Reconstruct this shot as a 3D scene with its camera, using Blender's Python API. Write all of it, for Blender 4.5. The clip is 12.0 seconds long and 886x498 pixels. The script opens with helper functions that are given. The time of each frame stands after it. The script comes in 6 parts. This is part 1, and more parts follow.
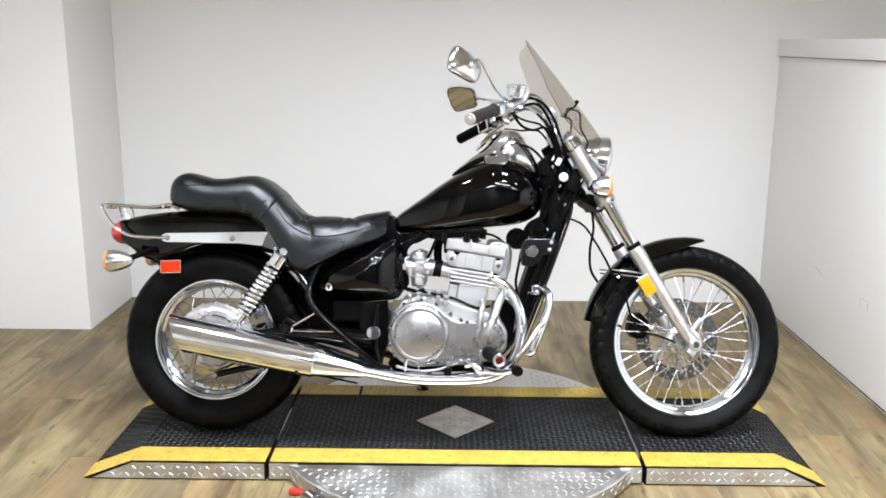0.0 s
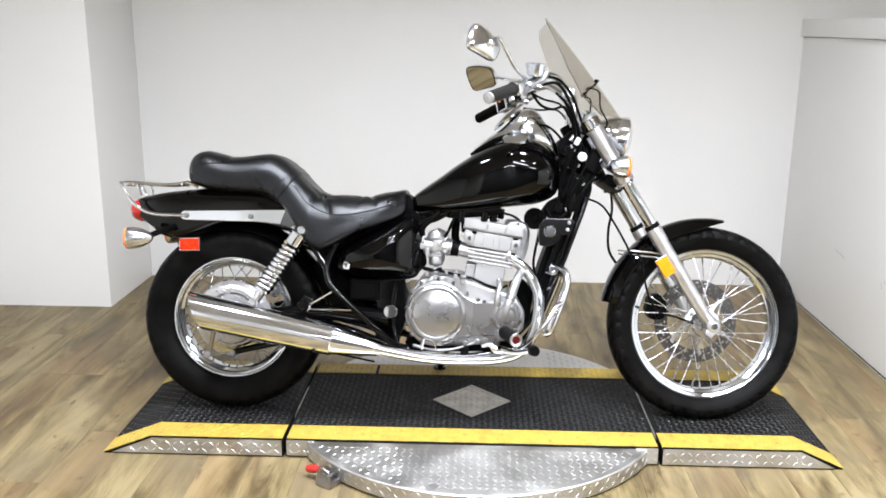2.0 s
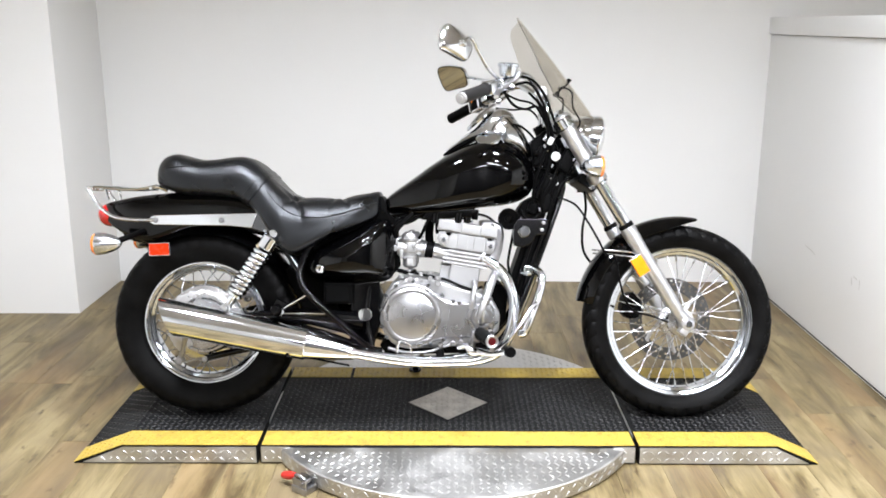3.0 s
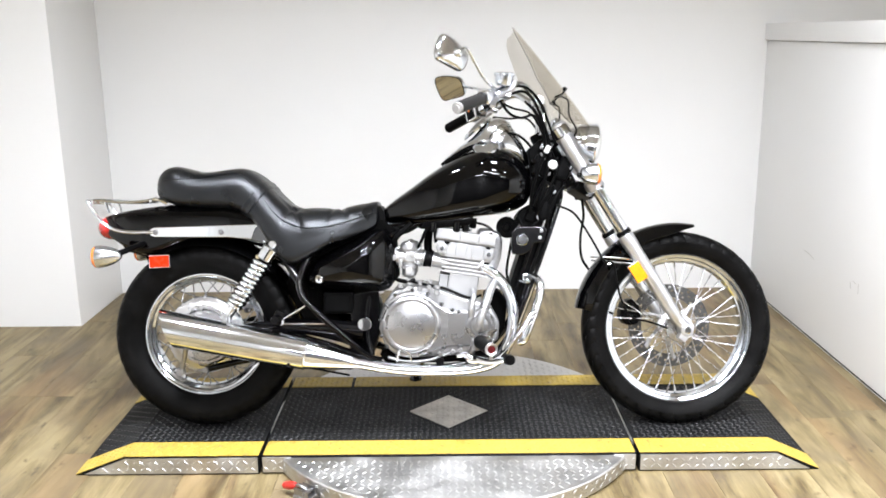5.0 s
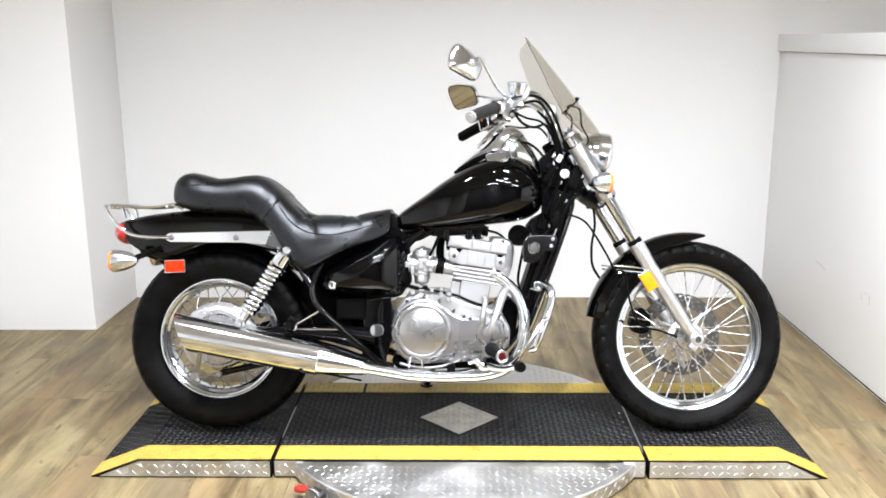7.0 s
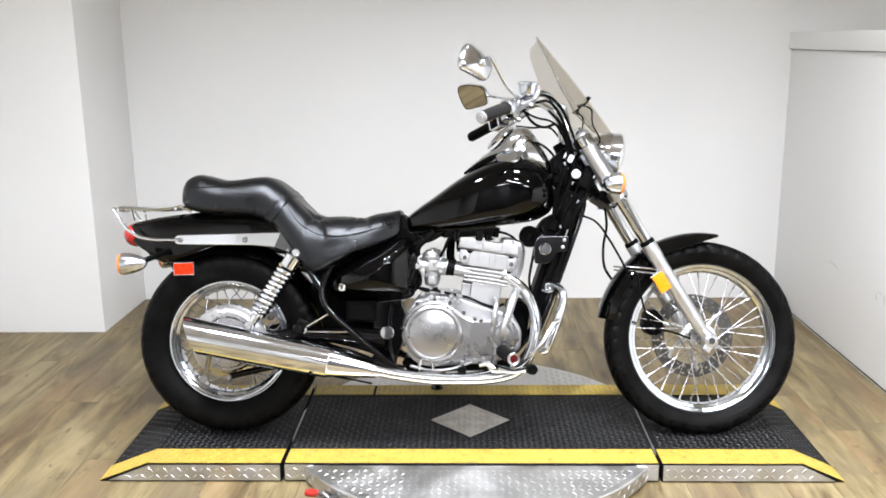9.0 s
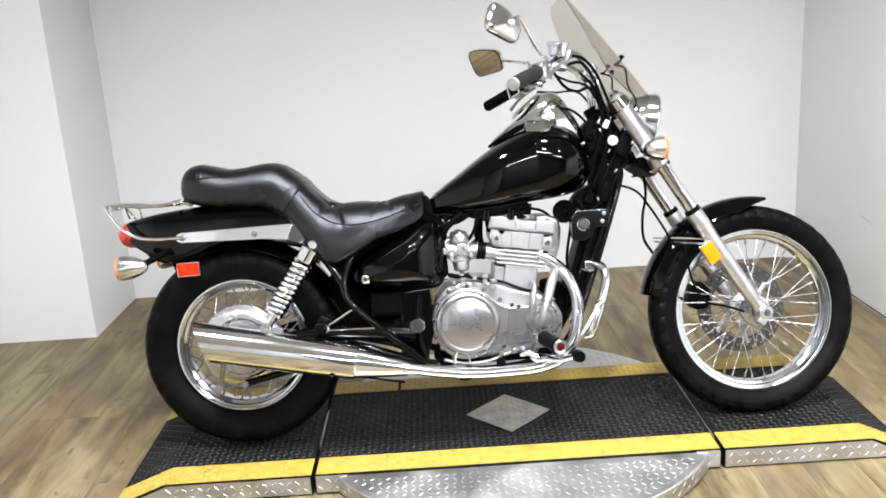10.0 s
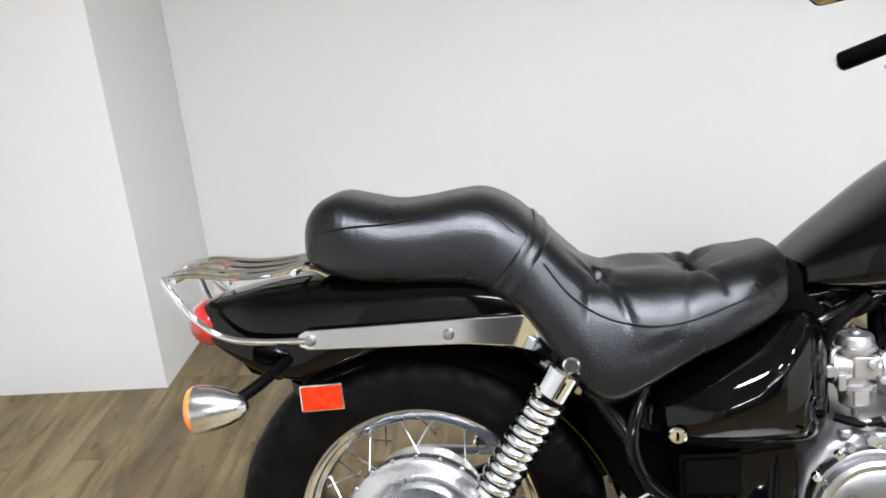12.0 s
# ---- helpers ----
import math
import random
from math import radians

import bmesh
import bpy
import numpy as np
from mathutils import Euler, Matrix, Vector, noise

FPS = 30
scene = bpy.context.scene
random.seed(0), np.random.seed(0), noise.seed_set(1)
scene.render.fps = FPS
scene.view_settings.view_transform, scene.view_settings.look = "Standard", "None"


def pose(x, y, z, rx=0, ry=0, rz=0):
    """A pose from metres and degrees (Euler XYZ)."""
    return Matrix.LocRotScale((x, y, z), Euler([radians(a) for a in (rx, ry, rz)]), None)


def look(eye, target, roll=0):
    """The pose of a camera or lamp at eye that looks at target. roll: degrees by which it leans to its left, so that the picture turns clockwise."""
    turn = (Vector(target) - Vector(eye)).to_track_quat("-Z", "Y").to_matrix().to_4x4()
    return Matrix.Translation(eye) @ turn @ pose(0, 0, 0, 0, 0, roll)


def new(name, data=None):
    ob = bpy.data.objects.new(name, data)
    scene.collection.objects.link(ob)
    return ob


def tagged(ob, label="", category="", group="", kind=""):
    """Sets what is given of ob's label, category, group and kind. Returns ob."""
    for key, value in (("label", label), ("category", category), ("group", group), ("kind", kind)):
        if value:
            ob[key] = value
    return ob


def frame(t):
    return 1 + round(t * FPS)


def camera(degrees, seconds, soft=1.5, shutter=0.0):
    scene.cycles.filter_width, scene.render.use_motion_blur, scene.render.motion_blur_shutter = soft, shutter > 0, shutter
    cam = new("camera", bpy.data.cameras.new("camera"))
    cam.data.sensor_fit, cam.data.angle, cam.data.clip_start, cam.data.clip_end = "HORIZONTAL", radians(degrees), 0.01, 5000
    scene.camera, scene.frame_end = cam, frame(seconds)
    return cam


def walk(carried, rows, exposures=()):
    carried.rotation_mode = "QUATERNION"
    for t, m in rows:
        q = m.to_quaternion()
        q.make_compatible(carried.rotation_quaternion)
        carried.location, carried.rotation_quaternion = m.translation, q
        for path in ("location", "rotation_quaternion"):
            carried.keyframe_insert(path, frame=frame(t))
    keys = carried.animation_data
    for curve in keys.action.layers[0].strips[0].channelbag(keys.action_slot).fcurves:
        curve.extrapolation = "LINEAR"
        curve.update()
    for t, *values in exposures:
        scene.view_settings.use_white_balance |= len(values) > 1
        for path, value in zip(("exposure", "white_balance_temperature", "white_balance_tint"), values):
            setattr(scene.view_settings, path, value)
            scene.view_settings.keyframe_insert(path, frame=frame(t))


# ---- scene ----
cam = camera(53.1, 12.0, soft=1.75)
PATH = [
    (0, (0.007, -2.881, 1.363), (-0.019, -0.933, 0.909), 0.3),
    (0.5, (0.019, -2.886, 1.357), (-0.044, -0.942, 0.892), 0.5),
    (1, (0.039, -2.891, 1.346), (-0.069, -0.96, 0.838), 1.6),
    (1.5, (0.052, -2.89, 1.343), (-0.038, -0.958, 0.831), 1.8),
    (2, (0.01, -2.88, 1.353), (-0.057, -0.943, 0.86), 0.4),
    (2.5, (-0.01, -2.867, 1.35), (-0.022, -0.929, 0.856), 0.5),
    (3, (0.001, -2.859, 1.355), (-0.002, -0.921, 0.861), 0.1),
    (5, (0.013, -2.871, 1.359), (0.005, -0.929, 0.884), -0.6),
    (5.5, (0.007, -2.877, 1.365), (-0.008, -0.932, 0.898), -0.7),
    (6, (0.011, -2.885, 1.364), (-0.004, -0.94, 0.899), -0.6),
    (6.5, (0.012, -2.895, 1.364), (-0.014, -0.949, 0.902), -0.4),
    (8.5, (-0.001, -2.899, 1.363), (-0.04, -0.951, 0.913), -0.2),
    (9, (0.0, -2.872, 1.365), (-0.05, -0.926, 0.906), -0.6),
    (9.5, (-0.079, -2.794, 1.362), (-0.099, -0.852, 0.885), -1.2),
    (9.8, (-0.16, -2.73, 1.367), (-0.134, -0.798, 0.853), -3.2),
    (10, (-0.177, -2.623, 1.352), (-0.167, -0.694, 0.825), -3.6),
    (10.2, (-0.214, -2.488, 1.339), (-0.325, -0.556, 0.836), -3.3),
    (10.5, (-0.258, -2.27, 1.341), (-0.493, -0.358, 0.802), -5.0),
    (10.8, (-0.349, -2.06, 1.34), (-0.543, -0.153, 0.771), -7.3),
    (11, (-0.41, -1.924, 1.329), (-0.479, -0.026, 0.702), -6.7),
    (11.2, (-0.466, -1.807, 1.349), (-0.543, 0.093, 0.727), -7.4),
    (11.5, (-0.519, -1.584, 1.317), (-0.718, 0.32, 0.738), -5.7),
    (11.8, (-0.57, -1.365, 1.336), (-0.81, 0.506, 0.673), -6.1),
    (12, (-0.615, -1.261, 1.321), (-0.778, 0.609, 0.63), -5.2),
]

EXPOSURES = [(0.0, -0.10), (3.0, 0.0), (5.0, 0.17), (6.7, 0.18), (8.5, 0.01), (9.5, -0.03), (10.5, -0.14), (11.0, -0.22), (12.0, -0.14)]
walk(cam, [(t, look(eye, target, roll)) for t, eye, target, roll in PATH], EXPOSURES)

# ---- world, lights ----
world = bpy.data.worlds.new("world")
scene.world = world
world.use_nodes = True
world.node_tree.nodes["Background"].inputs[0].default_value = (0.9, 0.95, 1.0, 1)
world.node_tree.nodes["Background"].inputs[1].default_value = 0.05
CEILING = 2.95


# ---- materials ----
def nodes_of(name):
    m = bpy.data.materials.new(name)
    m.use_nodes = True
    return m, m.node_tree.nodes, m.node_tree.links, m.node_tree.nodes["Principled BSDF"]


def noise_node(nt, links, vec, scale, detail=3.0, rough=0.55):
    n = nt.new("ShaderNodeTexNoise")
    n.inputs["Scale"].default_value, n.inputs["Detail"].default_value, n.inputs["Roughness"].default_value = scale, detail, rough
    if vec is not None:
        links.new(vec, n.inputs["Vector"])
    return n


def ramp_node(nt, links, fac, stops):
    r = nt.new("ShaderNodeValToRGB")
    e = r.color_ramp.elements
    while len(e) < len(stops):
        e.new(0.5)
    for i, (p, c) in enumerate(stops):
        e[i].position, e[i].color = p, (*c, 1)
    links.new(fac, r.inputs["Fac"])
    return r


def range_node(nt, links, fac, lo, hi, a=0.3, b=0.7):
    r = nt.new("ShaderNodeMapRange")
    r.inputs["From Min"].default_value, r.inputs["From Max"].default_value = a, b
    r.inputs["To Min"].default_value, r.inputs["To Max"].default_value = lo, hi
    links.new(fac, r.inputs["Value"])
    return r


def surface(name, base, rough, metal=0.0, var=0.12, coarse=6.0, fine=150.0, bump=0.02, rvar=0.08, coat=0.0, spec=0.5, stretch=None, dirt=None):
    """A plain surface with variation at two scales, fine relief and uneven gloss."""
    m, nt, links, p = nodes_of(name)
    tc = nt.new("ShaderNodeTexCoord")
    vec = tc.outputs["Object"]
    if stretch:
        mp = nt.new("ShaderNodeMapping")
        mp.inputs["Scale"].default_value = stretch
        links.new(vec, mp.inputs["Vector"])
        vec = mp.outputs["Vector"]
    big, small = noise_node(nt, links, vec, coarse), noise_node(nt, links, vec, fine, 2.0)
    mixed = nt.new("ShaderNodeMix")
    mixed.inputs["Factor"].default_value = 0.35
    links.new(big.outputs["Fac"], mixed.inputs["A"])
    links.new(small.outputs["Fac"], mixed.inputs["B"])
    lo, hi = [c * (1 - var) for c in base], [min(1, c * (1 + var)) for c in base]
    stops = [(0.3, lo), (0.7, hi)]
    if dirt:
        stops = [(0.335, dirt), (0.40, lo), (0.7, hi)]
    links.new(ramp_node(nt, links, mixed.outputs["Result"], stops).outputs["Color"], p.inputs["Base Color"])
    links.new(range_node(nt, links, big.outputs["Fac"], max(0.02, rough - rvar), rough + rvar).outputs["Result"], p.inputs["Roughness"])
    p.inputs["Metallic"].default_value = metal
    p.inputs["Specular IOR Level"].default_value = spec
    p.inputs["Coat Weight"].default_value = coat
    p.inputs["Coat Roughness"].default_value = 0.03
    if bump:
        b = nt.new("ShaderNodeBump")
        b.inputs["Strength"].default_value, b.inputs["Distance"].default_value = bump, 0.002
        links.new(small.outputs["Fac"], b.inputs["Height"])
        links.new(b.outputs["Normal"], p.inputs["Normal"])
    return m


PAINT = surface("black gloss paint", (0.0006, 0.0006, 0.0007), 0.03, coat=0.0, bump=0.0, rvar=0.012, fine=60, spec=0.28)
GLOSS = surface("dark chrome plate", (0.075, 0.075, 0.08), 0.14, metal=1.0, bump=0.0)
# for the chrome peg ends: a red reflection put into the base colour
MAROON = surface("chrome with painted red reflection", (0.10, 0.010, 0.012), 0.22, metal=0.5, var=0.5, coarse=90)
FRAME = surface("black frame enamel", (0.0012, 0.0012, 0.0014), 0.09, bump=0.0, spec=0.2, rvar=0.03)
SATIN = surface("satin black plastic", (0.0012, 0.0012, 0.0013), 0.46, bump=0.05, spec=0.05)
CHROME = surface("chrome plate", (0.76, 0.79, 0.83), 0.075, metal=1.0, var=0.03, bump=0.0, rvar=0.03)
ALLOY = surface("cast aluminium", (0.42, 0.42, 0.425), 0.40, metal=0.9, var=0.08, coarse=14, fine=500, bump=0.12, rvar=0.08)
SILVER = surface("silver engine paint", (0.38, 0.38, 0.385), 0.38, metal=0.75, var=0.06, coarse=16, fine=600, bump=0.08)
BRUSHED = surface("polished aluminium", (0.42, 0.42, 0.43), 0.29, metal=1.0, var=0.03, coarse=12, fine=500, bump=0.03, rvar=0.05)
RIMCHROME = surface("chromed steel rim", (0.62, 0.65, 0.69), 0.08, metal=1.0, var=0.05, coarse=25, bump=0.0, rvar=0.06)
SPOKE = surface("bright spoke steel", (0.50, 0.51, 0.53), 0.26, metal=1.0, var=0.06, coarse=30, bump=0.0)
SATINCHROME = surface("soft chrome plate", (0.68, 0.72, 0.78), 0.20, metal=1.0, var=0.05, coarse=30, bump=0.0, rvar=0.04)
STEEL = surface("dull machined steel", (0.35, 0.35, 0.36), 0.35, metal=1.0, var=0.2, coarse=30)
DISC = surface("brake disc steel", (0.085, 0.084, 0.082), 0.42, metal=1.0, var=0.2, coarse=60, bump=0.03)
TYRE = surface("tyre rubber", (0.0030, 0.0029, 0.0029), 0.42, var=0.8, coarse=14, fine=260, bump=0.12, spec=0.06)
RUBBER = surface("black rubber", (0.0013, 0.0013, 0.0014), 0.5, bump=0.06, spec=0.06)
GRIP = surface("grip rubber with painted sheen", (0.015, 0.0145, 0.0145), 0.42, bump=0.1, spec=0.25)
RED = surface("red lens plastic", (0.45, 0.012, 0.012), 0.12, var=0.15, coat=0.8, coarse=40, bump=0.05)
REFLECTOR = surface("red reflector", (0.43, 0.024, 0.004), 0.25, var=0.2, coat=0.0, coarse=60, fine=300, bump=0.3, spec=0.15)
AMBER = surface("amber lens plastic", (0.85, 0.21, 0.03), 0.15, var=0.15, coat=0.8, coarse=40, bump=0.08)
YELLOWLENS = surface("amber reflector", (0.80, 0.235, 0.004), 0.15, var=0.12, coat=0.8, coarse=50, fine=300, bump=0.2)
PALE = surface("pale grey cap", (0.45, 0.45, 0.44), 0.4)
WHITE = surface("white enamel", (0.8, 0.8, 0.79), 0.3)
WALL = surface("white wall paint", (0.84, 0.84, 0.835), 0.55, var=0.015, coarse=1.3, fine=260, bump=0.06, spec=0.3)
CEIL = surface("cream ceiling board", (0.55, 0.535, 0.515), 0.8, var=0.06, coarse=2, fine=90, bump=0.1)
DARKSLAB = surface("dark grey reflection slab", (0.070, 0.068, 0.067), 0.6, var=0.15, coarse=1.0, fine=120, bump=0.05)
REARWALL = surface("cream showroom wall", (0.73, 0.725, 0.71), 0.6, var=0.12, coarse=1.0, fine=120, bump=0.05)
PLATE = surface("diamond plate aluminium", (0.56, 0.555, 0.545), 0.47, metal=1.0, var=0.14, coarse=9, fine=220, bump=0.08, rvar=0.12)
WORN = surface("worn steel plate", (0.40, 0.375, 0.34), 0.44, metal=0.75, var=0.4, coarse=18, fine=260, bump=0.15)
DECK = surface("black rubber deck", (0.0070, 0.0070, 0.0073), 0.55, var=0.5, coarse=7, fine=190, bump=0.15, spec=0.07)
TREAD = surface("lighter tread rubber", (0.020, 0.020, 0.0205), 0.38, var=0.6, coarse=9, fine=190, bump=0.1, spec=0.4)
YELLOW = surface("yellow safety paint", (0.40, 0.283, 0.045), 0.5, var=0.16, coarse=34, fine=210, bump=0.2, dirt=(0.13, 0.09, 0.02))
REDGRIP = surface("red plastic handle", (0.42, 0.022, 0.016), 0.35)


def turned(name, base, rough):
    """Metal turned on a lathe: fine rings round the axle that smear its highlights into spokes of light."""
    m = surface(name, base, rough, metal=1.0, var=0.05, coarse=14, fine=420, bump=0.02, rvar=0.04)
    nt, links = m.node_tree.nodes, m.node_tree.links
    around = nt.new("ShaderNodeTangent")
    around.direction_type, around.axis = "RADIAL", "Y"
    nt["Principled BSDF"].inputs["Anisotropic"].default_value = 0.75
    links.new(around.outputs["Tangent"], nt["Principled BSDF"].inputs["Tangent"])
    return m


TURNED = turned("turned aluminium", (0.50, 0.50, 0.51), 0.27)


def leather():
    m, nt, links, p = nodes_of("black leather")
    tc = nt.new("ShaderNodeTexCoord")
    big = noise_node(nt, links, tc.outputs["Object"], 9, 4)
    links.new(ramp_node(nt, links, big.outputs["Fac"], [(0.3, (0.0008, 0.0009, 0.0012)), (0.75, (0.0020, 0.0022, 0.0028))]).outputs["Color"], p.inputs["Base Color"])
    links.new(range_node(nt, links, big.outputs["Fac"], 0.25, 0.36).outputs["Result"], p.inputs["Roughness"])
    cell = nt.new("ShaderNodeTexVoronoi")
    cell.inputs["Scale"].default_value = 420
    links.new(tc.outputs["Object"], cell.inputs["Vector"])
    crease = noise_node(nt, links, tc.outputs["Object"], 38, 3)
    mixed = nt.new("ShaderNodeMix")
    mixed.inputs["Factor"].default_value = 0.55
    links.new(cell.outputs["Distance"], mixed.inputs["A"])
    links.new(crease.outputs["Fac"], mixed.inputs["B"])
    b = nt.new("ShaderNodeBump")
    b.inputs["Strength"].default_value, b.inputs["Distance"].default_value = 0.34, 0.002
    links.new(mixed.outputs["Result"], b.inputs["Height"])
    links.new(b.outputs["Normal"], p.inputs["Normal"])
    p.inputs["Specular IOR Level"].default_value = 0.50
    p.inputs["Specular Tint"].default_value = (0.90, 0.94, 1.0, 1)
    return m


LEATHER = leather()


def wood():
    """Vinyl planks: tan and grey-brown streaks along each plank, every plank toned by its own random number."""
    m, nt, links, p = nodes_of("vinyl oak plank")
    tc, info = nt.new("ShaderNodeTexCoord"), nt.new("ShaderNodeObjectInfo")
    shift = nt.new("ShaderNodeVectorMath")
    shift.operation = "MULTIPLY_ADD"
    shift.inputs[1].default_value = (1, 1, 1)
    scaled = nt.new("ShaderNodeVectorMath")
    scaled.operation = "SCALE"
    scaled.inputs[0].default_value = (37.0, 91.0, 11.0)
    links.new(info.outputs["Random"], scaled.inputs["Scale"])
    links.new(tc.outputs["Object"], shift.inputs[0])
    links.new(scaled.outputs["Vector"], shift.inputs[2])
    mp = nt.new("ShaderNodeMapping")
    mp.inputs["Scale"].default_value = (1.0, 0.15, 1.0)
    links.new(shift.outputs["Vector"], mp.inputs["Vector"])
    streak = noise_node(nt, links, mp.outputs["Vector"], 13, 5, 0.60)
    streak.inputs["Distortion"].default_value = 0.6
    mp2 = nt.new("ShaderNodeMapping")
    mp2.inputs["Scale"].default_value = (1.0, 0.04, 1.0)
    links.new(shift.outputs["Vector"], mp2.inputs["Vector"])
    grain = noise_node(nt, links, mp2.outputs["Vector"], 210, 3, 0.6)
    cloud = noise_node(nt, links, shift.outputs["Vector"], 3.5, 3, 0.5)
    tone = nt.new("ShaderNodeMath")
    tone.operation = "MULTIPLY_ADD"
    tone.inputs[1].default_value, tone.inputs[2].default_value = 0.055, -0.027
    links.new(info.outputs["Random"], tone.inputs[0])
    total = nt.new("ShaderNodeMath")
    total.operation = "ADD"
    links.new(streak.outputs["Fac"], total.inputs[0])
    links.new(tone.outputs["Value"], total.inputs[1])
    more = nt.new("ShaderNodeMath")
    more.operation = "MULTIPLY_ADD"
    more.inputs[1].default_value = 0.30
    links.new(grain.outputs["Fac"], more.inputs[0])
    links.new(total.outputs["Value"], more.inputs[2])
    col = ramp_node(nt, links, more.outputs["Value"], [(0.45, (0.054, 0.036, 0.016)), (0.55, (0.106, 0.078, 0.037)), (0.65, (0.166, 0.128, 0.062)), (0.80, (0.250, 0.200, 0.106))])
    grey = nt.new("ShaderNodeMix")
    grey.data_type = "RGBA"
    grey.inputs["B"].default_value = (0.128, 0.098, 0.061, 1)
    links.new(range_node(nt, links, cloud.outputs["Fac"], 0.0, 0.6, 0.46, 0.68).outputs["Result"], grey.inputs["Factor"])
    links.new(col.outputs["Color"], grey.inputs["A"])
    mp3 = nt.new("ShaderNodeMapping")
    mp3.inputs["Scale"].default_value = (1.0, 0.5, 1.0)
    links.new(shift.outputs["Vector"], mp3.inputs["Vector"])
    knots = nt.new("ShaderNodeTexVoronoi")
    knots.inputs["Scale"].default_value = 2.4
    links.new(mp.outputs["Vector"], knots.inputs["Vector"])
    kn = nt.new("ShaderNodeMix")
    kn.data_type = "RGBA"
    kn.inputs["B"].default_value = (0.10, 0.07, 0.04, 1)
    links.new(range_node(nt, links, knots.outputs["Distance"], 0.7, 0.0, 0.02, 0.06).outputs["Result"], kn.inputs["Factor"])
    links.new(grey.outputs["Result"], kn.inputs["A"])
    # small dark flecks and warm patches
    speck = noise_node(nt, links, mp3.outputs["Vector"], 24, 3, 0.55)
    fleck = nt.new("ShaderNodeMix")
    fleck.data_type = "RGBA"
    fleck.inputs["B"].default_value = (0.052, 0.034, 0.018, 1)
    links.new(range_node(nt, links, speck.outputs["Fac"], 0.0, 0.75, 0.64, 0.74).outputs["Result"], fleck.inputs["Factor"])
    links.new(kn.outputs["Result"], fleck.inputs["A"])
    blush = noise_node(nt, links, mp.outputs["Vector"], 5, 2, 0.5)
    warm = nt.new("ShaderNodeMix")
    warm.data_type = "RGBA"
    warm.inputs["B"].default_value = (0.215, 0.128, 0.058, 1)
    links.new(range_node(nt, links, blush.outputs["Fac"], 0.0, 0.42, 0.52, 0.70).outputs["Result"], warm.inputs["Factor"])
    links.new(fleck.outputs["Result"], warm.inputs["A"])
    links.new(warm.outputs["Result"], p.inputs["Base Color"])
    links.new(range_node(nt, links, grain.outputs["Fac"], 0.38, 0.52).outputs["Result"], p.inputs["Roughness"])
    p.inputs["Specular IOR Level"].default_value = 0.3
    b = nt.new("ShaderNodeBump")
    b.inputs["Strength"].default_value, b.inputs["Distance"].default_value = 0.12, 0.001
    links.new(grain.outputs["Fac"], b.inputs["Height"])
    links.new(b.outputs["Normal"], p.inputs["Normal"])
    return m


WOOD = wood()


def clear_sheet(name, tint, gloss=1.0):
    m, nt, links, p = nodes_of(name)
    nt.remove(p)
    thru, shine, mixed = nt.new("ShaderNodeBsdfTransparent"), nt.new("ShaderNodeBsdfGlossy"), nt.new("ShaderNodeMixShader")
    thru.inputs["Color"].default_value = (*tint, 1)
    shine.inputs["Roughness"].default_value = 0.03
    mixed.inputs[0].default_value = 0.05 * gloss
    links.new(thru.outputs[0], mixed.inputs[1])
    links.new(shine.outputs[0], mixed.inputs[2])
    links.new(mixed.outputs[0], nt["Material Output"].inputs["Surface"])
    return m


SCREEN = clear_sheet("tinted windscreen plastic", (0.885, 0.868, 0.835))
SCREENEDGE = surface("smoked plastic edge", (0.10, 0.092, 0.08), 0.25, var=0.1, bump=0.0)
GLASS = clear_sheet("clear lens glass", (0.93, 0.93, 0.93))
MIRROR = surface("mirror glass", (0.86, 0.85, 0.83), 0.02, metal=1.0, var=0.01, bump=0.0, rvar=0.0)


def glow(name, colour, strength):
    m, nt, links, p = nodes_of(name)
    p.inputs["Base Color"].default_value = (0.9, 0.9, 0.9, 1)
    p.inputs["Emission Color"].default_value = (*colour, 1)
    p.inputs["Emission Strength"].default_value = strength
    return m


TUBE = glow("lit lamp face", (0.96, 0.98, 1.0), 12.0)


# ---- building kit ----
def V(*a):
    return Vector(a)


def spline(pts, n):
    """Points of a smooth curve through pts (rows of any width), n steps to a span."""
    p = np.array(pts, float)
    if n <= 1 or len(p) < 3:
        return [[float(v) for v in row] for row in p]
    q = np.vstack([2 * p[0] - p[1], p, 2 * p[-1] - p[-2]])
    out = []
    for i in range(1, len(q) - 2):
        a, b, c, d = q[i - 1], q[i], q[i + 1], q[i + 2]
        for k in range(n):
            t = k / n
            out.append(0.5 * (2 * b + (c - a) * t + (2 * a - 5 * b + 4 * c - d) * t * t + (3 * b - a - 3 * c + d) * t ** 3))
    out.append(p[-1])
    return [[float(v) for v in row] for row in out]


def loft(bm, rings, cap=True, closed=True, wrap=False):
    rows = [[bm.verts.new(v) for v in ring] for ring in rings]
    m = len(rows[0])
    pairs = list(zip(rows, rows[1:])) + ([(rows[-1], rows[0])] if wrap else [])
    for a, b in pairs:
        for j in range(m if closed else m - 1):
            k = (j + 1) % m
            bm.faces.new((a[j], a[k], b[k], b[j]))
    if cap and not wrap:
        bm.faces.new(rows[0][::-1])
        bm.faces.new(rows[-1])
    return rows


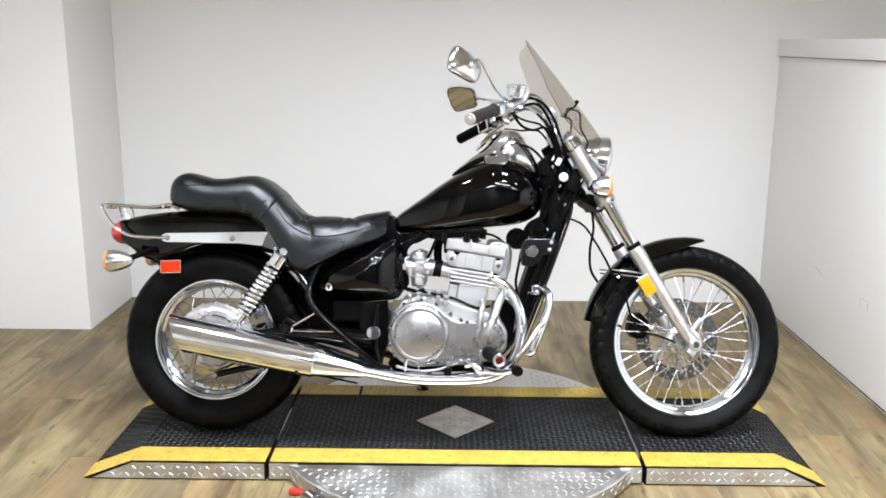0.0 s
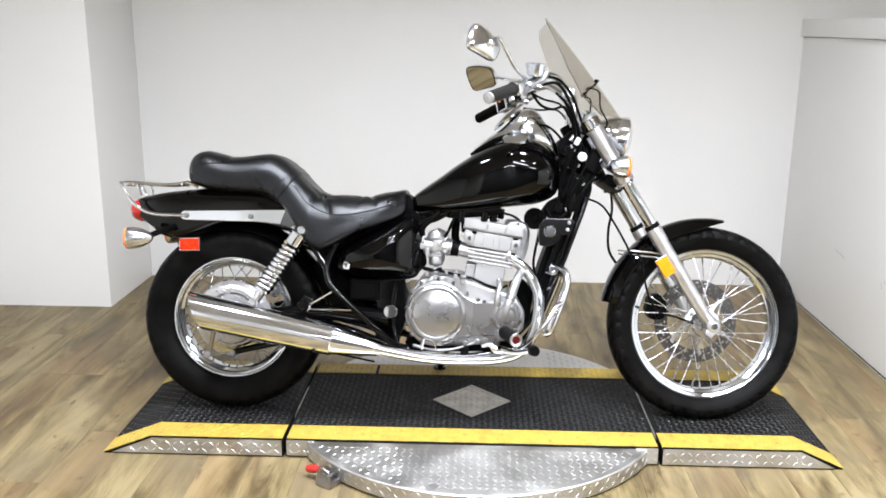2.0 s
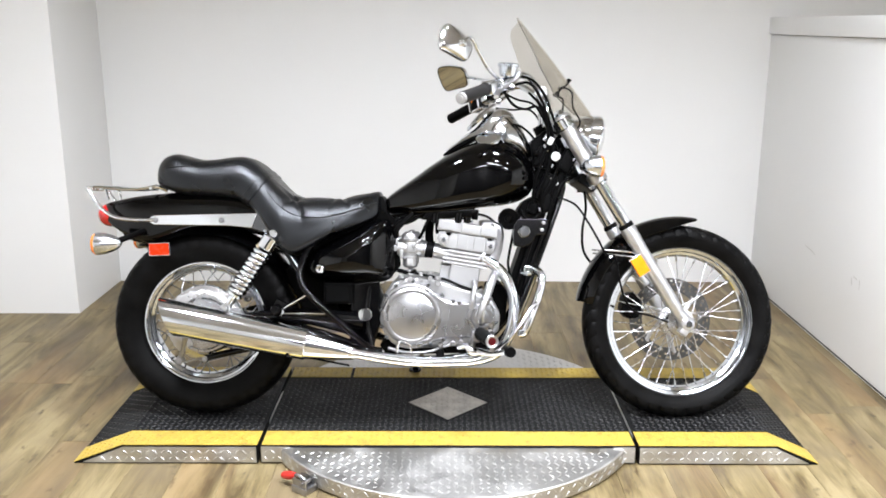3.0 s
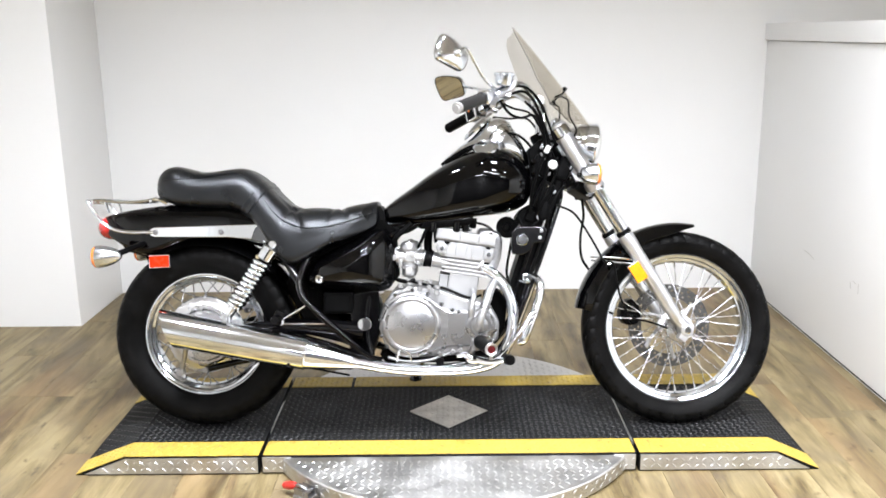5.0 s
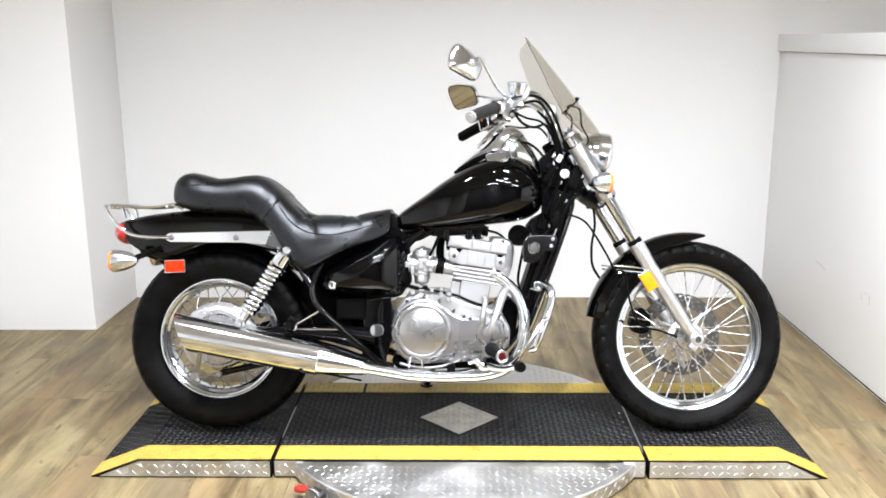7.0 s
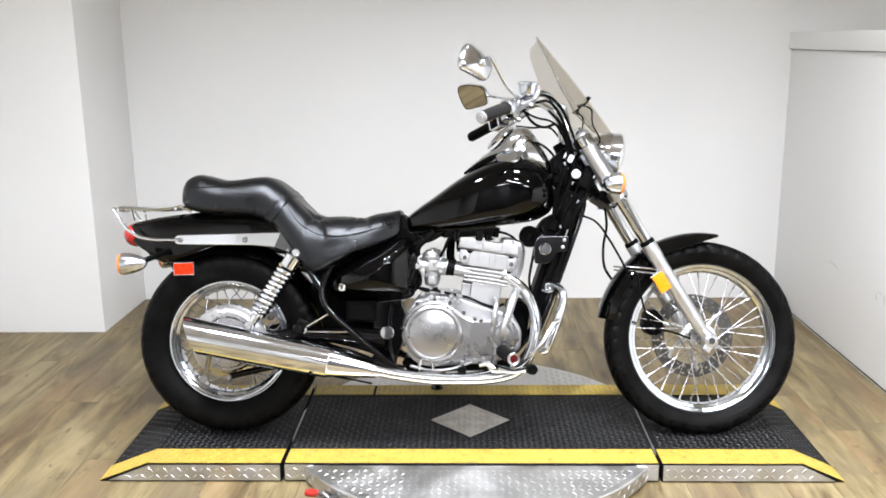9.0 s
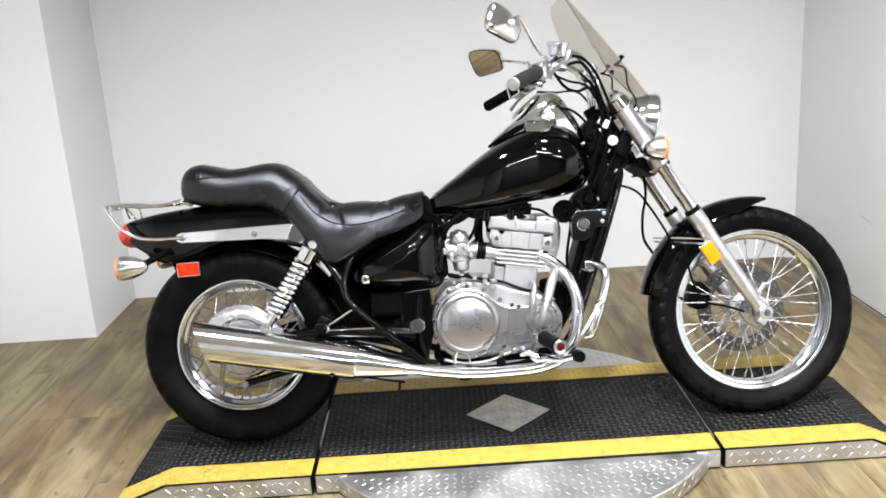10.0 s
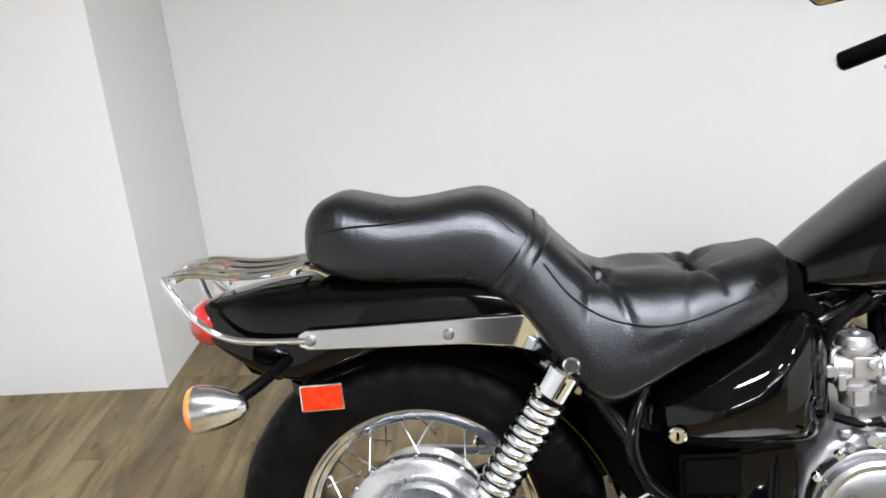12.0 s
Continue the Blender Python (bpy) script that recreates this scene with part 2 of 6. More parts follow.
def tube(bm, pts, r, seg=10, n=5, cap=True):
    """A round bar through pts; r is one radius or one for each point."""
    rs = [r] * len(pts) if isinstance(r, (int, float)) else r
    path = spline([(*p, q) for p, q in zip(pts, rs)], n)
    pos = [Vector(row[:3]) for row in path]
    normal = None
    rings = []
    for i, p in enumerate(pos):
        d = (pos[min(i + 1, len(pos) - 1)] - pos[max(i - 1, 0)]).normalized()
        if normal is None:
            normal = d.orthogonal().normalized()
        normal = (normal - d * normal.dot(d)).normalized()
        side = d.cross(normal)
        rings.append([p + float(path[i][3]) * (math.cos(a) * normal + math.sin(a) * side) for a in (2 * math.pi * j / seg for j in range(seg))])
    loft(bm, rings, cap)


def lathe(bm, prof, c, axis, seg=40, ring=False):
    """prof: (along, radius) rows turned about the axis through c; ring closes the profile on itself."""
    axis = Vector(axis).normalized()
    u = axis.orthogonal().normalized()
    w = axis.cross(u)
    c = Vector(c)
    rows = []
    for a, r in ((float(a), float(r)) for a, r in prof):
        if r < 1e-6:
            rows.append([bm.verts.new(c + axis * a)])
        else:
            rows.append([bm.verts.new(c + axis * a + r * (math.cos(t) * u + math.sin(t) * w)) for t in (2 * math.pi * j / seg for j in range(seg))])
    for a, b in list(zip(rows, rows[1:])) + ([(rows[-1], rows[0])] if ring else []):
        for j in range(seg):
            k = (j + 1) % seg
            f = (a[j % len(a)], a[k % len(a)], b[k % len(b)], b[j % len(b)])
            f = list(dict.fromkeys(f))
            if len(f) > 2:
                bm.faces.new(f)


def rod(bm, a, b, r, r2=None, seg=14, soft=0.0):
    a, b = Vector(a), Vector(b)
    length = (b - a).length
    r2 = r if r2 is None else r2
    s = min(soft, r * 0.9, r2 * 0.9, length / 2.2)
    prof = [(0, 0), (0, r - s), (s, r), (length - s, r2), (length, r2 - s), (length, 0)] if s else [(0, 0), (0, r), (length, r2), (length, 0)]
    lathe(bm, prof, a, b - a, seg)


def merge(bm, other):
    me = bpy.data.meshes.new("merged")
    other.to_mesh(me)
    other.free()
    bm.from_mesh(me)
    bpy.data.meshes.remove(me)


def soften(b, width, seg=2):
    if width:
        bmesh.ops.bevel(b, geom=[e for e in b.edges if e.is_manifold and e.calc_face_angle(0) > 0.3], offset=width, segments=seg, profile=0.6, affect="EDGES", clamp_overlap=True)


def box(bm, c, size, turn=None, soft=0.0, seg=2):
    b = bmesh.new()
    bmesh.ops.create_cube(b, size=1)
    b.transform(Matrix.Diagonal((*size, 1)))
    soften(b, soft, seg)
    b.transform(Matrix.Translation(c) @ (turn or Matrix()))
    merge(bm, b)


def prism(bm, poly, y0, y1, soft=0.0, seg=2, m=None):
    """A polygon in x and z, drawn out from y0 to y1."""
    b = bmesh.new()
    near, far = [b.verts.new((x, y0, z)) for x, z in poly], [b.verts.new((x, y1, z)) for x, z in poly]
    b.faces.new(near)
    b.faces.new(far[::-1])
    for i in range(len(poly)):
        k = (i + 1) % len(poly)
        b.faces.new((near[k], near[i], far[i], far[k]))
    bmesh.ops.recalc_face_normals(b, faces=b.faces)
    soften(b, soft, seg)
    if m:
        b.transform(m)
    merge(bm, b)


def ball(bm, c, radii, seg=20, m=None):
    b = bmesh.new()
    bmesh.ops.create_uvsphere(b, u_segments=seg, v_segments=seg // 2, radius=1)
    b.transform(Matrix.Translation(c) @ (m or Matrix()) @ Matrix.Diagonal((*radii, 1)))
    merge(bm, b)


def hexhead(bm, c, axis, r, h):
    lathe(bm, [(0, 0), (0, r), (h * 0.8, r), (h, r * 0.8), (h, 0)], c, axis, 6)


def mesh_of(name, bm, material, angle=38):
    me = bpy.data.meshes.new(name)
    bmesh.ops.recalc_face_normals(bm, faces=bm.faces)
    bm.to_mesh(me)
    bm.free()
    me.materials.append(material)
    me.polygons.foreach_set("use_smooth", [True] * len(me.polygons))
    me.set_sharp_from_angle(angle=radians(angle))
    return me


def flat_faces(ob):
    """Broad faces stay flat in the light, and the bevels between them carry the turn."""
    mod = ob.modifiers.new("weighted_normal", "WEIGHTED_NORMAL")
    mod.keep_sharp = True


def clusters(bm):
    """The faces of bm in groups that touch or overlap, so that apart pieces become parts of their own."""
    seen, islands = set(), []
    for v in bm.verts:
        if v in seen:
            continue
        stack, verts = [v], []
        seen.add(v)
        while stack:
            q = stack.pop()
            verts.append(q)
            for e in q.link_edges:
                o = e.other_vert(q)
                if o not in seen:
                    seen.add(o)
                    stack.append(o)
        lo = [min(q.co[k] for q in verts) - 0.0006 for k in range(3)]
        hi = [max(q.co[k] for q in verts) + 0.0006 for k in range(3)]
        islands.append([verts, lo, hi])
    groups = []
    for isl in islands:
        touching = [g for g in groups if any(all(isl[1][k] <= o[2][k] and o[1][k] <= isl[2][k] for k in range(3)) for o in g)]
        merged = [isl] + [o for g in touching for o in g]
        groups = [g for g in groups if not any(g is t for t in touching)] + [merged]
    return sorted(([v for o in g for v in o[0]] for g in groups), key=len, reverse=True)


def part(name, bm, material, parent, label="", m=None, angle=38, split=True):
    """Mesh objects under a thing or a part: one for each piece that stands apart. Returns the largest."""
    if m is not None:
        bm.transform(m)
    made = []
    groups = clusters(bm) if split else [None]
    for g in groups:
        if len(groups) == 1:
            b = bm
        else:
            b = bmesh.new()
            copy = {v: b.verts.new(v.co) for v in g}
            for f in {f for v in g for f in v.link_faces}:
                b.faces.new([copy[v] for v in f.verts])
        ob = new(name, mesh_of(name, b, material, angle))
        flat_faces(ob)
        ob.parent = parent
        made.append(tagged(ob, label))
    if len(groups) > 1:
        bm.free()
    return made[0]


def piece(name, me, parent, m):
    """One more object on a mesh that alike pieces share."""
    ob = new(name, me)
    ob.parent = parent
    ob.matrix_basis = m
    return ob


def thing(name, label, category, m=None, group="", kind=""):
    ob = new(name)
    ob.empty_display_size = 0.1
    if m is not None:
        ob.matrix_basis = m
    return tagged(ob, label, category, group, kind)


def setting(name, bm, material, label="", category=""):
    ob = new(name, mesh_of(name, bm, material))
    return tagged(ob, label, category, kind="structure")


# ---- the room ----
def slab(name, lo, hi, material, label, category):
    bm = bmesh.new()
    box(bm, [(a + b) / 2 for a, b in zip(lo, hi)], [b - a for a, b in zip(lo, hi)], soft=0.004)
    return setting(name, bm, material, label, category)


LEFT, RIGHT, BACK, COLUMN = -2.35, 1.65, 1.75, 1.19
floor = slab("floor", (-2.5, -6.0, -0.15), (5.0, 1.9, -0.006), WOOD, "tan wood-look vinyl plank floor", "floor")
slab("wall_back", (-1.75, BACK, -0.02), (5.0, BACK + 0.15, CEILING), WALL, "plain white painted wall behind the motorcycle", "wall")
slab("wall_column", (-2.5, COLUMN, -0.02), (-1.75, BACK + 0.15, CEILING), WALL, "white painted wall stepping forward beside the niche", "wall")
slab("wall_left", (LEFT - 0.15, -6.0, -0.02), (LEFT, COLUMN, CEILING), WALL, "plain white painted side wall", "wall")
wall_right = slab("wall_right", (RIGHT, -1.6, -0.02), (RIGHT + 0.1, BACK, 1.30), WALL, "white painted half-height partition wall with scuffs", "wall")
SCUFF = surface("grey scuff", (0.62, 0.61, 0.59), 0.6, var=0.2, coarse=90)
for y, z, turn, length in ((1.035, 0.371, 4, 0.075), (0.985, 0.364, 12, 0.05), (0.59, 0.345, 70, 0.03), (0.522, 0.349, 85, 0.04), (0.56, 0.366, 10, 0.03)):
    bm = bmesh.new()
    box(bm, (0, 0, 0), (0.0008, length, 0.004), soft=0.0003, seg=1)
    bm.transform(Matrix.Translation((RIGHT - 0.0004, y, z)) @ Matrix.Rotation(radians(turn), 4, "X"))
    part("scuff_mark", bm, SCUFF, wall_right)
# no board: a dark strip that paints the shadow line under the partition
slab("baseboard", (RIGHT - 0.002, -1.6, 0.0), (RIGHT, BACK - 0.003, 0.0055), SATIN, "thin dark strip painting the gap shadow at the foot of the partition", "baseboard")
slab("trim", (RIGHT - 0.014, -1.62, 1.303), (RIGHT + 0.114, BACK - 0.003, 1.386), WALL, "white painted cap board along the partition", "trim")
slab("wall_far", (5.0, -6.0, -0.02), (5.15, BACK + 0.15, CEILING), REARWALL, "cream wall of the room beyond the partition", "wall")
slab("wall_front", (-2.5, -6.15, -0.02), (5.15, -6.0, CEILING), REARWALL, "cream wall behind the camera", "wall")
# unseen dark slab, added so that paint and chrome reflect a dark room
slab("reflection_slab", (-1.02, -5.997, -0.003), (4.99, -5.96, CEILING - 0.05), DARKSLAB, "unseen dark grey slab behind the camera, added to darken reflections", "panelling")
slab("ceiling", (-2.5, -6.15, CEILING), (5.15, BACK + 0.15, CEILING + 0.1), CEIL, "cream ceiling with white lamps", "ceiling")


LAMP = 102.0
COOL = (0.945, 0.975, 1.045)


def glow_lamp(parent, sx, sy, z, energy):
    light = bpy.data.lights.new("lamp_glow", "AREA")
    light.shape, light.size, light.size_y, light.energy, light.color = "RECTANGLE", sx, sy, energy, COOL
    ob = new("lamp_glow", light)
    ob.parent = parent
    ob.matrix_basis = pose(0, 0, z)


def strip_light(x, y, turn=0):
    lamp = thing("ceiling_light", "white three-tube strip light on the ceiling", "light", pose(x, y, CEILING, 0, 0, turn), "strip lights")
    bm = bmesh.new()
    prism(bm, [(-0.62, 0.0), (0.62, 0.0), (0.62, -0.05), (0.6, -0.06), (-0.6, -0.06), (-0.62, -0.05)], -0.24, 0.24, 0.004)
    part("housing", bm, WHITE, lamp)
    for dy in (-0.16, 0.0, 0.16):
        bm = bmesh.new()
        rod(bm, (-0.59, dy, -0.082), (0.59, dy, -0.082), 0.017, seg=10)
        part("tube", bm, TUBE, lamp, "lit fluorescent tube")
        light = bpy.data.lights.new("tube_glow", "AREA")
        light.shape, light.size, light.size_y, light.energy, light.color = "RECTANGLE", 1.18, 0.03, LAMP * 0.30, COOL
        ob = new("tube_glow", light)
        ob.parent = lamp
        ob.matrix_basis = pose(0, dy, -0.105)


def panel_light(x, y):
    """A square downlight: its face sits deep inside a dark open collar."""
    lamp = thing("ceiling_light", "square downlight with a dark collar on the ceiling", "light", pose(x, y, CEILING), "square ceiling lamps")
    for turn in range(4):
        bm = bmesh.new()
        box(bm, (0, -0.117, -0.052), (0.246, 0.010, 0.104), soft=0.002)
        bm.transform(Matrix.Rotation(math.pi / 2 * turn, 4, "Z"))
        part("collar_side", bm, SATIN, lamp)
    bm = bmesh.new()
    box(bm, (0, 0, -0.006), (0.222, 0.222, 0.010), soft=0.002)
    part("diffuser", bm, TUBE, lamp, "lit diffuser")
    glow_lamp(lamp, 0.2, 0.2, -0.014, LAMP)


for lx, ly in ((-0.9, -0.95), (-0.05, -1.35), (0.8, -0.8), (0.9, -2.7), (1.9, -2.4), (3.6, -3.8)):
    panel_light(lx, ly)
strip_light(0.8, -3.9)
strip_light(-0.2, -5.5)
strip_light(2.4, -4.8)


# ---- the platform ----
TOP = 0.064
FRONT, REAR = -0.305, 0.345


def lozenges(bm, spots, long, wide, high):
    """Raised treads: one low ridge at each pose."""
    for m in spots:
        base = [bm.verts.new(m @ V(*p)) for p in ((-long, 0, 0), (0, -wide, 0), (long, 0, 0), (0, wide, 0))]
        ridge = [bm.verts.new(m @ V(x, 0, high)) for x in (-long * 0.5, long * 0.5)]
        bm.faces.new((base[0], base[1], ridge[1], ridge[0]))
        bm.faces.new((base[1], base[2], ridge[1]))
        bm.faces.new((base[2], base[3], ridge[0], ridge[1]))
        bm.faces.new((base[3], base[0], ridge[0]))


def tread_grid(x0, x1, y0, y1, pitch, keep=None):
    out = []
    for i in range(int((x1 - x0) / pitch) + 1):
        for j in range(int((y1 - y0) / pitch) + 1):
            x, y = x0 + i * pitch, y0 + j * pitch
            if keep is None or keep(x, y):
                out.append((x, y, 45 if (i + j) % 2 else -45))
    return out


def deck_height(x, ends):
    lo, brk = ends
    k = (x - lo) / (brk - lo)
    return 0.004 + (TOP - 0.004) * min(1, max(0, k))


def strip_along(bm, xs, heights, y0, y1, th=0.0025):
    poly = [(x, z + 0.0005) for x, z in zip(xs, heights)] + [(x, z + th) for x, z in reversed(list(zip(xs, heights)))]
    prism(bm, poly, y0, y1)


def stuff(name, bm, material, parent, label=""):
    return tagged(part(name, bm, material, parent, label, angle=20, split=False), kind="stuff")


turntable = thing("turntable", "round aluminium diamond-plate turntable with black rubber deck", "turntable")
CX, CY, CR = 0.03, 0.015, 0.63
bm = bmesh.new()
lathe(bm, [(0.008, 0), (0.008, CR - 0.012), (0.008, CR), (0.052, CR), (0.0555, CR - 0.0035), (0.056, CR - 0.01), (0.056, 0)], (CX, CY, 0), (0, 0, 1), 96)
disc = part("disc", bm, PLATE, turntable, "round diamond-plate disc")
bm = bmesh.new()
lathe(bm, [(0.0, 0), (0.0, CR - 0.02), (0.008, CR - 0.02), (0.008, 0)], (CX, CY, 0), (0, 0, 1), 64)
part("base_ring", bm, SATIN, turntable)


def on_disc(x, y):
    return math.hypot(x - CX, y - CY) < CR - 0.02 and (y < FRONT - 0.01 or y > REAR + 0.01)


bm = bmesh.new()
lozenges(bm, [pose(x, y, 0.056, 0, 0, a) for x, y, a in tread_grid(-0.62, 0.66, -0.62, 0.66, 0.0235, on_disc) if abs(x - 0.06) > 0.24], 0.0105, 0.0030, 0.0019)
lozenges(bm, [pose(x, y, 0.056, 0, 0, a) for x, y, a in tread_grid(-0.62, 0.66, -0.62, 0.66, 0.0235, on_disc) if abs(x - 0.06) <= 0.24], 0.0098, 0.0026, 0.0009)
for k in range(168):
    for j in range(2):
        a = 2 * math.pi * k / 168
        spot = Matrix.Translation((CX + CR * math.cos(a), CY + CR * math.sin(a), 0.02 + 0.021 * j)) @ Matrix.Rotation(a + math.pi / 2, 4, "Z") @ Matrix.Rotation(math.pi / 2, 4, "X") @ Matrix.Rotation(radians(42 if (k + j) % 2 else -42), 4, "Z")
        lozenges(bm, [spot], 0.0102, 0.0029, 0.0016)
stuff("disc_tread", bm, PLATE, disc)
JL, JR = -0.584, 0.612
bm = bmesh.new()
box(bm, ((JL + JR) / 2, (FRONT + REAR) / 2, TOP / 2 + 0.002), (JR - JL - 0.010, REAR - FRONT - 0.002, TOP - 0.004), soft=0.0015)
deck = part("deck", bm, DECK, turntable, "black rubber deck")
DX, DY, DH = 0.015, 0.02, 0.137


def beside_diamond(x, y):
    return abs(x - DX) + abs(y - DY) > DH + 0.012


bm = bmesh.new()
lozenges(bm, [pose(x, y, TOP, 0, 0, a) for x, y, a in tread_grid(JL + 0.02, JR - 0.02, FRONT + 0.115, REAR - 0.115, 0.0195, beside_diamond)], 0.0100, 0.0040, 0.0022)
stuff("deck_tread", bm, TREAD, deck)
bm = bmesh.new()
b = [(DX - DH, DY), (DX, DY - DH), (DX + DH, DY), (DX, DY + DH)]
lo, hi = [bm.verts.new((x, y, TOP + 0.0005)) for x, y in b], [bm.verts.new((x, y, TOP + 0.003)) for x, y in b]
bm.faces.new(hi)
for i in range(4):
    bm.faces.new((lo[i], lo[(i + 1) % 4], hi[(i + 1) % 4], hi[i]))
plate = part("diamond_plate", bm, WORN, turntable, "bare metal diamond inlay")
bm = bmesh.new()
lozenges(bm, [pose(x, y, TOP + 0.003, 0, 0, a) for x, y, a in tread_grid(DX - DH, DX + DH, DY - DH, DY + DH, 0.0195, lambda x, y: abs(x - DX) + abs(y - DY) < DH - 0.012)], 0.0085, 0.0028, 0.0012)
stuff("diamond_tread", bm, WORN, plate)
for x0, x1, y0, y1 in ((JL + 0.01, JR - 0.01, FRONT + 0.002, FRONT + 0.097), (JL + 0.01, -0.351, REAR - 0.095, REAR - 0.002), (-0.340, JR - 0.01, REAR - 0.095, REAR - 0.002)):
    bm = bmesh.new()
    strip_along(bm, [x0, x1], [TOP, TOP], y0, y1)
    strip = part("yellow_strip", bm, YELLOW, turntable, "yellow safety stripe, scuffed")
    bm = bmesh.new()
    lozenges(bm, [pose(x, y, TOP + 0.0024, 0, 0, a) for x, y, a in tread_grid(x0 + 0.01, x1 - 0.01, y0 + 0.006, y1 + 0.004, 0.0195)], 0.0085, 0.0030, 0.0018)
    stuff("strip_tread", bm, YELLOW, strip)
for x0, x1 in ((JL + 0.008, -0.485), (0.535, JR - 0.008)):
    bm = bmesh.new()
    box(bm, ((x0 + x1) / 2, FRONT - 0.0015, 0.034), (x1 - x0, 0.004, 0.052), soft=0.001)
    face = part("side_plate", bm, PLATE, turntable)
    bm = bmesh.new()
    lozenges(bm, [Matrix.Translation((x0 + 0.014 + 0.0235 * i, FRONT - 0.0035, 0.021 + 0.0235 * j)) @ Matrix.Rotation(math.pi / 2, 4, "X") @ Matrix.Rotation(radians(42 if (i + j) % 2 else -42), 4, "Z") for i in range(int((x1 - x0 - 0.02) / 0.0235) + 1) for j in range(2)], 0.0102, 0.0029, 0.0016)
    stuff("side_tread", bm, PLATE, face)


def ramp(name_label, lo, brk, inner):
    """An end ramp: flat beside the deck, falling to the floor at its outer end."""
    s = 1 if inner > lo else -1
    ob = thing("ramp", name_label, "ramp", group="end ramps of the platform")
    bm = bmesh.new()
    prism(bm, [(lo, 0.0), (lo, 0.004), (brk, TOP), (inner, TOP), (inner, 0.0)], FRONT + 0.002, REAR - 0.002, 0.0015)
    body = part("deck", bm, DECK, ob)
    bm = bmesh.new()
    spots = []
    for x, y, a in tread_grid(min(lo, inner) + 0.02, max(lo, inner) - 0.015, FRONT + 0.115, REAR - 0.115, 0.0195):
        tilt = s * math.atan2(TOP - 0.004, abs(brk - lo)) if (x - brk) * s < 0 else 0
        spots.append(Matrix.Translation((x, y, deck_height(x, (lo, brk)) + 0.0003)) @ Matrix.Rotation(-tilt, 4, "Y") @ Matrix.Rotation(radians(a), 4, "Z"))
    lozenges(bm, spots, 0.0100, 0.0040, 0.0022)
    stuff("deck_tread", bm, TREAD, body)
    for y0, y1 in ((FRONT, FRONT + 0.097), (REAR - 0.095, REAR)):
        bm = bmesh.new()
        strip_along(bm, [lo, brk, inner], [0.004, TOP, TOP], y0, y1)
        strip = part("yellow_strip", bm, YELLOW, ob, "yellow safety stripe, scuffed")
        bm = bmesh.new()
        lozenges(bm, [Matrix.Translation((x, y, deck_height(x, (lo, brk)) + 0.0024)) @ Matrix.Rotation(-math.atan2(TOP - 0.004, brk - lo) if (x - brk) * s < 0 and s > 0 else math.atan2(TOP - 0.004, abs(brk - lo)) if (x - brk) * s < 0 else 0, 4, "Y") @ Matrix.Rotation(radians(a), 4, "Z") for x, y, a in tread_grid(min(lo, inner) + 0.02, max(lo, inner) - 0.012, y0 + 0.006, y1 + 0.004, 0.0195)], 0.0085, 0.0030, 0.0018)
        stuff("strip_tread", bm, YELLOW, strip)
    bm = bmesh.new()
    prism(bm, [(lo + s * 0.03, 0.006), (brk + s * 0.003, TOP - 0.006), (inner - s * 0.004, TOP - 0.006), (inner - s * 0.004, 0.006)], FRONT - 0.003, FRONT + 0.001)
    side = part("side_plate", bm, PLATE, ob, "diamond-plate side skirt")
    bm = bmesh.new()
    spots = []
    for i in range(25):
        for j in range(2):
            x, z = inner - s * (0.018 + 0.0235 * i), 0.019 + 0.0235 * j
            if z < deck_height(x, (lo, brk)) - 0.018:
                spots.append(Matrix.Translation((x, FRONT - 0.003, z)) @ Matrix.Rotation(math.pi / 2, 4, "X") @ Matrix.Rotation(radians(42 if (i + j) % 2 else -42), 4, "Z"))
    lozenges(bm, spots, 0.0102, 0.0029, 0.0016)
    stuff("side_tread", bm, PLATE, side)
    return ob


ramp("black rubber ramp with yellow edges under the rear wheel", -1.172, -1.014, JL - 0.004)
ramp("black rubber ramp with yellow edges under the front wheel", 1.186, 1.052, JR + 0.004)

# red-handled turntable lock on the floor
lock = thing("turntable_lock", "small steel latch with a red plastic handle on the floor", "latch", pose(-0.44, -0.455, 0, 0, 0, -35))
bm = bmesh.new()
box(bm, (0.03, 0, 0.012), (0.06, 0.05, 0.022), soft=0.004)
box(bm, (0.03, 0.018, 0.03), (0.055, 0.006, 0.03), soft=0.002)
box(bm, (0.03, -0.018, 0.03), (0.055, 0.006, 0.03), soft=0.002)
part("bracket", bm, STEEL, lock)
bm = bmesh.new()
rod(bm, (0.04, 0.026, 0.035), (0.04, -0.026, 0.035), 0.007)
tube(bm, [(0.04, 0, 0.035), (0.01, 0, 0.045), (-0.01, 0, 0.038)], 0.006)
part("lever", bm, STEEL, lock)
bm = bmesh.new()
tube(bm, [(-0.005, 0, 0.04), (-0.03, 0, 0.033), (-0.055, 0, 0.026)], [0.009, 0.013, 0.011], seg=12)
part("handle", bm, REDGRIP, lock, "red plastic handle")


# ---- the motorcycle, built upright; its thing leans it over on the side stand ----
bike = thing("motorcycle", "black cruiser motorcycle with chrome trim, leaning on its side stand", "motorcycle", pose(0, -0.0615, 0.06, -11.2, 0, 0))
HEAD = Matrix.Translation((0.40, 0, 0.80))
STEER = HEAD @ Matrix.Rotation(radians(5.0), 4, Vector((-0.525, 0, 0.851))) @ HEAD.inverted()
TURN_BARS = HEAD @ Matrix.Rotation(radians(1.6), 4, Vector((-0.525, 0, 0.851))) @ HEAD.inverted()
SIDES = (-1, 1)


def both(fn):
    for s in SIDES:
        fn(s)


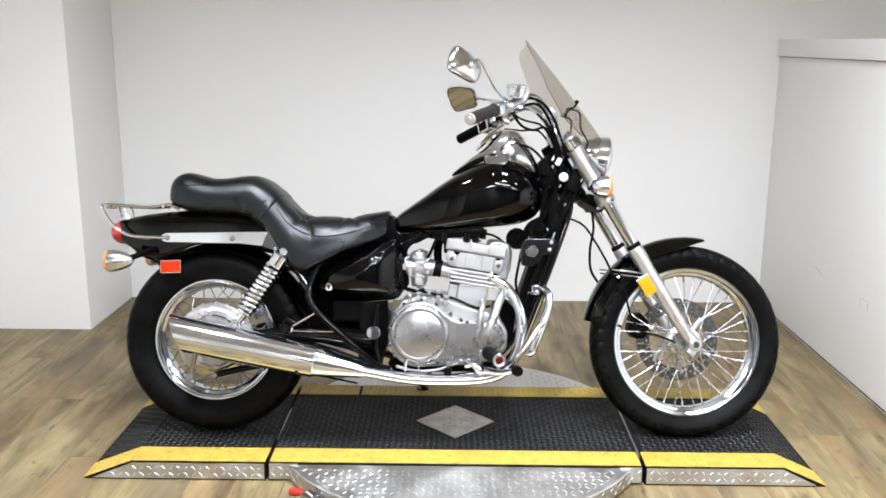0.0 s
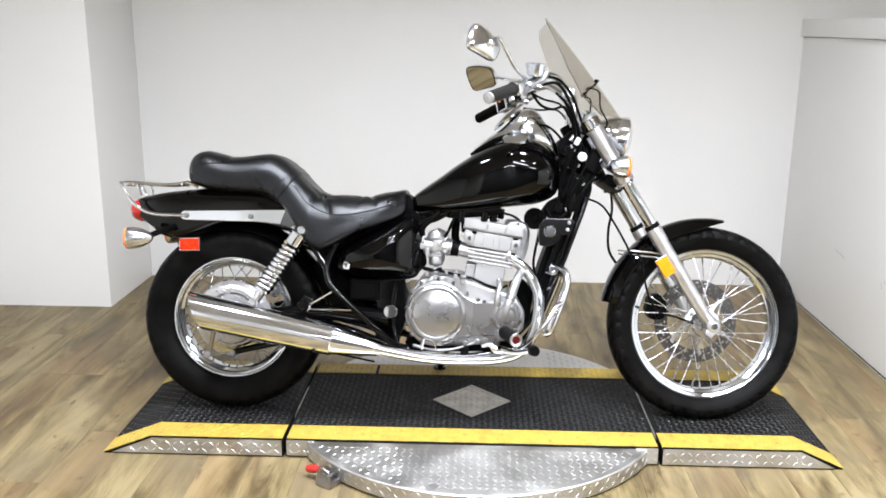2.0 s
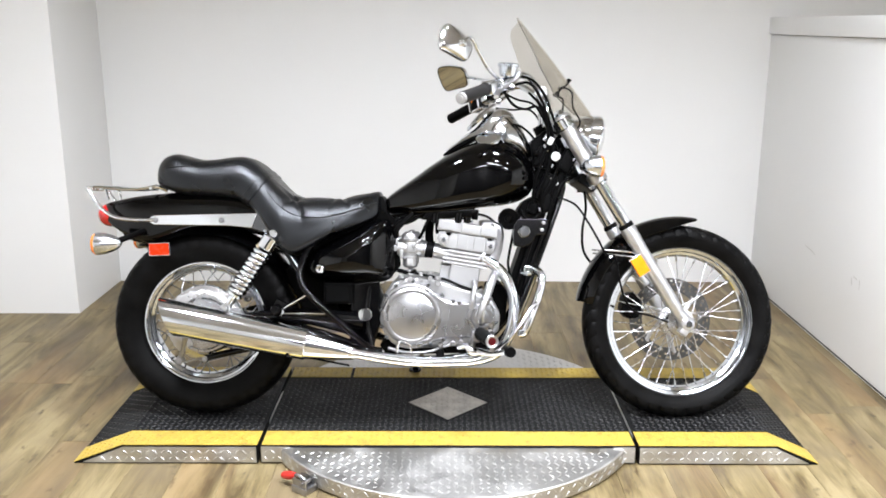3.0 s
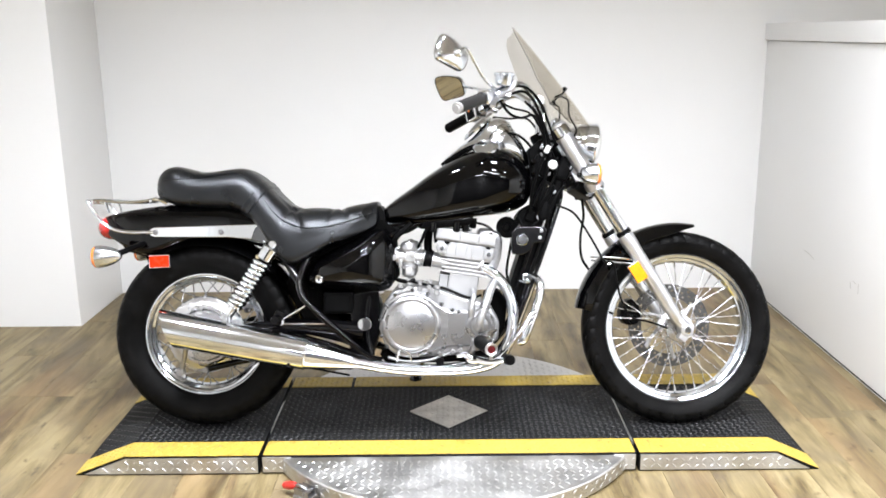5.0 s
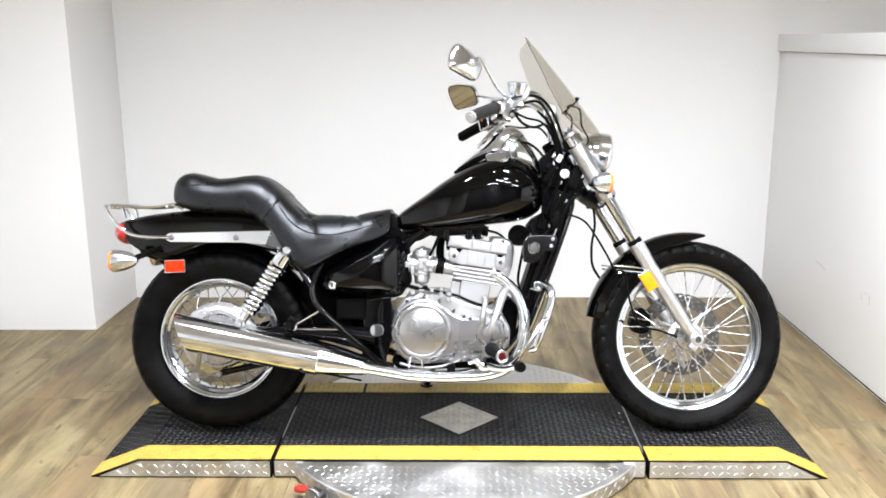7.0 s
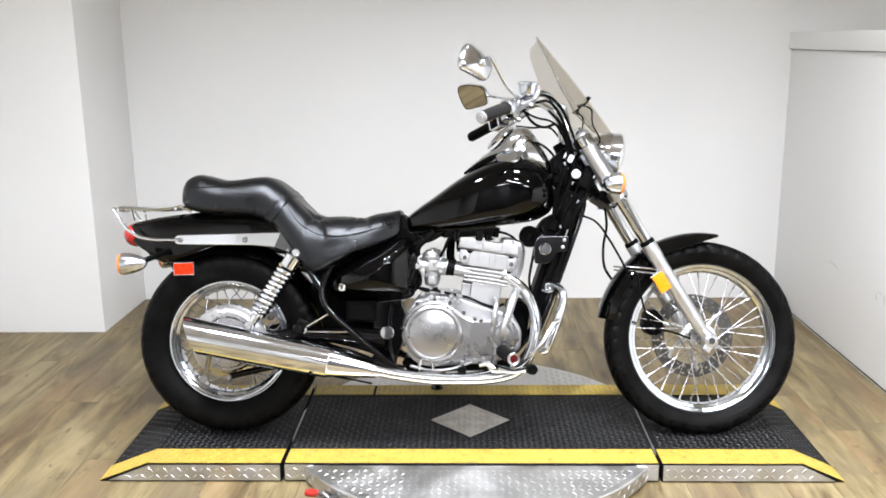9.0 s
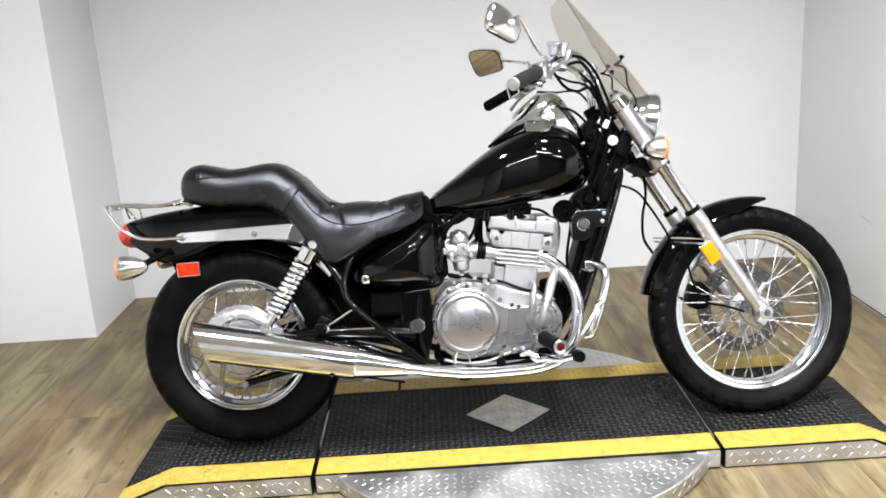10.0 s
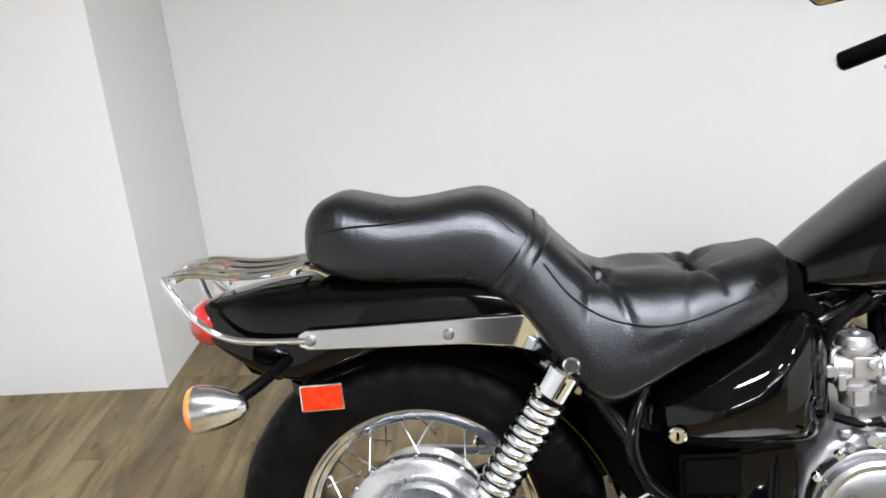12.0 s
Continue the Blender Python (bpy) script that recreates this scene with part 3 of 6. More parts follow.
# wheels
def wheel(name, cx, cz, radius, half, rim_r, hub, flange, m, count, label):
    c = (cx, 0, cz)
    bm = bmesh.new()
    lathe(bm, hub, c, (0, 1, 0), 40)
    root = part(name, bm, TURNED, bike, label, m)
    bm = bmesh.new()
    w = half * 0.62
    lathe(bm, [(-w, rim_r - 0.004), (-w, rim_r + 0.001), (-w * 0.93, rim_r + 0.002), (-w * 0.86, rim_r - 0.004), (-w * 0.62, rim_r - 0.010), (-w * 0.45, rim_r - 0.021), (0, rim_r - 0.026), (w * 0.45, rim_r - 0.021), (w * 0.62, rim_r - 0.010), (w * 0.86, rim_r - 0.004), (w * 0.93, rim_r + 0.002), (w, rim_r + 0.001), (w, rim_r - 0.006), (w * 0.95, rim_r - 0.0075), (w * 0.86, rim_r - 0.0075), (w * 0.82, rim_r - 0.013), (w * 0.76, rim_r - 0.0145), (w * 0.62, rim_r - 0.016), (w * 0.52, rim_r - 0.025), (w * 0.42, rim_r - 0.028), (0, rim_r - 0.031), (-w * 0.42, rim_r - 0.028), (-w * 0.52, rim_r - 0.025), (-w * 0.62, rim_r - 0.016), (-w * 0.76, rim_r - 0.0145), (-w * 0.82, rim_r - 0.013), (-w * 0.86, rim_r - 0.0075), (-w * 0.95, rim_r - 0.0075)], c, (0, 1, 0), 96, ring=True)
    part("rim", bm, RIMCHROME, root, "chromed spoke rim", m, angle=25)
    bm = bmesh.new()
    h = radius - rim_r
    prof = [(-0.60, -0.01), (-0.70, 0.03), (-0.82, 0.14), (-0.95, 0.34), (-1.0, 0.52), (-0.97, 0.66), (-0.90, 0.775), (-0.76, 0.87), (-0.56, 0.94), (-0.3, 0.985), (0, 1.0)]
    prof = prof + [(-a, r) for a, r in prof[-2::-1]]
    fine = spline([(a * half, rim_r + r * h) for a, r in prof], 2)
    lathe(bm, [tuple(q) for q in fine] + [(half * 0.5, rim_r - 0.006), (-half * 0.5, rim_r - 0.006)], c, (0, 1, 0), 230, ring=True)
    # shoulder grooves pressed into the tread, and two fine rings round each sidewall
    for v in bm.verts:
        dx, dz = v.co.x - cx, v.co.z - cz
        r, a = math.hypot(dx, dz), math.atan2(dz, dx)
        t = abs(v.co.y) / half
        sink = 0.0
        if r > rim_r + 0.55 * h and t > 0.3:
            turn = (a / (2 * math.pi) * 42 + (0.5 if v.co.y > 0 else 0) + 1.2 * t) % 1.0
            sink = (0.0048 if cx > 0 else 0.0028) if turn < 0.21 else 0.0
        elif r < rim_r + 0.5 * h and r > rim_r + 0.05 * h:
            sink = 0.0008 * math.sin((r - rim_r) / h * 26)
        v.co.x -= dx / r * sink
        v.co.z -= dz / r * sink
        v.co.y -= math.copysign(0.6 * sink, v.co.y)
    part("tyre", bm, TYRE, root, "black rubber tyre with grooved tread", m)
    # laced spokes
    fr, fy = flange
    lace = 0.62 if fr < 0.08 else 0.20
    shared = {}
    for k in range(count):
        s = -1 if k % 2 else 1
        lean = 1 if (k // 2) % 2 else -1
        a = 2 * math.pi * k / count
        a_hub = a - lean * lace
        p = V(cx + fr * math.cos(a_hub), s * fy, cz + fr * math.sin(a_hub))
        q = V(cx + (rim_r - 0.028) * math.cos(a), s * 0.006, cz + (rim_r - 0.028) * math.sin(a))
        if "spoke" not in shared:
            sb = bmesh.new()
            length = (q - p).length
            lathe(sb, [(0, 0), (0, 0.0017), (length * 0.9, 0.0017), (length * 0.9, 0.0033), (length, 0.0033), (length, 0)], (0, 0, 0), (0, 0, 1), 8)
            shared["spoke"] = mesh_of("spoke", sb, SPOKE)
        d = (q - p)
        piece("spoke", shared["spoke"], root, m @ Matrix.Translation(p) @ d.to_track_quat("Z", "Y").to_matrix().to_4x4())
    return root


GROOVE = surface("dark groove", (0.001, 0.001, 0.001), 0.9, bump=0.0, spec=0.05)
ID = Matrix()
FWX, FWZ = 0.792, 0.321
front_wheel = wheel("front_wheel", FWX, FWZ, 0.325, 0.052, 0.2505, [(-0.062, 0), (-0.062, 0.022), (-0.048, 0.026), (-0.044, 0.046), (-0.036, 0.048), (-0.03, 0.03), (0.03, 0.03), (0.036, 0.05), (0.044, 0.052), (0.05, 0.04), (0.066, 0.036), (0.066, 0)], (0.043, 0.038), STEER, 40, "wire-spoked front wheel")
RWX, RWZ = -0.798, 0.318
rear_wheel = wheel("rear_wheel", RWX, RWZ, 0.311, 0.070, 0.204, [(-0.066, 0), (-0.066, 0.094), (-0.062, 0.104), (-0.054, 0.114), (-0.052, 0.126), (-0.046, 0.130), (-0.038, 0.128), (-0.034, 0.112), (0.03, 0.10), (0.036, 0.110), (0.046, 0.108), (0.05, 0.06), (0.07, 0.05), (0.07, 0)], (0.128, 0.046), ID, 40, "wire-spoked rear wheel with drum brake")

# front brake on the far side, axle
bm = bmesh.new()
n = 72
yd = 0.068
RINGS, SECTORS = 7, 84
radii_ = [0.099 + 0.0445 * i / RINGS for i in range(RINGS + 1)]
pierced = {(i, k) for k in range(SECTORS) for i in (1, 3, 5) if (k + (i - 1)) % 7 in (0, 3)}
skin = {}
for i, rad in enumerate(radii_):
    for k in range(SECTORS):
        ang = 2 * math.pi * k / SECTORS
        for side_, y in enumerate((yd, yd + 0.005)):
            skin[i, k, side_] = bm.verts.new((FWX + rad * math.cos(ang), y, FWZ + rad * math.sin(ang)))
for i in range(RINGS):
    for k in range(SECTORS):
        if (i, k) in pierced:
            continue
        k1 = (k + 1) % SECTORS
        for side_ in (0, 1):
            bm.faces.new([skin[q] for q in ((i, k, side_), (i + 1, k, side_), (i + 1, k1, side_), (i, k1, side_))])
        for (ni, nk), p, q in (((i - 1, k), (i, k), (i, k1)), ((i + 1, k), (i + 1, k), (i + 1, k1)), ((i, (k - 1) % SECTORS), (i, k), (i + 1, k)), ((i, k1), (i, k1), (i + 1, k1))):
            if ni < 0 or ni >= RINGS or (ni, nk) in pierced:
                bm.faces.new([skin[p + (0,)], skin[q + (0,)], skin[q + (1,)], skin[p + (1,)]])
brake_disc = part("brake_disc", bm, DISC, front_wheel, "dark drilled steel brake disc", STEER)
bm = bmesh.new()
for k in range(6):
    a = 2 * math.pi * (k + 0.3) / 6
    p, q = V(FWX + 0.045 * math.cos(a), 0.06, FWZ + 0.045 * math.sin(a)), V(FWX + 0.104 * math.cos(a + 0.35), yd + 0.003, FWZ + 0.112 * math.sin(a + 0.35))
    tube(bm, [p, (p + q) / 2 + V(0, 0, 0.003), q], [0.008, 0.0065, 0.008], seg=8)
    hexhead(bm, q + V(0, -0.008, 0), (0, -1, 0), 0.007, 0.005)
part("disc_carrier", bm, ALLOY, front_wheel, "", STEER)
bm = bmesh.new()
prism(bm, [(0.612, 0.352), (0.632, 0.326), (0.662, 0.322), (0.688, 0.352), (0.684, 0.40), (0.654, 0.418), (0.622, 0.406)], 0.045, 0.105, 0.012)
rod(bm, (0.64, 0.035, 0.39), (0.64, 0.05, 0.39), 0.02, soft=0.003)
rod(bm, (0.66, 0.035, 0.345), (0.66, 0.05, 0.345), 0.017, soft=0.003)
part("brake_caliper", bm, SATIN, bike, "black front brake caliper", STEER)
bm = bmesh.new()
rod(bm, (FWX, -0.118, FWZ), (FWX, 0.118, FWZ), 0.009)
hexhead(bm, (FWX, -0.118, FWZ), (0, -1, 0), 0.014, 0.01)
hexhead(bm, (FWX, 0.118, FWZ), (0, 1, 0), 0.014, 0.01)
part("axle", bm, CHROME, front_wheel, "", STEER)

# forks
FA, FB = V(0.372, 0, 0.995), V(0.768, 0, 0.352)
fdir = (FB - FA).normalized()


def on_fork(z, y, fwd=0.0):
    p = FA + (FB - FA) * ((FA.z - z) / (FA.z - FB.z))
    return V(p.x, y, p.z) + fwd * V(0.851, 0, 0.525)


def fork(s):
    y = 0.098 * s
    bm = bmesh.new()
    rod(bm, on_fork(0.80, y), on_fork(0.61, y), 0.0195, seg=24)
    leg = part("fork_leg", bm, CHROME, bike, "chromed telescopic fork leg", STEER)
    bm = bmesh.new()
    rod(bm, on_fork(1.0, y), on_fork(0.825, y), 0.027, seg=24, soft=0.004)
    part("cover", bm, ALLOYFORK, leg, "satin aluminium fork cover", STEER)
    bm = bmesh.new()
    p, q = on_fork(0.638, y), on_fork(0.335, y)
    length = (q - p).length
    lathe(bm, [(0, 0.0), (0, 0.024), (0.012, 0.0255), (0.05, 0.0255), (0.06, 0.0235), (length * 0.8, 0.0225), (length * 0.92, 0.02), (length, 0.012), (length, 0)], p, q - p, 28)
    ax = V(FWX, y, FWZ)
    rod(bm, q - fdir * 0.03, ax + V(0, 0, 0.004), 0.018, 0.022)
    rod(bm, (FWX, y - 0.024, FWZ), (FWX, y + 0.024, FWZ), 0.022, soft=0.004)
    box(bm, (FWX - 0.012, y, FWZ - 0.026), (0.028, 0.036, 0.02), Matrix.Rotation(radians(35), 4, "Y"), soft=0.004)
    part("slider", bm, ALLOYFORK, leg, "satin aluminium fork slider", STEER)
    bm = bmesh.new()
    rod(bm, on_fork(0.650, y), on_fork(0.635, y), 0.0245, seg=24, soft=0.003)
    part("dust_seal", bm, RUBBER, leg, "", STEER)
    bm = bmesh.new()
    p = on_fork(1.0, y)
    rod(bm, p, p - fdir * 0.012, 0.022, 0.016, soft=0.002)
    hexhead(bm, p - fdir * 0.012, -fdir, 0.012, 0.006)
    part("cap", bm, CHROME, leg, "", STEER)
    # reflector on the slider
    bm = bmesh.new()
    t = Matrix.Translation(on_fork(0.532, y + s * 0.033, -0.036)) @ Matrix.Rotation(radians(-31.6), 4, "Y")
    box(bm, (0, 0, 0), (0.04, 0.008, 0.062), soft=0.002)
    bm.transform(t)
    part("reflector", bm, YELLOWLENS, leg, "amber side reflector", STEER)
    bm = bmesh.new()
    box(bm, (0, -s * 0.006, 0), (0.044, 0.005, 0.066), soft=0.002)
    bm.transform(t)
    part("reflector_bracket", bm, CHROME, leg, "", STEER)


ALLOYFORK = surface("satin fork aluminium", (0.57, 0.575, 0.59), 0.38, metal=1.0, var=0.06, coarse=20, fine=400, bump=0.04)
both(fork)
for zz, hgt, what, mat in ((0.80, 0.036, "lower_clamp", SATIN), (0.975, 0.024, "upper_clamp", CHROME)):
    bm = bmesh.new()
    p = on_fork(zz, 0)
    box(bm, p + V(-0.022, 0, -0.014), (0.07, 0.15, hgt), Matrix.Rotation(radians(31.6), 4, "Y"), soft=0.01)
    clamp = part(what, bm, mat, bike, "", STEER)
    for s in SIDES:
        bm = bmesh.new()
        rod(bm, on_fork(zz + 0.016, 0.098 * s), on_fork(zz - 0.016, 0.098 * s), 0.031, soft=0.004, seg=20)
        part("clamp_ring", bm, ALLOYFORK if mat == SATIN else CHROME, clamp, "bright clamp ring round the fork tube", STEER)
bm = bmesh.new()
for s in SIDES:
    rod(bm, on_fork(0.785, 0.098 * s, -0.03) + V(0, -0.012, 0), on_fork(0.785, 0.098 * s, -0.03) + V(0, 0.012, 0), 0.008)
    hexhead(bm, on_fork(0.79, 0.098 * s) + V(0.01, -0.036, 0), (0, -1, 0), 0.007, 0.006)
part("clamp_bolts", bm, CHROME, bike, "", STEER)

# front fender
def arc_fender(name, cx, cz, radius, half, a0, a1, m, label, flare=0.012, point=0.0, th=0.0025, steps=36, tuck=0.45):
    bm = bmesh.new()
    rings = []
    for i in range(steps + 1):
        t = i / steps
        a = radians(a0 + (a1 - a0) * t)
        taper = 1 - point * max(0, (t - 0.72) / 0.28) ** 2 - 0.25 * max(0, (0.12 - t) / 0.12) ** 2
        outer, inner_ = [], []
        for j in range(13):
            u = -1 + j / 6
            dr = -flare * 1.9 * abs(u) ** 3 * (1 - 0.9 * max(0, (t - tuck) / (1 - tuck)) ** 1.8) - 0.003 * u * u
            y = half * taper * u
            outer.append(V(cx + (radius + dr) * math.cos(a), y, cz + (radius + dr) * math.sin(a)))
            inner_.append(V(cx + (radius + dr - th) * math.cos(a), y * 0.98, cz + (radius + dr - th) * math.sin(a)))
        rings.append(outer + inner_[::-1])
    loft(bm, rings)
    return part(name, bm, PAINT, bike, label, m, angle=50)


front_fender = arc_fender("front_fender", FWX - 0.002, FWZ + 0.004, 0.352, 0.068, 169, 79, STEER, "black painted front fender", 0.021, 0.7, tuck=0.72)
bm = bmesh.new()
stay_rod = [STEER.inverted() @ V(*p) for p in ((0.526, -0.085, 0.567), (0.60, -0.103, 0.562), (0.628, -0.098, 0.555), (0.622, -0.103, 0.546), (0.595, -0.103, 0.548), (0.528, -0.085, 0.555))]
for s in SIDES:
    tube(bm, [V(p.x, -s * p.y, p.z) for p in stay_rod], 0.0028, seg=8)
part("fender_stay", bm, CHROME, bike, "doubled chrome rod from fender to fork", STEER)

# headlight
bm = bmesh.new()
HL = V(0.452, 0, 0.947)
hd = V(0.98, 0, -0.20).normalized()
lathe(bm, [(-0.035, 0), (-0.035, 0.03), (-0.02, 0.052), (0.005, 0.068), (0.035, 0.075), (0.050, 0.077), (0.054, 0.079), (0.059, 0.0795), (0.064, 0.077), (0.066, 0.073), (0.06, 0.07), (0.03, 0.045), (0.015, 0.0)], HL, hd, 40)
headlight = part("headlight", bm, CHROME, bike, "round chromed headlight", STEER)
bm = bmesh.new()
lathe(bm, [(0.060, 0.073), (0.071, 0.062), (0.080, 0.044), (0.085, 0.022), (0.087, 0.0)], HL, hd, 40)
part("lens", bm, GLASS, headlight, "clear glass lens", STEER)
bm = bmesh.new()
for s in SIDES:
    tube(bm, [HL + V(0.0, 0.07 * s, 0.0), HL + V(-0.03, 0.085 * s, -0.01), on_fork(0.91, 0.09 * s)], 0.008, seg=8)
part("bracket", bm, CHROME, headlight, "", STEER)


def signal(name, c, fwd, stem, m, lens_mat=None):
    """Chromed bullet lamp: body narrow at the back, lens at the wide end."""
    c, fwd = Vector(c), Vector(fwd).normalized()
    bm = bmesh.new()
    k = 0.5 if name == "front_turn_signal" else 1.0
    lathe(bm, [(-0.046 * k, 0), (-0.046 * k, 0.008), (-0.036 * k, 0.018), (-0.02 * k, 0.026), (0.0, 0.0325), (0.02, 0.0355), (0.03, 0.036), (0.031, 0.034), (0.02, 0.0)], c, fwd, 28)
    root = part(name, bm, SATINCHROME, bike, "chromed bullet turn signal", m)
    bm = bmesh.new()
    lathe(bm, [(0.028, 0.0), (0.0285, 0.0352), (0.034, 0.0352), (0.040, 0.031), (0.044, 0.02), (0.045, 0)], c, fwd, 28)
    part("lens", bm, AMBER, root, "amber lens", m)
    bm = bmesh.new()
    tube(bm, [Vector(q) for q in stem], 0.0095, seg=10)
    part("stem", bm, CHROME if name == "front_turn_signal" else SATIN, root, "", m)


for s in SIDES:
    signal("front_turn_signal", (0.452, 0.172 * s, 0.831), (1, 0, -0.04), [(0.442, 0.165 * s, 0.830), (0.434, 0.14 * s, 0.830), on_fork(0.855, 0.115 * s)], STEER)
    signal("rear_turn_signal", (-1.069, 0.192 * s, 0.590), (-1, 0, -0.03), [(-1.045, 0.185 * s, 0.594), (-1.01, 0.14 * s, 0.612), (-0.985, 0.08 * s, 0.628)], ID)

# windscreen
def screen_point(u, v):
    """u across (-1 to 1), v down from the top (0 to 1)."""
    w = float(np.interp(v, [0, 0.02, 0.05, 0.1, 0.25, 0.5, 0.8, 1], [0.09, 0.112, 0.125, 0.138, 0.162, 0.188, 0.195, 0.165]))
    y = u * w
    x = 0.247 + 0.252 * v + 0.03 * v * (1 - v) - (1.5 + 1.7 * v) * y * y
    z = 1.326 - 0.322 * v - (0.9 - 0.7 * v) * y * y
    return V(x, y, z)


bm = bmesh.new()
rows = []
for i in range(25):
    rows.append([screen_point(-1 + j / 10, i / 24) for j in range(21)])
grid = [[bm.verts.new(p) for p in row] for row in rows]
back = [[bm.verts.new(p + V(-0.0035, 0, -0.002)) for p in row] for row in rows]
for i in range(24):
    for j in range(20):
        bm.faces.new((grid[i][j], grid[i][j + 1], grid[i + 1][j + 1], grid[i + 1][j]))
        bm.faces.new((back[i][j], back[i + 1][j], back[i + 1][j + 1], back[i][j + 1]))
edge = [(0, j) for j in range(20)] + [(i, 20) for i in range(24)] + [(24, 20 - j) for j in range(20)] + [(24 - i, 0) for i in range(24)]
for (a, b), (c, d) in zip(edge, edge[1:] + edge[:1]):
    bm.faces.new((grid[a][b], back[a][b], back[c][d], grid[c][d]))
windscreen = part("windscreen", bm, SCREEN, bike, "clear lightly tinted plastic windscreen", TURN_BARS, angle=60)
windscreen.visible_shadow = False
for s in SIDES:
    bm = bmesh.new()
    a, b = screen_point(0.50 * s, 0.655), screen_point(0.48 * s, 0.75)
    tube(bm, [a + V(0.014, 0, 0.008), a + V(-0.004, 0, -0.012), a + V(-0.016, 0, -0.016), b + V(-0.006, 0, 0.0), V(0.415, 0.1 * s, 1.03), V(0.44, 0.09 * s, 0.985), on_fork(0.94, 0.09 * s, 0.025)], 0.0030, seg=8)
    stay = part("screen_stay", bm, FRAME, windscreen, "black bent-rod screen bracket", TURN_BARS)
    bm = bmesh.new()
    ball(bm, a + V(0.006, 0, 0.006), (0.007, 0.007, 0.007), 12)
    c = screen_point(0.9 * s, 0.77)
    ball(bm, c + V(-0.008, 0, -0.004), (0.007, 0.007, 0.008), 12)
    part("knob", bm, RUBBER, windscreen, "", TURN_BARS)

bm = bmesh.new()
tube(bm, [screen_point(-1, v / 14) + V(-0.0017, 0, -0.001) for v in range(15)], 0.0019, seg=6, n=2)
part("screen_edge", bm, SCREENEDGE, windscreen, "dark polished edge", TURN_BARS)

# handlebar and controls
BAR = [(0.045, 0.37, 1.024), (0.140, 0.245, 1.074), (0.165, 0.21, 1.088), (0.215, 0.16, 1.118), (0.262, 0.115, 1.128), (0.295, 0.075, 1.105), (0.315, 0.045, 1.085), (0.32, 0.0, 1.08)]
FARBAR = [(0.033, 0.356, 1.040), (0.130, 0.240, 1.082)] + BAR[2:-1]
bm = bmesh.new()
tube(bm, [(x, -y, z) for x, y, z in BAR] + [(x, y, z) for x, y, z in FARBAR[::-1]], 0.0112, seg=14, n=6)
handlebar = part("handlebar", bm, CHROME, bike, "chromed pull-back handlebar", TURN_BARS)
bm = bmesh.new()
for s in SIDES:
    tube(bm, [(0.318, 0.045 * s, 1.085), (0.335, 0.045 * s, 1.05), on_fork(1.0, 0.045 * s, -0.035)], [0.018, 0.015, 0.018], seg=14)
    rod(bm, (0.318, 0.028 * s, 1.085), (0.318, 0.062 * s, 1.085), 0.021, soft=0.003)
part("riser", bm, CHROME, handlebar, "", TURN_BARS)


def controls(s):
    end, mid = (V(*FARBAR[0]), V(*FARBAR[1])) if s > 0 else (V(0.045, -0.37, 1.024), V(0.140, -0.245, 1.074))
    d = (mid - end).normalized()
    grip_len = 0.125
    bm = bmesh.new()
    prof = [(0, 0), (0, 0.0185)]
    for k in range(26):
        a = 0.004 + k * (grip_len - 0.008) / 25
        prof.append((a, 0.0188 if k % 2 else 0.0181))
    prof += [(grip_len, 0.0205), (grip_len + 0.004, 0.0205), (grip_len + 0.004, 0)]
    lathe(bm, prof, end, d, 24)
    # the near grip's rubber is lighter: its grey reflection is painted in
    part("grip", bm, GRIP if s < 0 else RUBBER, handlebar, "ribbed rubber grip with a grey sheen put into its colour" if s < 0 else "black ribbed rubber grip", TURN_BARS, angle=60)
    bm = bmesh.new()
    lathe(bm, [(-0.014, 0), (-0.014, 0.009), (-0.0125, 0.010), (-0.0125, 0.0165), (-0.010, 0.0182), (-0.003, 0.0182), (-0.002, 0.0165), (0, 0.0165), (0, 0)] if s < 0 else [(-0.008, 0), (-0.008, 0.011), (-0.005, 0.0155), (0, 0.0168), (0, 0)], end, d, 20)
    part("bar_end", bm, ALLOY if s < 0 else CHROME, handlebar, "", TURN_BARS)
    # switch housing
    at = end + d * 0.152
    turn = d.to_track_quat("Z", "Y").to_matrix().to_4x4()
    bm = bmesh.new()
    b = bmesh.new()
    box(b, (0, 0, 0), (0.044, 0.046, 0.044), soft=0.012, seg=3)
    box(b, (0.004, 0.0, 0.03), (0.036, 0.036, 0.02), soft=0.007)
    b.transform(Matrix.Translation(at) @ turn)
    merge(bm, b)
    part("switch_housing", bm, CHROME if s < 0 else SATIN, handlebar, "chromed switch housing" if s < 0 else "black switch housing", TURN_BARS)
    bm = bmesh.new()
    ball(bm, at + V(-0.02, -0.004, 0.008), (0.006, 0.006, 0.006), 10)
    part("button", bm, AMBER if s > 0 else REDGRIP, handlebar, "", TURN_BARS)
    if s > 0:
        bm = bmesh.new()
        b = bmesh.new()
        box(b, (0, 0, 0.024), (0.050, 0.052, 0.008), soft=0.003)
        box(b, (0, 0, -0.022), (0.049, 0.050, 0.006), soft=0.002)
        box(b, (-0.012, -0.023, 0.0), (0.014, 0.006, 0.048), soft=0.002)
        b.transform(Matrix.Translation(at) @ turn)
        merge(bm, b)
        part("switch_frame", bm, CHROME, handlebar, "bright frame round the switches", TURN_BARS)
        bm = bmesh.new()
        box(bm, end + d * 0.205 + V(0.02, -0.01, 0.012), (0.045, 0.03, 0.026), turn, soft=0.005)
        part("switch_box", bm, SATIN, handlebar, "", TURN_BARS)
    # lever and its perch
    perch = end + d * 0.2
    bm = bmesh.new()
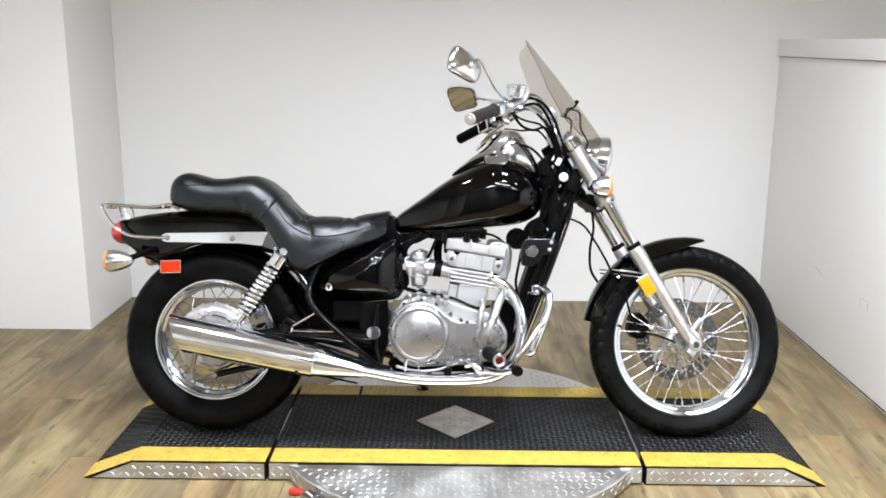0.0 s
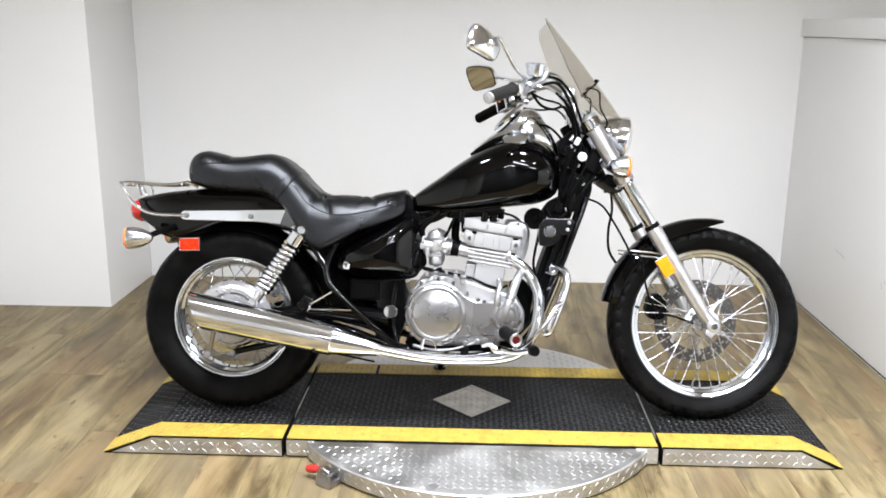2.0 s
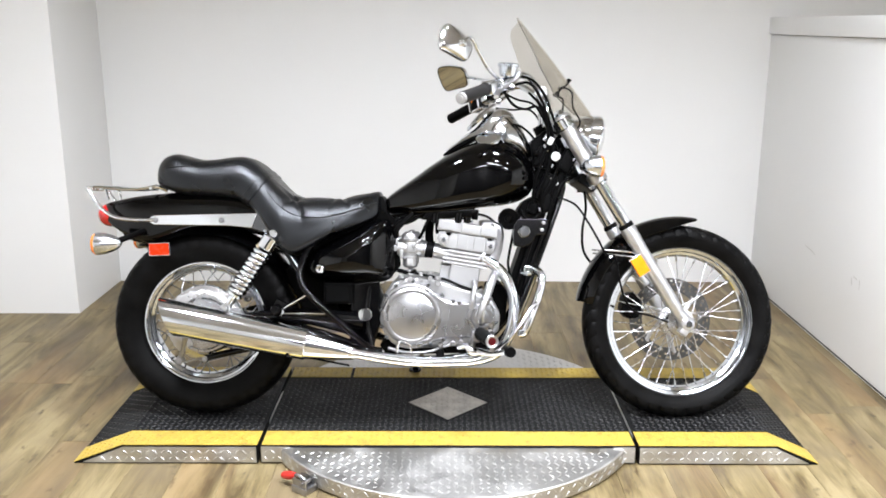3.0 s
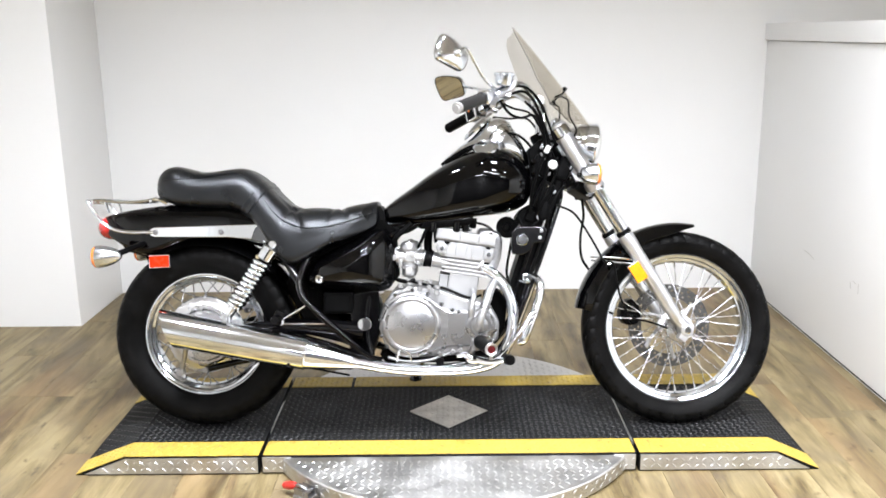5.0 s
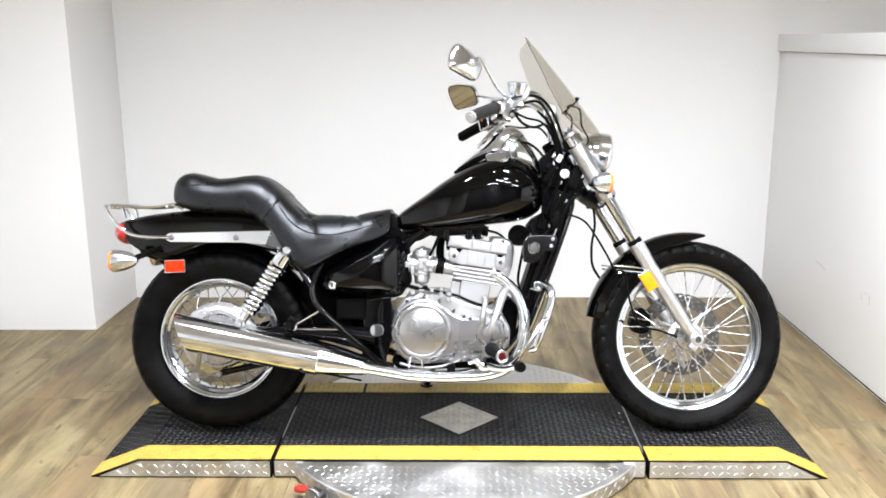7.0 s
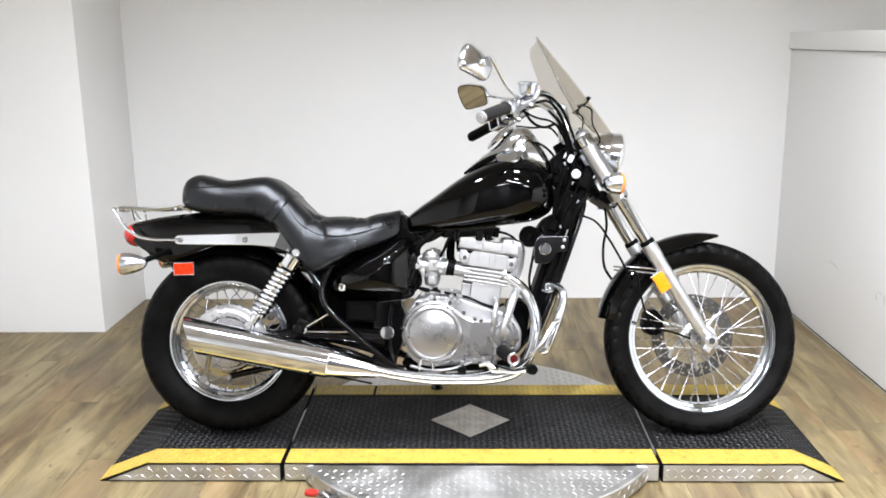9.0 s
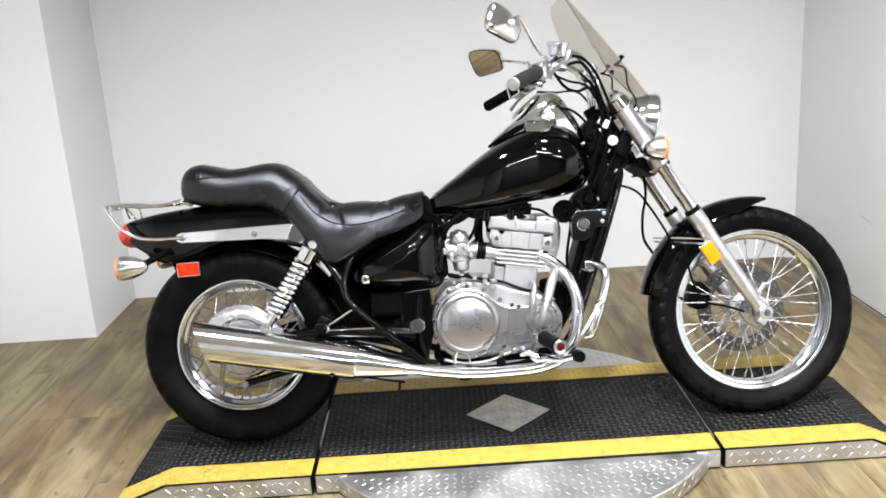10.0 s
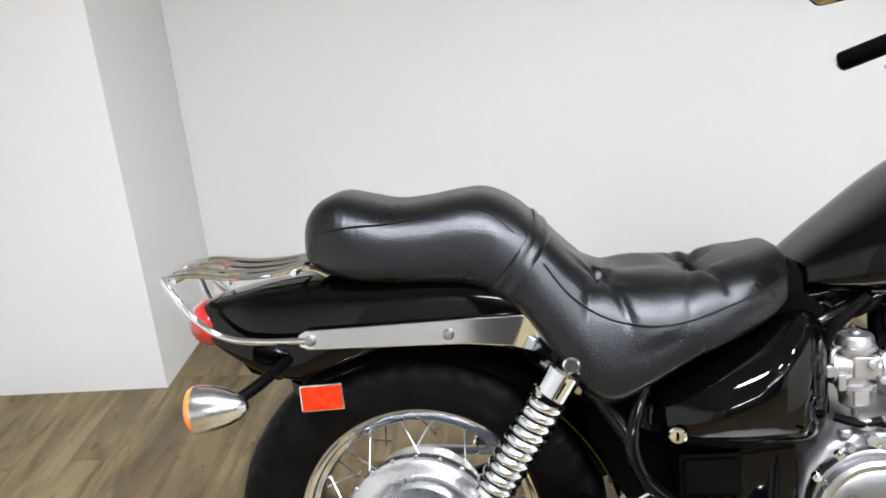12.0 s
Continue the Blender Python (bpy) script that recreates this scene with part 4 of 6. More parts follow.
    rod(bm, perch - d * 0.014, perch + d * 0.014, 0.018, soft=0.003)
    box(bm, perch + V(0.03, 0, -0.004), (0.045, 0.028, 0.022), Matrix.Rotation(radians(15), 4, "Y"), soft=0.006)
    part("lever_perch", bm, CHROME, handlebar, "", TURN_BARS)
    bm = bmesh.new()
    p0 = V(0.228, 0.182 * s, 1.104)
    tube(bm, [p0, V(0.215, 0.22, 1.098), V(0.185, 0.265, 1.082), V(0.140, 0.335, 1.052), V(0.113, 0.352, 1.0205)] if s > 0 else [V(0.228, -0.198, 1.124), V(0.212, -0.215, 1.096), V(0.182, -0.235, 1.079), V(0.160, -0.255, 1.058), V(0.152, -0.272, 1.038)], [0.0095, 0.009, 0.008, 0.0075, 0.009] if s < 0 else [0.009, 0.007, 0.0055, 0.0045, 0.006], seg=12)
    part("lever", bm, BRUSHED, handlebar, "polished control lever", TURN_BARS)


both(controls)
# front brake reservoir
bm = bmesh.new()
lathe(bm, [(-0.024, 0), (-0.024, 0.022), (-0.018, 0.027), (0.006, 0.0295), (0.007, 0.033), (0.014, 0.033), (0.017, 0.029), (0.018, 0)], (0.194, -0.206, 1.136), V(0.05, -0.12, 1), 32)
part("brake_reservoir", bm, SATINCHROME, handlebar, "chromed front brake reservoir", TURN_BARS)


def mirror(s):
    normal = V(-0.72, -0.65, -0.53).normalized() if s > 0 else V(-0.64, 0.768, -0.04).normalized()
    u = V(0, 0, 1).cross(normal).normalized()
    if u.x < 0:
        u = -u
    v = V(0, 0, 1)
    v = (v - normal * v.dot(normal)).normalized()
    roll = -2 if s > 0 else -24
    ur = u * math.cos(radians(roll)) + v * math.sin(radians(roll))
    vr = -u * math.sin(radians(roll)) + v * math.cos(radians(roll))
    c = V(0.044, 0.392, 1.195) if s > 0 else V(0.022, -0.362, 1.178)
    size = 1.18 if s > 0 else 1.0
    corners = [(-0.064, 0.042), (-0.005, 0.045), (0.060, 0.031), (0.055, -0.030), (0.0, -0.036), (-0.060, -0.043)]
    ring = [(x * size, z * size) for x, z in corners]
    for _ in range(3):
        ring = [q for (x0, z0), (x1, z1) in zip(ring, ring[1:] + ring[:1]) for q in ((0.8 * x0 + 0.2 * x1, 0.8 * z0 + 0.2 * z1), (0.2 * x0 + 0.8 * x1, 0.2 * z0 + 0.8 * z1))]

    def at(q, k, depth):
        return c + ur * q[0] * k + vr * q[1] * k - normal * depth

    bm = bmesh.new()
    loft(bm, [[at(q, k, d) for q in ring] for k, d in ((0.955, 0.0005), (1.0, 0.0), (1.02, 0.005), (1.0, 0.010), (0.95, 0.0145), (0.82, 0.019), (0.4, 0.0275), (0.15, 0.0315))], cap=True)
    root = part("mirror", bm, CHROME, handlebar, "chromed rear-view mirror", TURN_BARS, angle=50)
    bm = bmesh.new()
    bm.faces.new([bm.verts.new(at(q, 0.95, -0.0012)) for q in ring])
    bm.faces.new([bm.verts.new(at(q, 0.95, -0.0002)) for q in ring][::-1])
    part("mirror_glass", bm, MIRROR, root, "mirror glass", TURN_BARS)
    bm = bmesh.new()
    loft(bm, [[at(q, k, d) for q in ring] for k, d in ((0.945, -0.0012), (0.955, -0.0026), (0.985, -0.0022), (1.0, 0.0005), (0.945, 0.0005))], cap=False, wrap=True)
    part("mirror_rim", bm, RUBBER, root, "black rim round the glass", TURN_BARS)
    bm = bmesh.new()
    back_at = c - normal * 0.034
    end = V(0.165, 0.215 * s, 1.1)
    if s > 0:
        pts = [back_at, back_at + V(0.03, -0.03, -0.012), V(0.155, 0.28, 1.172), V(0.17, 0.25, 1.165), V(0.172, 0.238, 1.13), end]
    else:
        pts = [back_at, V(0.07, -0.335, 1.205), V(0.095, -0.31, 1.17), V(0.128, -0.265, 1.125), end]
    tube(bm, pts, 0.0055, seg=10)
    ball(bm, back_at, (0.013, 0.013, 0.013), 14)
    part("stem", bm, CHROME, root, "", TURN_BARS)


both(mirror)

# cables and hoses
def cable(pts, r=0.0048, mat=None, m=None, name="cable"):
    bm = bmesh.new()
    tube(bm, pts, r * 0.85, seg=8, n=7)
    part(name, bm, mat or RUBBER, bike, "", m)


cable([(0.21, -0.2, 1.088), (0.265, -0.17, 1.10), (0.305, -0.13, 1.065), (0.335, -0.10, 1.0), (0.352, -0.085, 0.93), (0.345, -0.075, 0.85)], 0.0055)
cable([(0.19, -0.21, 1.06), (0.23, -0.19, 1.045), (0.285, -0.14, 1.035), (0.325, -0.10, 0.985), (0.345, -0.08, 0.9)], 0.0042)
cable([(0.22, -0.185, 1.12), (0.275, -0.15, 1.115), (0.318, -0.12, 1.075), (0.348, -0.105, 1.01), (0.372, -0.10, 0.94)], 0.0052)
cable([(0.185, 0.21, 1.06), (0.24, 0.17, 1.05), (0.30, 0.1, 1.04), (0.34, 0.06, 0.97), (0.36, 0.03, 0.86)], 0.0042)
cable([(0.215, -0.05, 0.98), (0.25, -0.045, 0.975), (0.285, -0.035, 0.95), (0.315, -0.03, 0.91)], 0.005)
cable([(0.375, -0.085, 0.74), (0.43, -0.09, 0.715), (0.47, -0.095, 0.66), (0.505, -0.1, 0.60), (0.53, -0.1, 0.555), (0.56, -0.1, 0.545), (0.572, -0.105, 0.48), (0.588, -0.108, 0.42), (0.62, -0.105, 0.37), (0.68, -0.1, 0.352), (0.74, -0.09, 0.33)], 0.0042, m=ID, name="speedometer_cable")
cable([(0.47, -0.02, 0.76), (0.478, 0.0, 0.70), (0.472, 0.03, 0.63), (0.48, 0.06, 0.56), (0.51, 0.07, 0.51)], 0.0052, name="brake_hose")
cable([(0.36, -0.075, 0.93), (0.345, -0.085, 0.85), (0.322, -0.09, 0.79), (0.30, -0.09, 0.74)], 0.007)
cable([(0.385, -0.06, 0.90), (0.37, -0.075, 0.83), (0.335, -0.085, 0.76), (0.31, -0.08, 0.70)], 0.006)
cable([(0.30, -0.12, 1.05), (0.325, -0.105, 1.0), (0.338, -0.10, 0.93), (0.318, -0.10, 0.86), (0.296, -0.095, 0.79), (0.29, -0.085, 0.72)], 0.0062)
cable([(0.27, -0.13, 1.075), (0.315, -0.112, 1.03), (0.348, -0.108, 0.96), (0.352, -0.105, 0.89), (0.335, -0.10, 0.82), (0.318, -0.09, 0.75), (0.325, -0.08, 0.69)], 0.0048)
cable([(0.185, -0.20, 1.07), (0.215, -0.195, 1.03), (0.255, -0.165, 1.018), (0.295, -0.13, 1.03), (0.315, -0.115, 1.0)], 0.0052)
cable([(0.40, -0.09, 0.80), (0.375, -0.10, 0.77), (0.352, -0.10, 0.72), (0.345, -0.09, 0.66)], 0.0045)
cable([(0.25, -0.10, 0.70), (0.265, -0.105, 0.672), (0.29, -0.10, 0.668), (0.315, -0.09, 0.69)], 0.0045)
for x, y, z, turn in ((0.352, -0.098, 0.842, 25), (0.326, -0.106, 0.905, -20), (0.404, -0.092, 0.905, 30), (0.368, -0.104, 0.782, 40), (0.312, -0.098, 0.70, -10), (0.422, -0.100, 0.862, 28)):
    bm = bmesh.new()
    box(bm, (x, y, z), (0.005, 0.006, 0.012), Matrix.Rotation(radians(turn), 4, "Y"), soft=0.002)
    part("connector", bm, STEEL, bike)
bm = bmesh.new()
rod(bm, (0.33, -0.075, 0.965), (0.345, -0.078, 0.99), 0.013, soft=0.003)
box(bm, (0.345, -0.07, 0.935), (0.035, 0.03, 0.04), Matrix.Rotation(radians(30), 4, "Y"), soft=0.006)
part("cable_clamp", bm, CHROME, bike)

# head stock: neck, lock, wiring
bm = bmesh.new()
rod(bm, (0.325, 0, 0.985), (0.425, 0, 0.80), 0.034, seg=24, soft=0.004)
box(bm, (0.355, 0, 0.83), (0.10, 0.10, 0.14), Matrix.Rotation(radians(30), 4, "Y"), soft=0.02)
box(bm, (0.335, -0.055, 0.77), (0.05, 0.04, 0.10), Matrix.Rotation(radians(25), 4, "Y"), soft=0.012)
box(bm, (0.41, -0.045, 0.865), (0.05, 0.05, 0.09), Matrix.Rotation(radians(30), 4, "Y"), soft=0.012)
part("steering_head", bm, SATIN, bike)
bm = bmesh.new()
prism(bm, [(0.285, 0.925), (0.335, 0.965), (0.365, 0.93), (0.41, 0.83), (0.385, 0.73), (0.345, 0.70), (0.305, 0.72), (0.302, 0.80)], -0.05, 0.05, 0.012)
box(bm, (0.325, -0.06, 0.87), (0.05, 0.03, 0.07), Matrix.Rotation(radians(20), 4, "Y"), soft=0.01)
box(bm, (0.335, -0.06, 0.72), (0.045, 0.035, 0.06), Matrix.Rotation(radians(-15), 4, "Y"), soft=0.01)
part("head_gusset", bm, SATIN, bike, "black gusset and wiring boxes behind the forks")
bm = bmesh.new()
for x, z, r in ((0.34, 0.89, 0.0045), (0.316, 0.84, 0.005), (0.35, 0.80, 0.004), (0.331, 0.745, 0.0045)):
    hexhead(bm, (x, -0.074, z), (0.1, -1, 0.25), r, 0.008)
part("head_bolt", bm, CHROME, bike)
bm = bmesh.new()
lathe(bm, [(-0.05, 0), (-0.05, 0.009), (0, 0.009), (0, 0.0145), (0.004, 0.0155), (0.007, 0.013), (0.008, 0)], (0.362, -0.108, 0.871), (-0.12, -1, 0.1), 24)
part("ignition_cap", bm, PALE, bike, "pale round cap on the steering head")
bm = bmesh.new()
box(bm, (0.345, -0.107, 0.9215), (0.017, 0.012, 0.026), Matrix.Rotation(radians(28), 4, "Y"), soft=0.004)
box(bm, (0.347, -0.085, 0.9195), (0.010, 0.05, 0.014), Matrix.Rotation(radians(28), 4, "Y"), soft=0.002)
part("wire_connector", bm, PALE, bike, "pale plug of the wiring")
bm = bmesh.new()
for x, z, r in ((0.30, 0.88, 0.014), (0.315, 0.845, 0.011), (0.328, 0.90, 0.01), (0.40, 0.80, 0.011), (0.42, 0.825, 0.008)):
    rod(bm, (x, -0.07, z), (x + 0.004, -0.088, z + 0.006), r * 0.7, soft=0.002, seg=12)
part("fittings", bm, FRAME, bike)

# fuel tank
def body_ring(x, zt, zb, w, up=0.8, side=0.75, low=0.55, mid=0.45, count=40):
    zm = zb + mid * (zt - zb)
    out = []
    for j in range(count):
        a = 2 * math.pi * j / count
        c, s = math.cos(a), math.sin(a)
        y = w * math.copysign(abs(c) ** side, c)
        z = zm + (zt - zm) * abs(s) ** up if s > 0 else zm - (zm - zb) * abs(s) ** low
        out.append(V(x, y, z))
    return out


TANK = [(-0.206, 0.714, 0.708, 0.012), (-0.202, 0.725, 0.700, 0.045), (-0.187, 0.747, 0.693, 0.080), (-0.15, 0.776, 0.688, 0.102), (-0.10, 0.811, 0.685, 0.124), (-0.04, 0.855, 0.687, 0.141), (0.02, 0.892, 0.692, 0.151), (0.08, 0.921, 0.699, 0.156), (0.14, 0.940, 0.705, 0.160), (0.20, 0.940, 0.712, 0.156), (0.24, 0.925, 0.722, 0.142), (0.27, 0.895, 0.740, 0.118), (0.288, 0.862, 0.765, 0.088), (0.2945, 0.838, 0.782, 0.056), (0.2985, 0.820, 0.797, 0.024), (0.2995, 0.811, 0.804, 0.006)]
bm = bmesh.new()
tank_rows = spline(TANK, 6)
def tank_ring(x, a, b, w):
    k = min(1.0, max(0.0, (x - 0.13) / 0.12))
    return body_ring(x, a - 0.007, b, w, 0.55 + 0.43 * k, 0.64 + 0.32 * k, 0.55 + 0.35 * k, 0.42 + 0.06 * k, 64)


loft(bm, [tank_ring(*row) for row in tank_rows])
tank = part("fuel_tank", bm, PAINT, bike, "glossy black teardrop fuel tank", angle=60)
bm = bmesh.new()
for s in SIDES:
    tube(bm, [(x, s * w * 0.80, b + 0.008) for x, a, b, w in TANK[1:-2]], 0.004, seg=6, n=4)
part("seam", bm, PAINT, tank)
CONSOLE = [(-0.006, 0.882, 0.868, 0.012), (0.01, 0.90, 0.872, 0.028), (0.05, 0.932, 0.892, 0.042), (0.09, 0.960, 0.90, 0.05), (0.115, 0.985, 0.91, 0.056), (0.14, 1.012, 0.91, 0.062), (0.165, 1.028, 0.91, 0.066), (0.19, 1.030, 0.91, 0.064), (0.215, 1.018, 0.91, 0.056), (0.245, 0.975, 0.90, 0.044), (0.27, 0.930, 0.88, 0.034), (0.285, 0.895, 0.87, 0.02)]
bm = bmesh.new()
loft(bm, [body_ring(x + 0.007, a + 0.005, b, w, 0.7, 0.7, 0.5, 0.3, 28) for x, a, b, w in spline(CONSOLE, 3)])
console = part("instrument_console", bm, CHROME, tank, "chromed instrument console on the tank", angle=60)
bm = bmesh.new()
lathe(bm, [(0, 0), (0, 0.056), (0.006, 0.058), (0.012, 0.052), (0.012, 0.05)], (0.125, 0, 0.995), V(-0.62, 0, 0.78), 36)
part("bezel", bm, CHROME, console)
bm = bmesh.new()
lathe(bm, [(0.0115, 0), (0.0115, 0.051), (0.0125, 0.051), (0.0125, 0)], (0.125, 0, 0.995), V(-0.62, 0, 0.78), 36)
part("dial", bm, SATIN, console, "dark speedometer dial")
bm = bmesh.new()
for s in SIDES:
    tube(bm, [(0.000, 0.012 * s, 0.881), (0.03, 0.04 * s, 0.897), (0.08, 0.056 * s, 0.925), (0.11, 0.064 * s, 0.94)], [0.004, 0.008, 0.009, 0.005], seg=8)
part("console_trim", bm, SATIN, console)
bm = bmesh.new()
cap_axis = V(-0.1, -0.55, 0.83).normalized()
lathe(bm, [(-0.012, 0), (-0.012, 0.04), (0.004, 0.044), (0.011, 0.042), (0.016, 0.034), (0.018, 0)], (0.146, -0.082, 0.925), cap_axis, 32)
part("fuel_cap", bm, CHROME, tank, "round chromed fuel cap")
for s in SIDES:
    bm = bmesh.new()
    for k in range(2):
        hexhead(bm, (0.262, 0.128 * s * (1 - 0.12 * k), 0.80 - 0.03 * k), (0.3, s, 0), 0.0075, 0.006)
    part("tank_bolt", bm, FRAME, tank)

# seat
SEAT = [(-0.948, 0.822, 0.800, 0.045), (-0.938, 0.848, 0.782, 0.078), (-0.918, 0.868, 0.768, 0.100), (-0.885, 0.877, 0.756, 0.113), (-0.845, 0.868, 0.749, 0.119), (-0.80, 0.858, 0.746, 0.122), (-0.75, 0.860, 0.744, 0.124), (-0.70, 0.867, 0.740, 0.126), (-0.655, 0.867, 0.725, 0.130), (-0.61, 0.845, 0.688, 0.138), (-0.565, 0.803, 0.626, 0.150), (-0.525, 0.764, 0.578, 0.160), (-0.485, 0.741, 0.561, 0.165), (-0.43, 0.733, 0.584, 0.165), (-0.37, 0.734, 0.612, 0.158), (-0.31, 0.739, 0.634, 0.142), (-0.26, 0.745, 0.652, 0.122), (-0.228, 0.753, 0.668, 0.103), (-0.214, 0.752, 0.684, 0.092), (-0.206, 0.738, 0.70, 0.074)]
BUTTONS = [(-0.490, -0.085), (-0.490, 0.085), (-0.342, -0.045), (-0.342, 0.045)]
seat_rows = np.array(spline(SEAT, 13))
seat_xs = [float(v) for v in seat_rows[:, 0]]


def seat_ring(x):
    a, b, w = (float(np.interp(x, seat_xs, seat_rows[:, k])) for k in (1, 2, 3))
    rider = min(1.0, max(0.0, (x + 0.60) / 0.1))
    ring = body_ring(x, a + 0.004, b - 0.004 - 0.010 * math.exp(-((x + 0.48) / 0.09) ** 2), w * 1.07, 0.90, 0.52, 0.66, 0.26 - 0.06 * rider, 72)
    for p in ring:
        if p.z > (a + b) / 2 - 0.01 * rider:
            n = (p - V(x, 0, a - 0.13)).normalized()
            sink = 0.0
            if rider > 0:
                sink += 0.010 * rider * math.exp(-(p.y / 0.05) ** 2) * math.exp(-((x + 0.42) / 0.1) ** 2)
                sink -= 0.005 * math.exp(-((x + 0.416) / 0.04) ** 2) + 0.004 * math.exp(-((x + 0.275) / 0.03) ** 2)
            for bx, by in BUTTONS:
                dx, dy = x - bx, p.y - by
                r = math.hypot(dx, dy)
                if r < 0.15:
                    t = math.atan2(dy, dx)
                    sink += 0.017 * math.exp(-(r / 0.014) ** 2) + 0.008 * math.exp(-(r / 0.03) ** 2)
                    sink += 0.010 * math.exp(-(r / 0.045) ** 2) * abs(math.cos(2.5 * t + 9 * bx + 5 * by)) ** 8 * min(1, r / 0.015)
                if p.y * by > 0 and abs(p.y) > abs(by):
                    f = (abs(p.y) - abs(by)) / max(0.02, w - abs(by))
                    fade = max(0.0, 1 - f) ** 0.4
                    sink += fade * (0.010 * math.exp(-((dx - 0.035 * f) / 0.007) ** 2) + 0.007 * math.exp(-((dx + 0.03 * f) / 0.006) ** 2))
            if x < -0.80:
                sink += 0.0004 * math.sin(p.x * 520) * math.exp(-((p.y + w * 0.86) / 0.018) ** 2) * math.exp(-((x + 0.865) / 0.035) ** 2)
            p -= n * sink
    return ring


bm = bmesh.new()
loft(bm, [seat_ring(x) for x in seat_xs])
seat = part("seat", bm, LEATHER, bike, "black leather two-up seat with tufted rider cushion", angle=70)


def on_seat(x, z, s, out=0.0015):
    ring = [p for p in seat_ring(x) if p.y * s > 0]
    ring.sort(key=lambda p: p.z)
    y = float(np.interp(z, [p.z for p in ring], [p.y for p in ring]))
    return V(x, y + s * out, z)


def seam(pts, s, r=0.0017):
    bm = bmesh.new()
    tube(bm, [on_seat(x, z, s) for x, z in spline(pts, 6)], r, seg=6, n=1)
    part("piping", bm, LEATHER, seat, "stitched leather piping")


for s in SIDES:
    seam([(-0.905, 0.832), (-0.86, 0.837), (-0.80, 0.838), (-0.74, 0.846), (-0.69, 0.853), (-0.65, 0.845), (-0.615, 0.815)], s)
    seam([(-0.575, 0.768), (-0.54, 0.722), (-0.50, 0.692), (-0.45, 0.676), (-0.39, 0.675), (-0.33, 0.687), (-0.27, 0.706), (-0.215, 0.725)], s)
bm = bmesh.new()
for bx, by in BUTTONS:
    ring = [p for p in seat_ring(bx) if p.z > 0.68 and abs(p.y - by) < 0.03]
    low = min(ring, key=lambda p: abs(p.y - by))
    ball(bm, low + V(0, 0, 0.001), (0.009, 0.009, 0.005), 12)
part("seat_buttons", bm, LEATHER, seat)
# strap across the seat
bm = bmesh.new()
strap_rows = []
for edge_x, lift in ((-0.0205, -0.002), (-0.0185, 0.005), (-0.009, 0.006), (-0.006, 0.0035), (0.006, 0.0035), (0.009, 0.006), (0.0185, 0.005), (0.0205, -0.002)):
    row = []
    for j in range(72):
        x = -0.56
        for _ in range(30):
            p = seat_ring(x)[j]
            x = 0.6 * x + 0.4 * min(-0.47, max(-0.66, -0.633 + (p.z - 0.74) * 0.84 + edge_x))
        p = seat_ring(x)[j]
        mid = V(x, 0, float(np.interp(x, seat_xs, (seat_rows[:, 1] + seat_rows[:, 2]) / 2)))
        row.append(p + (p - mid).normalized() * lift)
    strap_rows.append(row)
loft(bm, strap_rows, cap=False)
part("strap", bm, LEATHER, seat, "leather grab strap", angle=70)
bm = bmesh.new()
prism(bm, [(-0.212, 0.745), (-0.20, 0.74), (-0.188, 0.715), (-0.186, 0.66), (-0.205, 0.65), (-0.215, 0.68)], -0.085, 0.085, 0.008)
part("seat_base", bm, SATIN, seat)

# rear fender and tail
TAIL = [(-1.146, 0.703, 0.699, 0.006), (-1.140, 0.708, 0.694, 0.02), (-1.130, 0.716, 0.672, 0.042), (-1.11, 0.723, 0.645, 0.060), (-1.06, 0.734, 0.612, 0.078), (-1.02, 0.741, 0.592, 0.085), (-0.96, 0.748, 0.583, 0.090), (-0.90, 0.754, 0.603, 0.093), (-0.82, 0.759, 0.630, 0.095), (-0.73, 0.760, 0.638, 0.096), (-0.64, 0.752, 0.618, 0.097), (-0.58, 0.73, 0.60, 0.095), (-0.53, 0.69, 0.57, 0.08)]
bm = bmesh.new()
loft(bm, [body_ring(x, a, b, w, 0.62, 0.5, 0.4, 0.4) for x, a, b, w in spline(TAIL, 4)])
tail = part("rear_fender", bm, PAINT, bike, "glossy black rear fender", angle=60)
arc_fender("inner_fender", RWX, RWZ, 0.335, 0.088, 127, 8, ID, "black inner wheel arch", 0.016, 0.3)
for s in SIDES:
    bm = bmesh.new()
    poly = [(-0.962, 0.663), (-0.957, 0.673), (-0.945, 0.679), (-0.80, 0.682), (-0.607, 0.686), (-0.626, 0.638), (-0.70, 0.645), (-0.945, 0.648), (-0.957, 0.653)]
    prism(bm, poly, s * 0.0985, s * 0.1075, 0.0016)
    rail = part("fender_rail", bm, CHROME, bike, "flat chromed fender strut", angle=15)
    bm = bmesh.new()
    bent = [(-0.6065, 0.1070, 0.686), (-0.585, 0.1000, 0.664), (-0.566, 0.0950, 0.632), (-0.560, 0.0935, 0.617), (-0.578, 0.0965, 0.621), (-0.6255, 0.1070, 0.6375)]
    loft(bm, [[V(x, s * (y - inset), z) for x, y, z in bent] for inset in (0.006, 0.0)])
    part("front_facet", bm, CHROME, rail, "bent front end of the strut", angle=15)
    bm = bmesh.new()
    for x, z in ((-0.94, 0.663), (-0.725, 0.662)):
        lathe(bm, [(0, 0), (0, 0.009), (0.003, 0.009), (0.0065, 0.006), (0.0075, 0)], (x, s * 0.107, z), (0, s, 0), 16)
    part("bolt", bm, STEEL, rail)
    bm = bmesh.new()
    box(bm, (-0.933, 0.094 * s, 0.567), (0.070, 0.008, 0.044), Matrix.Rotation(radians(-2), 4, "Y"), soft=0.003)
    refl = part("side_reflector", bm, CHROME, bike, "red side reflector in a chrome frame")
    bm = bmesh.new()
